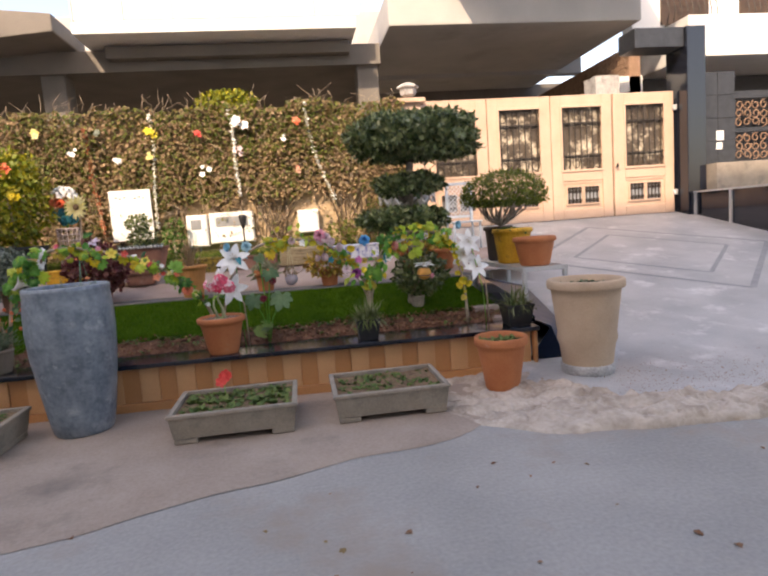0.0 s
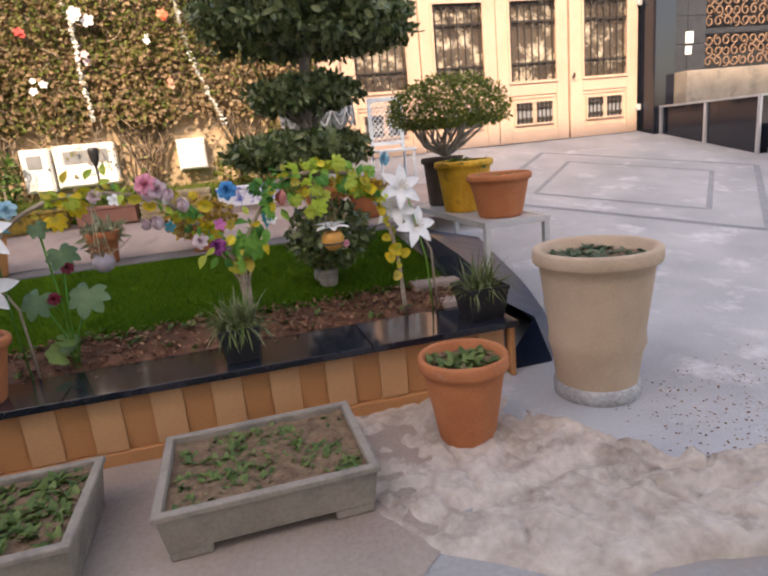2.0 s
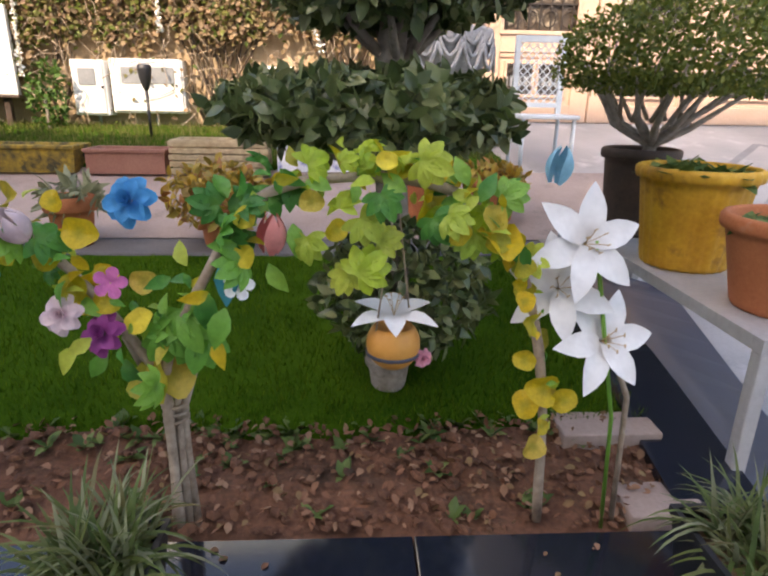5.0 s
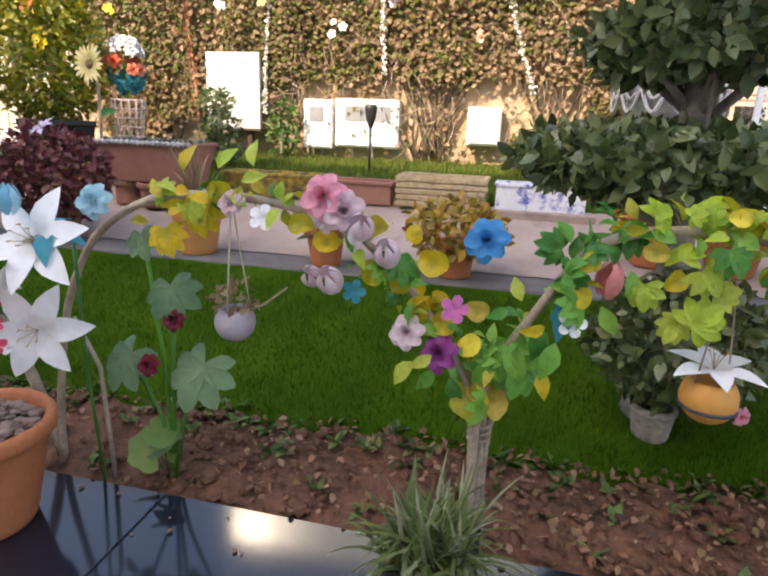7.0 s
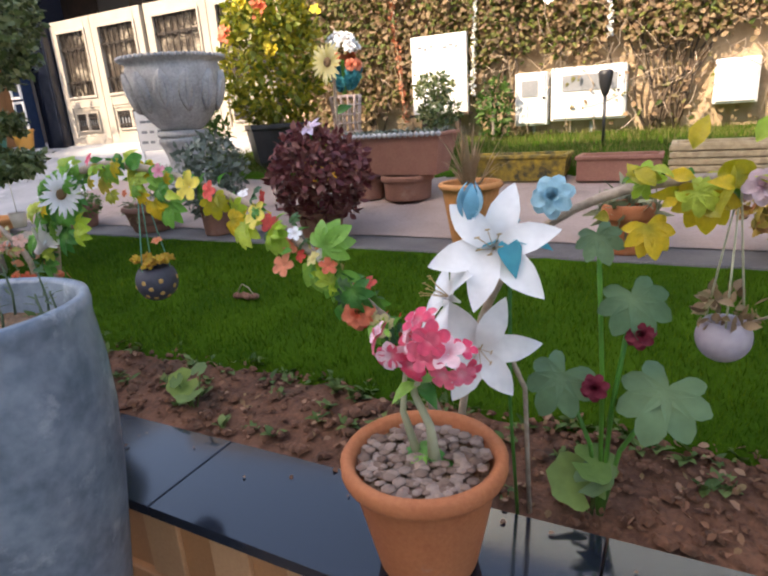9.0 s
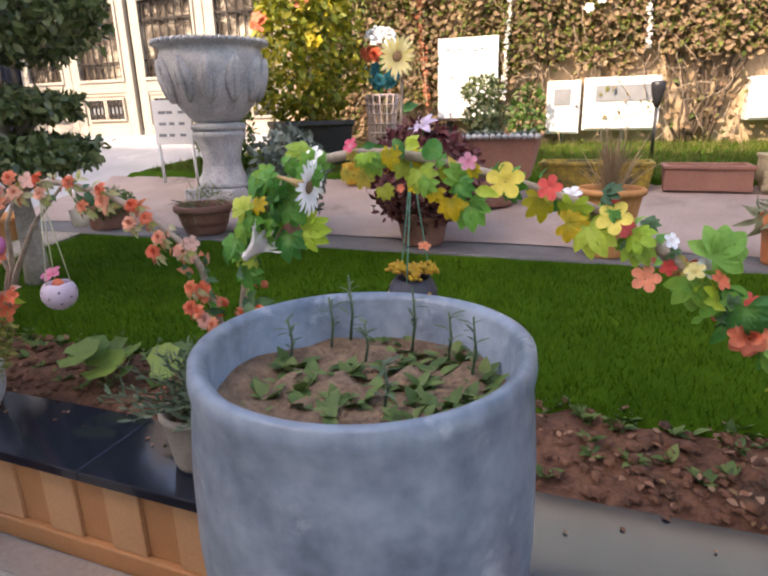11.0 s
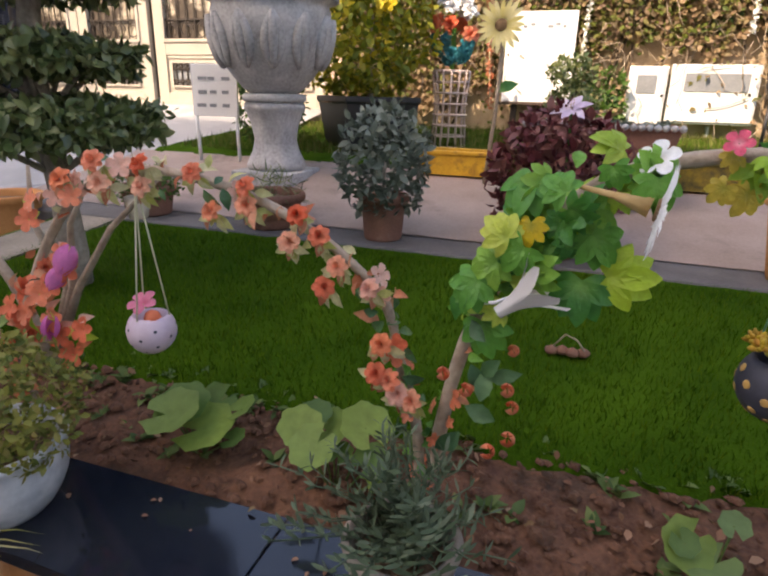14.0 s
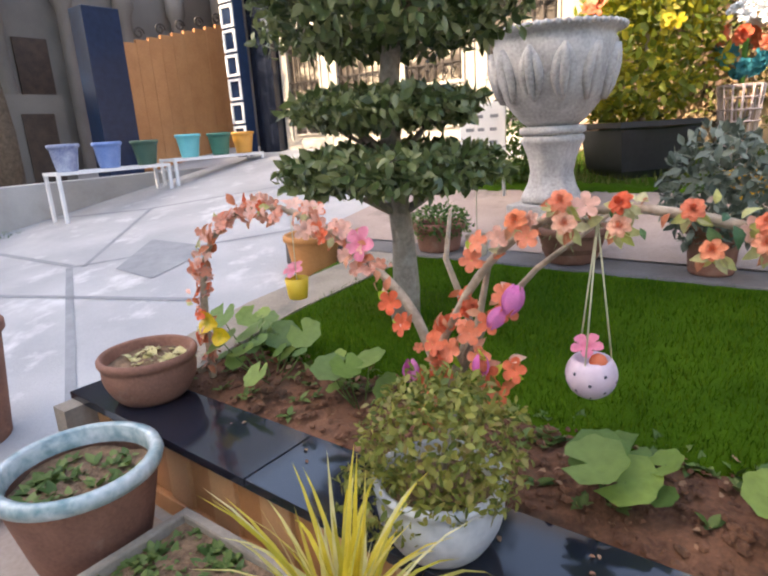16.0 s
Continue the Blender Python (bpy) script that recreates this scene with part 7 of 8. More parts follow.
GREEN_LEAVES = [
    ("palm", lime_leaf, 1.0, 1.18, 0.05, 5.3), ("palm", lime_leaf, 1.0, 1.07, 0.06, 0.6), ("palm", lime_leaf, 1.04, 1.13, 0.045, 0.4), ("palm", lime_leaf, 0.97, 1.06, 0.042, 4.3),
    ("simple", fresh_leaf, 1.22, 1.25, 0.056, 2.0), ("simple", fresh_leaf, 1.24, 1.22, 0.056, 1.2), ("simple", fresh_leaf, 0.86, 1.17, 0.058, 4.9), ("simple", fresh_leaf, 0.94, 1.24, 0.051, 2.8),
    ("simple", fresh_leaf, 0.81, 1.09, 0.061, 5.1), ("palm", fresh_leaf, 1.04, 1.23, 0.047, 5.1), ("simple", fresh_leaf, 1.09, 1.24, 0.056, 2.5), ("palm", fresh_leaf, 1.29, 1.23, 0.047, 0.5),
    ("palm", fresh_leaf, 1.15, 1.18, 0.048, 5.3), ("simple", fresh_leaf, 1.32, 1.14, 0.059, 5.3), ("palm", lime_leaf, 0.89, 1.14, 0.045, 4.9), ("palm", lime_leaf, 1.23, 1.15, 0.044, 4.3),
]
dot_in(a0, TOP_LEAVES)
dot_in(a0, GREEN_LEAVES, -0.035)

# arch with tulips
a1, p1 = arch([(0.56, 0.8), (0.47, 0.95), (0.36, 1.08), (0.22, 1.2), (0.06, 1.25), (-0.12, 1.27), (-0.33, 1.24), (-0.52, 1.12), (-0.64, 0.9), (-0.7, 0.62), (-0.72, 0.38)], "driftwood arch with tulips and yellow artificial leaves", 0.011, 0.011)
dress(a1, p1, 0.02, 0.32, 56, [("disc", gold_leaf, 1), ("simple", gold_leaf, 4), ("simple", fresh_leaf, 4), ("simple", lime_leaf, 3), ("palm", fresh_leaf, 1)], 0.05, 0.08)
dress(a1, p1, 0.32, 0.62, 40, [("simple", gold_leaf, 3), ("disc", gold_leaf, 1), ("simple", lime_leaf, 2), ("lobed", lime_leaf, 1), ("simple", fresh_leaf, 1)], 0.05, 0.055)
CORNER_LEAVES = [
    ("disc", gold_leaf, 0.54, 1.04, 0.032, 0.0), ("disc", yellow_petal, 0.53, 0.96, 0.033, 1.0), ("disc", gold_leaf, 0.4, 1.03, 0.034, 2.0), ("disc", gold_leaf, 0.46, 1.0, 0.035, 3.0),
    ("disc", gold_leaf, 0.36, 1.1, 0.041, 4.0), ("disc", gold_leaf, 0.38, 1.21, 0.025, 5.0), ("disc", gold_leaf, 0.43, 1.15, 0.04, 0.0), ("disc", gold_leaf, 0.29, 1.12, 0.037, 2.0),
    ("palm", fresh_leaf, 0.62, 0.97, 0.077, 5.3), ("palm", fresh_leaf, 0.65, 0.92, 0.073, 4.6), ("palm", fresh_leaf, 0.59, 0.93, 0.062, 4.1), ("simple", teal_petal, 0.73, 1.1, 0.081, 4.6),
    ("simple", lime_leaf, 0.4, 0.9, 0.068, 4.1), ("simple", fresh_leaf, 0.49, 0.87, 0.064, 5.1), ("simple", fresh_leaf, 0.45, 0.88, 0.058, 3.9), ("simple", lime_leaf, 0.64, 1.08, 0.052, 2.0),
]
CORNER_BLOOMS = [
    ("five", magenta_petal, 0.49, 1.05, 0.03, 0.0), ("rose", purple_petal, 0.46, 0.94, 0.034, 0.0), ("tulip", mauve_petal, 0.33, 1.15, 0.034, 0.0), ("tulip", mauve_petal, 0.26, 1.21, 0.033, 0.0),
    ("tulip", mauve_petal, 0.2, 1.08, 0.035, 0.0), ("rose", mauve_petal, 0.22, 1.26, 0.037, 0.0), ("rose", blue_petal, 0.55, 1.22, 0.036, 0.0), ("rose", mauve_petal, 0.38, 0.98, 0.031, 0.0),
    ("five", white_petal, 0.75, 1.05, 0.029, 0.0), ("simple", fresh_leaf, 0.68, 1.04, 0.074, 4.8), ("simple", fresh_leaf, 0.72, 1.0, 0.075, 4.5), ("simple", gold_leaf, 0.7, 0.93, 0.056, 4.9),
]
MIDDLE = [
    ("simple", gold_leaf, -0.19, 1.33, 0.058, 1.4), ("simple", lime_leaf, -0.09, 1.34, 0.057, 1.2), ("simple", lime_leaf, -0.0, 1.35, 0.056, 1.8), ("simple", lime_leaf, -0.04, 1.31, 0.051, 0.3),
    ("simple", gold_leaf, -0.24, 1.27, 0.06, 2.8), ("simple", gold_leaf, -0.25, 1.26, 0.054, 2.4), ("palm", gold_leaf, -0.16, 1.24, 0.066, 4.8), ("disc", gold_leaf, -0.11, 1.28, 0.035, 0.0),
    ("rose", mauve_petal, -0.07, 1.26, 0.026, 0.0), ("five", white_petal, 0.02, 1.23, 0.03, 0.0), ("rose", pink_petal, 0.17, 1.29, 0.04, 0.0), ("rose", mauve_petal, 0.17, 1.25, 0.034, 0.0),
    ("disc", gold_leaf, 0.11, 1.22, 0.035, 0.0), ("disc", gold_leaf, 0.17, 1.18, 0.035, 0.0), ("tulip", mauve_petal, 0.14, 1.08, 0.029, 0.0), ("palm", gold_leaf, -0.26, 1.17, 0.056, 5.1),
]
dot_in(a1, CORNER_LEAVES, -0.03)
dot_in(a1, CORNER_BLOOMS, -0.06, 0.01)
dot_in(a1, MIDDLE)
bloom("tulip", white_petal, a1, 0.25, -0.06, 1.19, 0.036, (0.1, -0.4, 1))
bloom("five", teal_petal, a1, 0.25, -0.06, 1.07, 0.03, (0.1, -1, 0.2))
bloom("rose", sky_petal, a1, -0.45, -0.06, 1.24, 0.04, (0.1, -1, 0.3))

# arch with a dotted gourd
a2, p2 = arch([(-0.72, 0.4), (-0.8, 0.7), (-0.88, 0.86), (-0.98, 0.95), (-1.1, 1.06), (-1.29, 1.18), (-1.5, 1.25), (-1.7, 1.3), (-1.85, 1.33), (-1.99, 1.32), (-2.13, 1.27), (-2.28, 1.1), (-2.38, 0.8), (-2.42, 0.4)], "driftwood arch with large green, yellow and white artificial flowers", 0.016, 0.013)
dress(a2, p2, 0.12, 0.42, 52, [("simple", fresh_leaf, 4), ("palm", fresh_leaf, 2), ("five", red_petal, 1.2), ("five", paleyellow_petal, 1), ("five", white_petal, 0.6), ("lobed", lime_leaf, 1)], 0.048, 0.045)
dress(a2, p2, 0.4, 0.66, 26, [("lobed", gold_leaf, 2), ("palm", lime_leaf, 2), ("simple", gold_leaf, 3), ("palm", fresh_leaf, 1), ("simple", fresh_leaf, 2)], 0.05, 0.06)
dress(a2, p2, 0.74, 0.9, 34, [("palm", fresh_leaf, 4), ("lobed", fresh_leaf, 1), ("palm", lime_leaf, 2), ("simple", fresh_leaf, 3), ("five", paleyellow_petal, 0.5)], 0.055, 0.075)
dress(a2, p2, 0.79, 0.88, 12, [("palm", lime_leaf, 2), ("palm", fresh_leaf, 4), ("lobed", lime_leaf, 1)], 0.06, 0.08)
dress(a2, p2, 0.12, 0.4, 30, [("simple", fresh_leaf, 3), ("palm", dark_herb, 2), ("simple", lime_leaf, 1), ("five", coral_petal, 0.5)], 0.045, 0.06)
dress(a2, p2, 0.88, 0.98, 22, [("five", coral_petal, 2), ("simple", fresh_leaf, 3), ("simple", rust_petal, 1)], 0.035, 0.06)
BY_GOURD = [
    ("five", hot_petal, -1.94, 1.35, 0.02, 0.0), ("lobed", gold_leaf, -1.94, 1.33, 0.024, 4.8), ("lobed", gold_leaf, -1.83, 1.33, 0.036, 4.9), ("palm", lime_leaf, -1.75, 1.28, 0.05, 5.1),
    ("simple", lime_leaf, -1.79, 1.34, 0.046, 1.2), ("disc", lime_leaf, -1.77, 1.35, 0.021, 0.0), ("disc", fresh_leaf, -1.71, 1.34, 0.031, 1.0), ("five", pink_petal, -1.62, 1.31, 0.021, 0.4),
    ("lobed", gold_leaf, -1.61, 1.29, 0.022, 5.3), ("five", cream_petal, -1.53, 1.26, 0.043, 0.2), ("lobed", gold_leaf, -1.91, 1.27, 0.034, 4.3), ("lobed", gold_leaf, -1.95, 1.28, 0.026, 3.9),
    ("palm", gold_leaf, -1.84, 1.24, 0.029, 5.3), ("palm", fresh_leaf, -1.88, 1.31, 0.031, 5.8), ("palm", fresh_leaf, -1.72, 1.26, 0.035, 4.4),
]
BY_DAISY = [
    ("palm", gold_leaf, -1.7, 1.24, 0.031, 4.3), ("palm", gold_leaf, -1.66, 1.21, 0.045, 4.8), ("palm", fresh_leaf, -1.64, 1.25, 0.037, 5.8), ("five", coral_petal, -1.8, 1.24, 0.011, 0.0),
    ("five", yellow_petal, -1.77, 1.24, 0.014, 0.0), ("palm", fresh_leaf, -2.15, 1.22, 0.051, 6.0), ("palm", fresh_leaf, -2.13, 1.18, 0.054, 5.3), ("palm", lime_leaf, -2.09, 1.11, 0.065, 0.2),
    ("palm", fresh_leaf, -2.14, 1.09, 0.061, 4.6), ("palm", lime_leaf, -2.28, 1.17, 0.047, 2.5), ("lobed", gold_leaf, -2.24, 1.19, 0.034, 4.9), ("palm", fresh_leaf, -2.25, 1.15, 0.048, 4.1),
    ("palm", fresh_leaf, -2.3, 1.11, 0.051, 3.7), ("palm", fresh_leaf, -2.33, 1.07, 0.051, 4.3), ("palm", fresh_leaf, -2.19, 1.26, 0.041, 2.6), ("palm", fresh_leaf, -2.31, 0.98, 0.057, 5.0),
]
BUDS = [
    ("simple", dark_herb, -2.32, 1.01, 0.047, 0.0), ("simple", dark_herb, -2.29, 0.99, 0.047, 1.3), ("simple", dark_herb, -2.3, 0.96, 0.049, 2.6), ("simple", dark_herb, -2.27, 0.92, 0.052, 3.9),
    ("simple", dark_herb, -2.33, 0.89, 0.055, 5.2), ("simple", dark_herb, -2.29, 0.87, 0.054, 0.2), ("simple", dark_herb, -2.3, 0.83, 0.058, 1.5), ("simple", dark_herb, -2.27, 0.78, 0.061, 2.8),
    ("simple", dark_herb, -2.34, 0.74, 0.065, 4.1), ("tulip", coral_petal, -2.25, 0.93, 0.013, 0.0), ("tulip", coral_petal, -2.25, 0.86, 0.015, 0.0), ("tulip", coral_petal, -2.24, 0.82, 0.015, 0.0),
    ("tulip", coral_petal, -2.33, 0.84, 0.015, 0.0), ("tulip", coral_petal, -2.38, 0.87, 0.015, 0.0), ("tulip", coral_petal, -2.24, 0.74, 0.017, 0.0), ("tulip", coral_petal, -2.28, 0.71, 0.017, 0.0),
]
SLOPE = [
    ("palm", fresh_leaf, -1.05, 1.1, 0.073, 0.6), ("palm", fresh_leaf, -1.09, 1.04, 0.069, 5.3), ("palm", fresh_leaf, -1.02, 1.02, 0.068, 4.3), ("palm", fresh_leaf, -0.97, 0.98, 0.061, 5.1),
    ("five", white_petal, -1.06, 1.07, 0.024, 0.0), ("five", coral_petal, -1.19, 1.04, 0.031, 0.0), ("five", red_petal, -1.42, 1.25, 0.028, 0.0), ("palm", lime_leaf, -1.32, 1.15, 0.063, 5.3),
    ("lobed", gold_leaf, -1.37, 1.16, 0.05, 0.0), ("five", cream_petal, -1.27, 1.18, 0.038, 0.0), ("simple", lime_leaf, -1.6, 1.24, 0.05, 0.0), ("palm", fresh_leaf, -1.62, 1.2, 0.059, 4.8),
    ("palm", lime_leaf, -1.22, 1.12, 0.05, 5.3), ("rose", coral_petal, -0.96, 0.92, 0.034, 0.0), ("simple", fresh_leaf, -0.93, 0.88, 0.05, 5.3), ("simple", fresh_leaf, -1.01, 0.94, 0.05, 4.3),
]
for group in (BY_GOURD, BY_DAISY, BUDS, SLOPE):
    dot_in(a2, group)
bloom("daisy", white_petal, a2, -2.045, -0.1, 1.245, 0.08, (0.9, -0.05, -0.15), 0, "large white daisy seen edge on")
part("calyx", Mesh().tube([(-2.17, -0.05, 1.268), (-2.11, -0.09, 1.262), (-2.055, -0.098, 1.248)], [0.004, 0.006, 0.017], 10), stamen_mat, a2, "pale tan funnel under the daisy")
bloom("five", white_petal, a2, -2.05, -0.05, 1.32, 0.035, (-0.3, -0.8, 0.6), 0.4)
tm = Mesh()
for k in range(6):
    a = k * math.pi / 3
    verts, faces = [], []
    for i in range(7):
        s = i / 6
        rr = 0.012 + 0.05 * s ** 2.2
        w = 0.6 * (1 - 0.75 * max(0, s - 0.6) / 0.4)
        for j in (-1, 0, 1):
            verts.append((rr * math.cos(a + j * w), rr * math.sin(a + j * w), 0.115 * s - 0.008 * s * abs(j)))
    for i in range(6):
        for j in range(2):
            q = i * 3 + j
            faces.append((q, q + 1, q + 4, q + 3))
    tm.add(verts, faces)
place("trumpet_flower", tm.data("trumpet"), white_petal, a2, (-2.28, -0.085, 1.03), (0.75, 0.1, 0.62), 1.0, 0.3, "white trumpet shaped flower")
part("stem", Mesh().tube([(-2.34, -0.05, 1.03), (-2.29, -0.06, 1.04), (-2.24, -0.07, 1.07)], 0.004, 5), white_petal, a2)

# arch of peach roses
a3, p3 = arch([(-2.43, 0.4), (-2.45, 0.68), (-2.5, 0.85), (-2.53, 0.97), (-2.61, 1.06), (-2.74, 1.15), (-2.9, 1.21), (-3.1, 1.23), (-3.3, 1.19), (-3.45, 1.06), (-3.56, 0.88), (-3.62, 0.7), (-3.62, 0.4)], "driftwood arch with peach roses and pale leaves", 0.014, 0.011)
dress(a3, p3, 0.05, 0.3, 40, [("five", coral_petal, 1.2), ("simple", rust_petal, 2), ("simple", dark_herb, 3), ("simple", fresh_leaf, 2), ("rose", salmon_petal, 0.6)], 0.045, 0.045)
dress(a3, p3, 0.28, 0.75, 56, [("simple", cream_leaf, 4), ("simple", dark_herb, 2), ("five", salmon_petal, 1), ("simple", rust_petal, 2)], 0.042, 0.04)
ROSES = [
    (-3.22, 1.2, 0.029), (-3.23, 1.25, 0.028), (-3.34, 1.2, 0.03), (-3.1, 1.25, 0.027),
    (-3.1, 1.2, 0.027), (-2.96, 1.24, 0.025), (-2.83, 1.18, 0.025), (-2.83, 1.22, 0.025),
    (-2.92, 1.16, 0.026), (-2.71, 1.17, 0.024), (-2.73, 1.11, 0.025), (-2.66, 1.13, 0.024),
    (-2.62, 1.07, 0.024), (-2.65, 1.02, 0.025), (-2.55, 1.03, 0.024), (-2.52, 0.91, 0.026),
    (-2.5, 0.83, 0.026), (-2.48, 0.8, 0.027), (-2.45, 0.79, 0.026), (-2.53, 0.84, 0.026),
]
BASE = [
    (-3.53, 0.83, 0.037), (-3.44, 0.82, 0.037), (-3.58, 0.84, 0.038), (-3.47, 0.89, 0.036),
    (-3.37, 1.01, 0.033), (-3.41, 0.93, 0.035), (-3.73, 0.94, 0.038), (-3.69, 0.88, 0.039),
    (-3.42, 0.78, 0.037), (-3.39, 0.73, 0.038), (-3.36, 0.97, 0.034), (-3.34, 0.81, 0.036),
    (-3.44, 1.14, 0.032), (-3.46, 1.09, 0.033), (-3.31, 1.16, 0.03),
]
for k, (x, z, size) in enumerate(ROSES):
    bloom("rose", (peach_petal, coral_petal, salmon_petal)[k % 3 if k > 11 else k % 2], a3, x, -0.05, z, size * 0.85, (fr.uniform(-0.5, 0.5), -1, 0.6), fr.uniform(0, 6))
    for j in range(6):
        bloom("simple", rust_petal if j == 2 else cream_leaf, a3, x + fr.uniform(-0.015, 0.015), -0.03, z - 0.016, size * 1.6, (fr.uniform(-0.5, 0.5), -1, 0.3), 3.1 + 0.6 * j + fr.uniform(-0.3, 0.3))
dress(a3, p3, 0.8, 1.0, 50, [("five", coral_petal, 3), ("simple", rust_petal, 4), ("rose", coral_petal, 1)], 0.04, 0.06)
for x, z, size in BASE:
    bloom("five", coral_petal, a3, x, -0.05, z, size, (fr.uniform(-0.5, 0.5), -1, 0.4), fr.uniform(0, 6))
    for j in range(3):
        bloom("simple", (rust_petal, salmon_petal, lime_leaf)[j], a3, x + fr.uniform(-0.03, 0.03), -0.04, z + fr.uniform(-0.03, 0.03), size * 1.3, (fr.uniform(-0.6, 0.6), -1, 0.3), fr.uniform(0, 6))
for x, z, size in ((-3.33, 1.03, 0.05), (-3.37, 0.97, 0.042), (-3.43, 0.83, 0.042), (-3.66, 0.77, 0.045)):
    bloom("tulip", magenta_petal, a3, x, -0.06, z, size, (fr.uniform(-0.4, 0.4), -0.3, -0.7), fr.uniform(0, 6))

# arch of rust blossoms
a4, p4 = arch([(-3.63, 0.62), (-3.72, 0.85), (-3.84, 0.98), (-4.0, 1.08), (-4.18, 1.14), (-4.38, 1.18), (-4.56, 1.14), (-4.72, 1.02), (-4.81, 0.85), (-4.84, 0.6), (-4.84, 0.38)], "driftwood arch thick with rust and salmon blossoms", 0.018, 0.012, 5.08)
dress(a4, p4, 0.22, 0.97, 200, [("five", salmon_petal, 3), ("simple", rust_petal, 3), ("simple", salmon_petal, 3), ("five", coral_petal, 1), ("simple", cream_leaf, 0.8)], 0.046, 0.055)
for k in range(3):
    part("side_branch", Mesh().tube([(-3.63, 0, 0.6), (-3.55 + 0.02 * k, 0.02, 0.85), (-3.62 + 0.14 * k, 0.0, 1.05), (-3.6 + 0.22 * k, 0, 1.2)], [0.018, 0.012, 0.009, 0.005], 6, 0.2), drift_mat, a4)
bloom("five", pink_petal, a4, -3.92, -0.03, 1.08, 0.06, (0, -1, 0.4))
bloom("disc", gold_leaf, a4, -4.8, -0.04, 0.68, 0.06, (0, -1, 0.3))
bloom("disc", gold_leaf, a4, -4.72, -0.04, 0.63, 0.05, (0.2, -1, 0.3))

# hanging pots
gourd = material("dark painted gourd", (0.03, 0.032, 0.045), (0.06, 0.06, 0.08), 8, 0.6, 0.1)
spot = material("ochre paint", (0.5, 0.28, 0.07), (0.6, 0.36, 0.12), 20, 0.7, 0.05)
h = hanging("hanging_gourd", -1.785, 4.99, 1.3, 0.935, 0.07, gourd, "dark gourd pot with ochre dots and yellow succulents")
for k in range(26):
    a, u = 2 * math.pi * (k % 6) / 6 + 0.55 * (k // 6) + fr.uniform(-0.15, 0.15), 0.7 + 0.32 * (k // 6) + fr.uniform(-0.08, 0.08)
    d = Vector((math.sin(u) * math.cos(a), math.sin(u) * math.sin(a), -math.cos(u)))
    place("dot", kept(("dot", "ochre"), lambda: Mesh().lathe([(1.0, 0), (0.9, 0.12), (0.5, 0.2)], 8)), spot, h, d * 0.0695, d, 0.0085)
sed = leafy("golden sedum", [(0.6, 0.36, 0.03), (0.7, 0.48, 0.05), (0.62, 0.28, 0.05), (0.55, 0.42, 0.06)], 0.5, 0.3)
for k in range(14):
    a = 2.4 * k
    q = 0.062 * math.sqrt((k + 0.5) / 14)
    m = Mesh()
    c = Vector((q * math.cos(a), q * math.sin(a), 0.056 + 0.018 * fr.random()))
    for j in range(22):
        d = on_sphere(fr)
        d.z = abs(d.z) * 1.2 - 0.15
        m.tube([c + d * 0.008, c + d * 0.015, c + d * 0.022], [0.003, 0.0052, 0.002], 6)
    part("rosette", m, sed, h)["kind"] = "stuff"
bloom("five", peach_petal, h, 0.035, 0, 0.14, 0.02, (0.2, -0.5, 1))

orange_g = material("orange painted gourd", (0.55, 0.24, 0.04), (0.66, 0.32, 0.07), 6, 0.5, 0.1)
h = hanging("hanging_gourd", 1.075, 5.0, 1.24, 0.885, 0.062, orange_g, "orange gourd pot with a white star flower", 2, drift_mat)
part("belt", Mesh().lathe([(0.061, -0.024), (0.0635, -0.022), (0.0635, -0.017), (0.061, -0.015)], 26, close=False), gourd, h, "dark belt line")
bloom("lily", white_petal, h, 0, 0, 0.085, 0.095, (0, -0.15, 1), 0.5)
bloom("rose", pink_petal, h, 0.068, -0.02, -0.03, 0.02, (0.5, -1, 0))
mv = material("mauve grey clay", (0.3, 0.26, 0.29), (0.42, 0.37, 0.4), 8, 0.7, 0.1)
h = hanging("hanging_pot", -0.1, 5.0, 1.26, 0.93, 0.055, mv, "mauve grey hanging pot with a dry plant", 3, paledstring_mat)
part("dry_plant", cloud(Mesh(), (0, 0, 0.06), (0.05, 0.05, 0.04), 70, 0.03, 4), dry_leaf, h)
part("dry_stem", Mesh().tube([(0.03, 0, 0.03), (0.09, 0, 0.06), (0.15, 0, 0.11)], 0.003, 5), drift_mat, h)
pinkpot = material("pink dotted paint", (0.5, 0.38, 0.45), (0.62, 0.5, 0.56), 8, 0.5, 0.05)
h = hanging("hanging_pot", -3.16, 4.99, 1.2, 0.82, 0.062, pinkpot, "pale pink hanging pot with small dark dots", 3, paledstring_mat)
for k in range(20):
    a, u = 2 * math.pi * (k % 5) / 5 + 0.6 * (k // 5), 0.75 + 0.36 * (k // 5)
    d = Vector((math.sin(u) * math.cos(a), math.sin(u) * math.sin(a), -math.cos(u)))
    place("dot", kept(("dark_dot", "dark"), lambda: Mesh().lathe([(1.0, 0), (0.9, 0.12), (0.5, 0.2)], 8)), gourd, h, d * 0.0616, d, 0.0045)
bloom("five", pink_petal, h, -0.01, -0.01, 0.075, 0.04, (0, -0.6, 1))
part("egg", Mesh().lathe([(0.001, -0.02), (0.018, -0.012), (0.022, 0), (0.016, 0.014), (0.001, 0.022)], 12, (0.02, -0.015, 0.042), close=False), peach_petal, h)
ycup = material("yellow cup", (0.65, 0.42, 0.02), (0.72, 0.5, 0.05), 8, 0.5, 0.05)
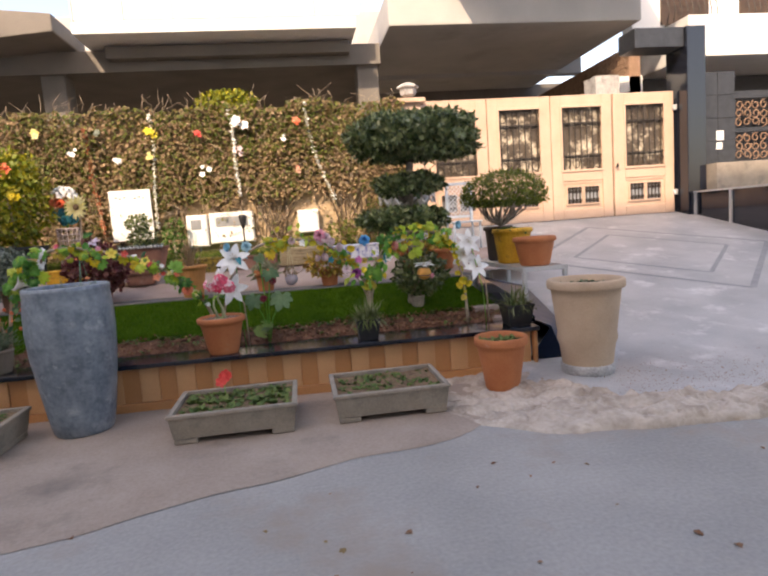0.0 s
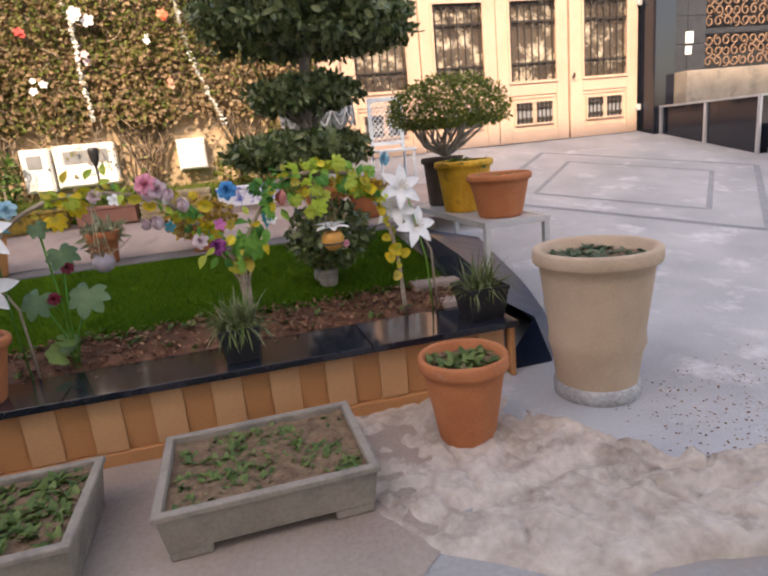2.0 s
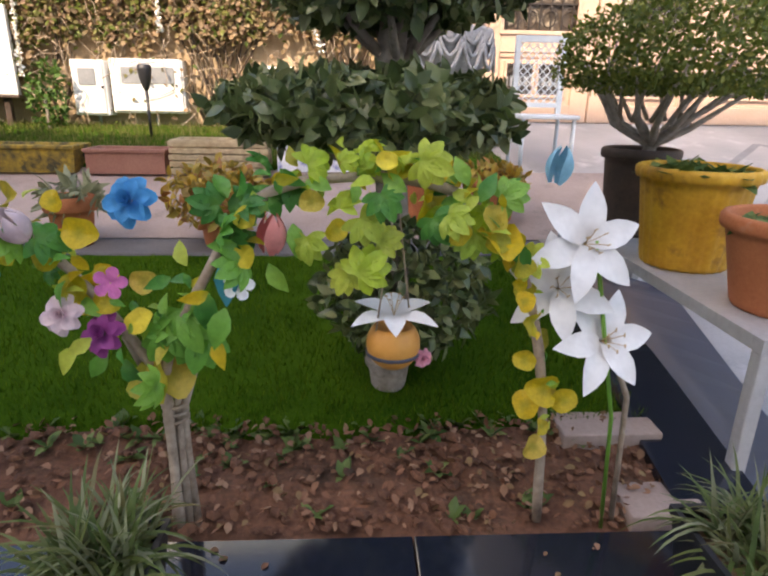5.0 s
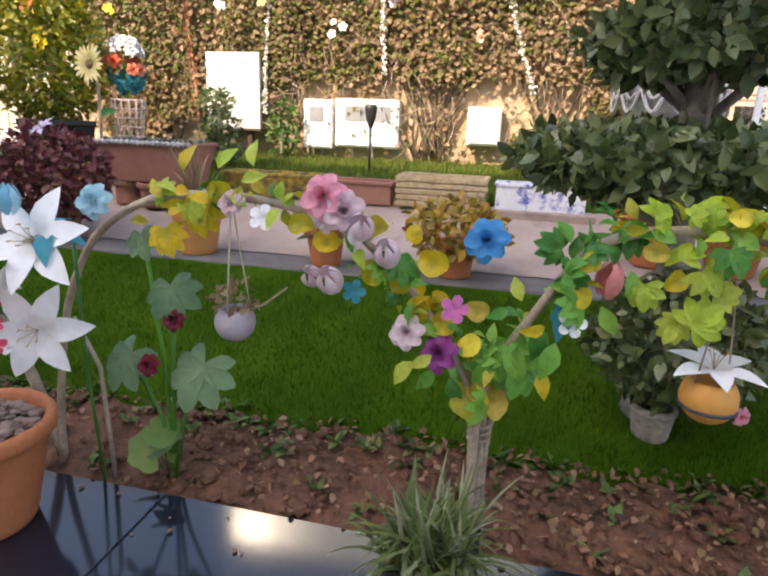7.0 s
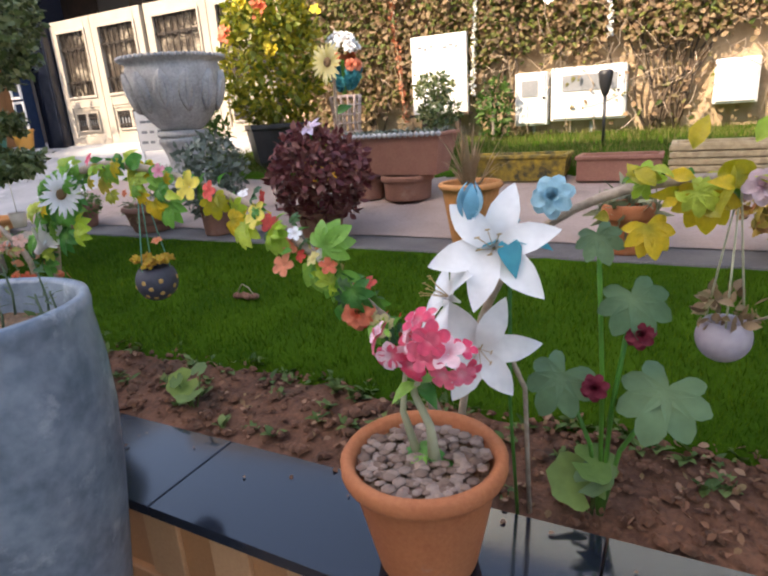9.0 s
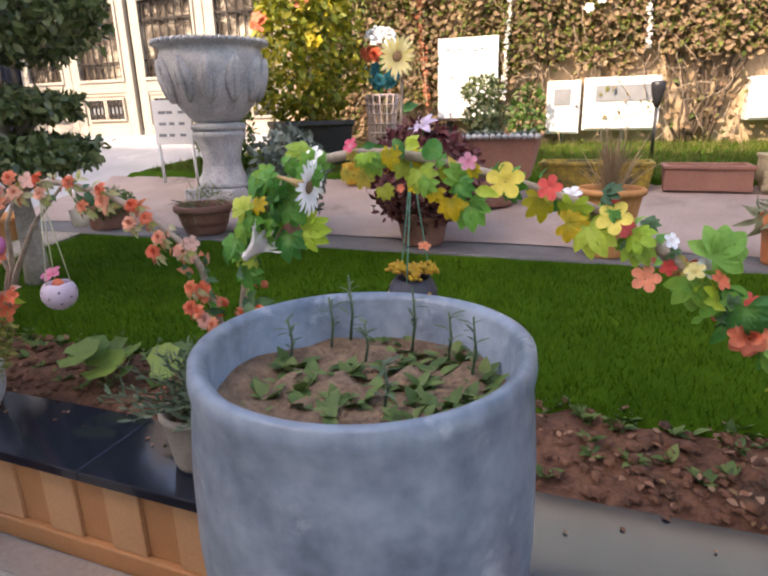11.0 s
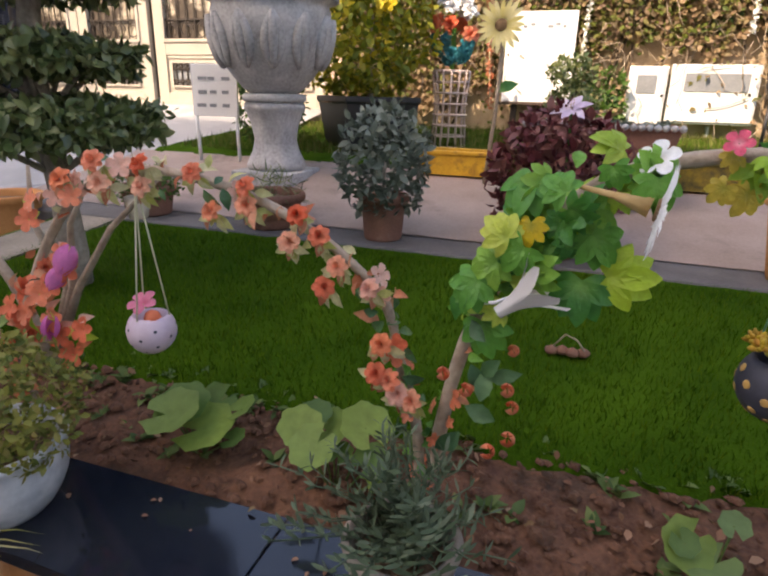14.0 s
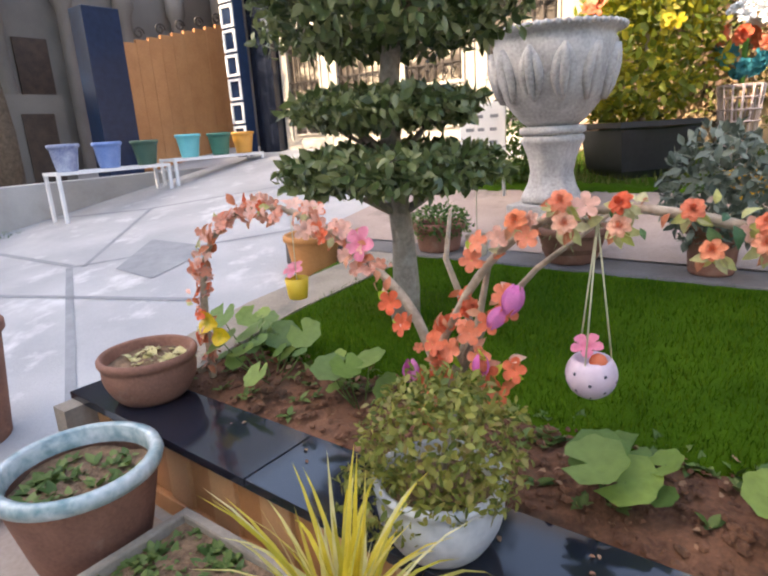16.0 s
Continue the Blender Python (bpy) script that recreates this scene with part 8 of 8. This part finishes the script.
cp = thing("hanging_cup", (-4.3, 5.12, 0.87), "yellow hanging cup with a pink flower", "hanging pot", "hanging pots")
part("cup", Mesh().lathe([(0.03, -0.04), (0.036, -0.035), (0.045, 0.04), (0.041, 0.042), (0.03, -0.01)], 20), ycup, cp)
part("string", Mesh().tube([(0, 0, -0.01), (0, 0, 0.27)], 0.002, 5), paledstring_mat, cp)
bloom("five", pink_petal, cp, -0.01, 0, 0.07, 0.045, (0, -0.7, 1))

bcup = material("beige clay cup", (0.5, 0.4, 0.3), (0.62, 0.52, 0.4), 8, 0.7, 0.05)
cp = thing("hanging_cup", (-3.9, 5.8, 0.935), "beige clay cup hanging from the clipped tree", "hanging pot", "hanging pots")
part("cup", Mesh().lathe([(0.032, -0.045), (0.038, -0.04), (0.052, 0.045), (0.047, 0.047), (0.034, -0.02)], 18), bcup, cp)
part("string", Mesh().tube([(0, 0, -0.01), (0, 0, 0.3)], 0.002, 5), paledstring_mat, cp)
lilac_petal = solid("pale lilac petals", (0.62, 0.5, 0.66), (0.78, 0.68, 0.78))
lf_ = thing("lilac_flower", (-2.25, 6.72, KZ + 0.2), "pale lilac artificial flower above the red bush", "flower")
part("stem", Mesh().tube([(0, 0, 0.0), (0.01, 0, 0.3), (0.0, -0.02, 0.47)], 0.006, 6), fresh_leaf, lf_)
bloom("lily", lilac_petal, lf_, 0.0, -0.03, 0.5, 0.085, (-0.2, -0.6, 0.8), 0.4)

# lilies on stems
def lily_stand(at, heads, bud, label):
    s = thing("lily_stem", at, label, "flower", "artificial lilies")
    part("stem", Mesh().tube([(0.02, 0, -0.03), (0.0, 0, 0.3), (heads[0][0] * 0.8, 0, heads[0][2])], 0.005, 6), fresh_leaf, s)
    part("stem", Mesh().tube([(0.05, 0.01, -0.03), (0.035, 0.01, 0.35), (heads[-1][0] * 0.8, 0, heads[-1][2])], 0.007, 6), drift_mat, s)
    for k, (x, y, z, sz, fc) in enumerate(heads):
        bloom("lily", white_petal, s, x, y, z, sz, fc, 0.3 + 0.4 * k)
    bloom("tulip", sky_petal, s, bud[0], bud[1], bud[2], 0.05, (0.15, -0.1, 1), 0, "blue bud")
    return s


zb = garden_z(5.0)
lily_stand((1.6, 4.97, zb), [(-0.12, -0.02, 1.135 - zb, 0.12, (0.1, -1, 0.35)), (-0.16, 0.01, 1.025 - zb, 0.115, (-0.2, -1, 0.4)), (-0.05, -0.02, 0.91 - zb, 0.117, (0.2, -1, 0.45))], (-0.2, 0, 1.265 - zb), "three white artificial lilies with a blue bud on stems")
s = lily_stand((-0.55, 4.96, zb), [(0.0, -0.14, 1.15 - zb, 0.132, (0.1, -1, 0.5)), (-0.13, -0.12, 1.03 - zb, 0.126, (-0.9, -0.5, 0.6)), (-0.035, -0.13, 0.90 - zb, 0.126, (0.4, -1, 0.1))], (-0.05, -0.14, 1.22 - zb), "white artificial lilies with blue bud and teal leaves")
for k in range(4):
    bloom("simple", teal_petal, s, 0.02, -0.1, 1.16 - zb, 0.1, (0, -0.6, 1), k * 1.7)
# grey green lobed plant
fp = thing("lobed_plant", (-0.33, 5.02, zb), "grey green plant with big lobed leaves", "plant")
for k, (x, z, sz) in enumerate(((-0.03, 0.74, 0.07), (0.05, 0.6, 0.105), (-0.1, 0.385, 0.115), (0.13, 0.38, 0.135))):
    part("stalk", Mesh().tube([(0, 0, -0.03), (x * 0.3, 0, z * 0.5), (x, -0.02, z)], 0.006, 6), fresh_leaf, fp)
    bloom("lobed", fig_leaf, fp, x, -0.03, z, sz, (fr.uniform(-0.3, 0.3), -1, 0.7), -1.5 + fr.uniform(-0.6, 0.6))
for x, z in ((0.07, 0.53), (-0.02, 0.385)):
    bloom("rose", maroon_petal, fp, x, -0.06, z, 0.028)
# adenium in bloom
adstem_mat = material("pale green stem", (0.32, 0.34, 0.2), (0.42, 0.42, 0.28), 20, 0.6, 0.1)
ad = thing("desert_rose", (-0.68, 4.70, 0.665), "pink flowering desert rose with a pale stem", "plant")
part("stem", Mesh().tube([(0.03, 0, -0.02), (0.02, 0, 0.1), (-0.01, -0.01, 0.18), (0.02, 0, 0.27)], [0.018, 0.01, 0.008, 0.005], 8), adstem_mat, ad)
part("stem", Mesh().tube([(-0.01, 0.01, -0.02), (-0.05, 0.01, 0.12), (-0.03, 0, 0.25)], [0.012, 0.008, 0.005], 8), adstem_mat, ad)
for cx, cz, n in ((-0.055, 0.3, 7), (0.02, 0.285, 9), (0.085, 0.275, 8), (0.03, 0.33, 5)):
    for k in range(n):
        d = on_sphere(fr)
        bloom("five", (hot_petal, hot_petal, blush_petal)[k % 3], ad, cx + 0.04 * d.x, 0.04 * d.y - 0.02, cz + 0.03 * d.z, fr.uniform(0.028, 0.04), (d.x, d.y - 0.7, d.z + 0.3), fr.uniform(0, 6))
for k in range(9):
    bloom("simple", fresh_leaf, ad, 0.0, 0, 0.2 if k % 2 else 0.02, 0.075, (0, -0.2, 1), k * 0.8)
pb = Mesh()
for k in range(340):
    a, q = fr.uniform(0, 6.28), 0.145 * math.sqrt(fr.random())
    s_ = fr.uniform(0.007, 0.018)
    pb.lathe([(0.001, -s_ * 0.3), (s_, -s_ * 0.1), (s_ * 0.9, s_ * 0.12), (0.001, s_ * 0.25)], 6, (q * math.cos(a), q * math.sin(a), 0.004 + 0.009 * fr.random()), close=False, wob=0.002)
tagged(part("mulch_pebbles", pb, leafy("mulch", [(0.14, 0.085, 0.06), (0.24, 0.16, 0.12), (0.34, 0.25, 0.2)], 0.9, 0)), "brown pebbly mulch in a pot", "pebbles", "", "stuff").matrix_basis = pose(-0.68, 4.7, 0.672)
# red flowers in the trough
rf = thing("red_flower", (-0.62, 4.12, 0.19), "bright red flower among trough seedlings", "flower")
part("stem", Mesh().tube([(0, 0, -0.02), (0, 0, 0.1)], 0.004, 5), fresh_leaf, rf)
for k in range(7):
    bloom("five", red_petal, rf, fr.uniform(-0.06, 0.06), fr.uniform(-0.04, 0.04), 0.11 + fr.uniform(0, 0.06), 0.04, (fr.uniform(-1, 1), -1, 0.8))
# wall garlands and blooms
def garland(pts, mat_, label, size=0.028, y=10.08):
    g = thing("garland", (0, y, 0), label, "garland", "wall garlands")
    path = smooth_path([(x, 0, z) for x, z in pts], 60)
    part("cord", Mesh().tube(path, 0.006, 5), paledstring_mat, g)
    m = Mesh()
    for p in path:
        for k in range(5):
            m.blade(p + on_sphere(fr) * 0.012, on_sphere(fr), on_sphere(fr), size * fr.uniform(0.8, 1.6), ROUNDP, 0.2, 0.3)
    part("petals", m, mat_, g)["kind"] = "stuff"


garland([(-2.27, 3.4), (-2.24, 2.9), (-2.3, 2.2), (-2.33, 1.55)], white_petal, "white petal garland hanging on the creeper")
garland([(-1.0, 3.4), (-0.95, 3.1), (-0.96, 2.6), (-0.92, 1.98)], white_petal, "white petal garland hanging on the creeper")
garland([(0.28, 3.5), (0.3, 3.1), (0.42, 2.5), (0.66, 1.85)], white_petal, "white petal garland swagged over the creeper")
garland([(-3.3, 3.2), (-3.25, 2.4), (-3.16, 1.3)], rust_petal, "rusty red garland hanging by the white board", 0.035)
wf = thing("wall_flower_spray", (0, 10.06, 0), "scattered artificial flowers pinned to the creeper", "flowers")
for x, z, mt, sz in ((-1.52, 3.04, red_petal, 0.1), (-2.25, 3.12, yellow_petal, 0.12), (-0.82, 3.2, white_petal, 0.14), (-2.85, 2.63, white_petal, 0.1), (-3.98, 3.15, paleyellow_petal, 0.12), (-3.5, 2.86, white_petal, 0.09), (0.16, 3.16, coral_petal, 0.12), (-1.46, 2.43, white_petal, 0.1), (-3.1, 3.1, silver_leaf, 0.1), (-0.1, 2.9, white_petal, 0.08), (-2.3, 2.75, paleyellow_petal, 0.1), (0.1, 2.35, salmon_petal, 0.07), (-0.9, 2.7, mauve_petal, 0.09), (-4.2, 2.6, yellow_petal, 0.1)):
    for j in range(3):
        bloom("five", mt, wf, x + fr.uniform(-0.07, 0.07), -0.02 - 0.02 * j, z + fr.uniform(-0.07, 0.07), sz * fr.uniform(0.35, 0.6), (fr.uniform(-0.4, 0.4), -1, 0.3), fr.uniform(0, 6))
# flower ball on the wicker stand
fb = thing("flower_ball", (-3.33, 9.0, garden_z(9) + 0.62), "bouquet of red, white and teal artificial flowers", "flowers")
part("stem", Mesh().tube([(0, 0, -0.0), (0, 0, 0.35)], 0.02, 6), fresh_leaf, fb)
for k in range(46):
    d = on_sphere(fr)
    z = 0.33 + 0.26 * d.z
    bloom("rose", (white_petal if z > 0.45 else coral_petal if z > 0.28 else teal_petal), fb, 0.18 * d.x, 0.16 * d.y, z, 0.055, (d.x, d.y - 0.4, d.z + 0.2), fr.uniform(0, 6))
# sunflower in the trough
sf = thing("sunflower", (-2.78, 7.86, garden_z(7.86)), "large pale yellow artificial sunflower on a stalk", "flower")
part("stalk", Mesh().tube([(-0.02, 0, -0.02), (0.02, 0, 0.5), (0.03, 0, 0.85), (0.02, -0.05, 0.98)], 0.013, 7), drift_mat, sf)
bloom("daisy", paleyellow_petal, sf, 0.02, -0.06, 0.99, 0.165, (-0.15, -1, 0.1))
bloom("simple", fresh_leaf, sf, 0.02, 0, 0.6, 0.15, (0, -1, 0.3), 0.5)
for x, z, mt in ((-4.25, 2.25, coral_petal), (-4.05, 2.5, yellow_petal), (-3.8, 2.4, coral_petal), (-3.7, 2.1, yellow_petal)):
    fo = thing("bush_blossom", (x, 8.38, z), "orange yellow blossom on the tall bush", "flower", "bush blossoms")
    for j in range(5):
        bloom("five", mt, fo, fr.uniform(-0.06, 0.06), fr.uniform(-0.03, 0.03), fr.uniform(-0.06, 0.06), 0.06, (fr.uniform(-0.5, 0.5), -1, 0.4))
# dropped ornament on the lawn
dl = thing("fallen_pods", (-2.14, 5.8, garden_z(5.8) + 0.02), "brown dried pods lying on the lawn", "pods")
for k in range(4):
    part("pod", Mesh().lathe([(0.001, -0.018), (0.02, -0.01), (0.024, 0.004), (0.001, 0.02)], 10, (-0.05 + 0.035 * k, 0.01 * (k % 2), 0.012), close=False), terradark_mat, dl)
part("twine", Mesh().tube([(-0.05, 0, 0.02), (-0.01, 0, 0.075), (0.03, 0, 0.06), (0.06, 0, 0.02)], 0.003, 5), drift_mat, dl)

m = Mesh()
for k in range(900):
    x, y = fr.gauss(2.9, 0.55), fr.gauss(3.75, 0.3)
    if x < 2.1 or y < lip_back(x) + 0.05:
        continue
    m.blade((x, y, drive_top(x, y) + 0.004), (fr.uniform(-1, 1), fr.uniform(-1, 1), 0.15), (0, 0, 1), fr.uniform(0.006, 0.018), SHORT, 0.3, 0.3)
for k in range(120):
    x, y = fr.uniform(-3, 6), fr.uniform(0.3, 3.0)
    m.blade((x, y, 0.004), (fr.uniform(-1, 1), fr.uniform(-1, 1), 0.15), (0, 0, 1), fr.uniform(0.012, 0.05), SHORT, 0.4, 0.3)
for k in range(50):
    x, y = fr.uniform(-5.2, 1.9), fr.uniform(4.75, 4.93)
    m.blade((x, y, 0.404), (fr.uniform(-1, 1), fr.uniform(-1, 1), 0.15), (0, 0, 1), fr.uniform(0.008, 0.026), SHORT, 0.3, 0.3)
tagged(part("fallen_bits", m, litter_leaf), "fallen petals and leaf bits on the paving", "litter", "", "stuff")
# tree by the side wall
tr_ = thing("street_tree", (-12.3, 7.2, drive_top(1, 7.2) - 0.1), "grey trunked tree with a thin crown by the side wall", "tree")
part("trunk", Mesh().tube([(0, 0, -0.1), (0.05, 0.03, 1.2), (-0.08, 0, 2.4), (-0.15, 0.05, 3.2)], [0.19, 0.15, 0.13, 0.1], 12, 0.1), vine_mat, tr_)
for k in range(6):
    a = k * 1.05
    part("limb", Mesh().tube([(-0.12, 0.03, 2.7 + 0.08 * k), (0.5 * math.cos(a), 0.5 * math.sin(a), 3.4), (1.1 * math.cos(a), 1.1 * math.sin(a), 4.0)], [0.06, 0.035, 0.014], 7, 0.2), vine_mat, tr_)
    part("crown", cloud(Mesh(), (0.9 * math.cos(a), 0.9 * math.sin(a), 4.0 + 0.25 * math.sin(2 * a)), (0.7, 0.7, 0.45), 420, 0.11, 200 + k, shell=0.5, lump=0.4), mid_leaf, tr_)
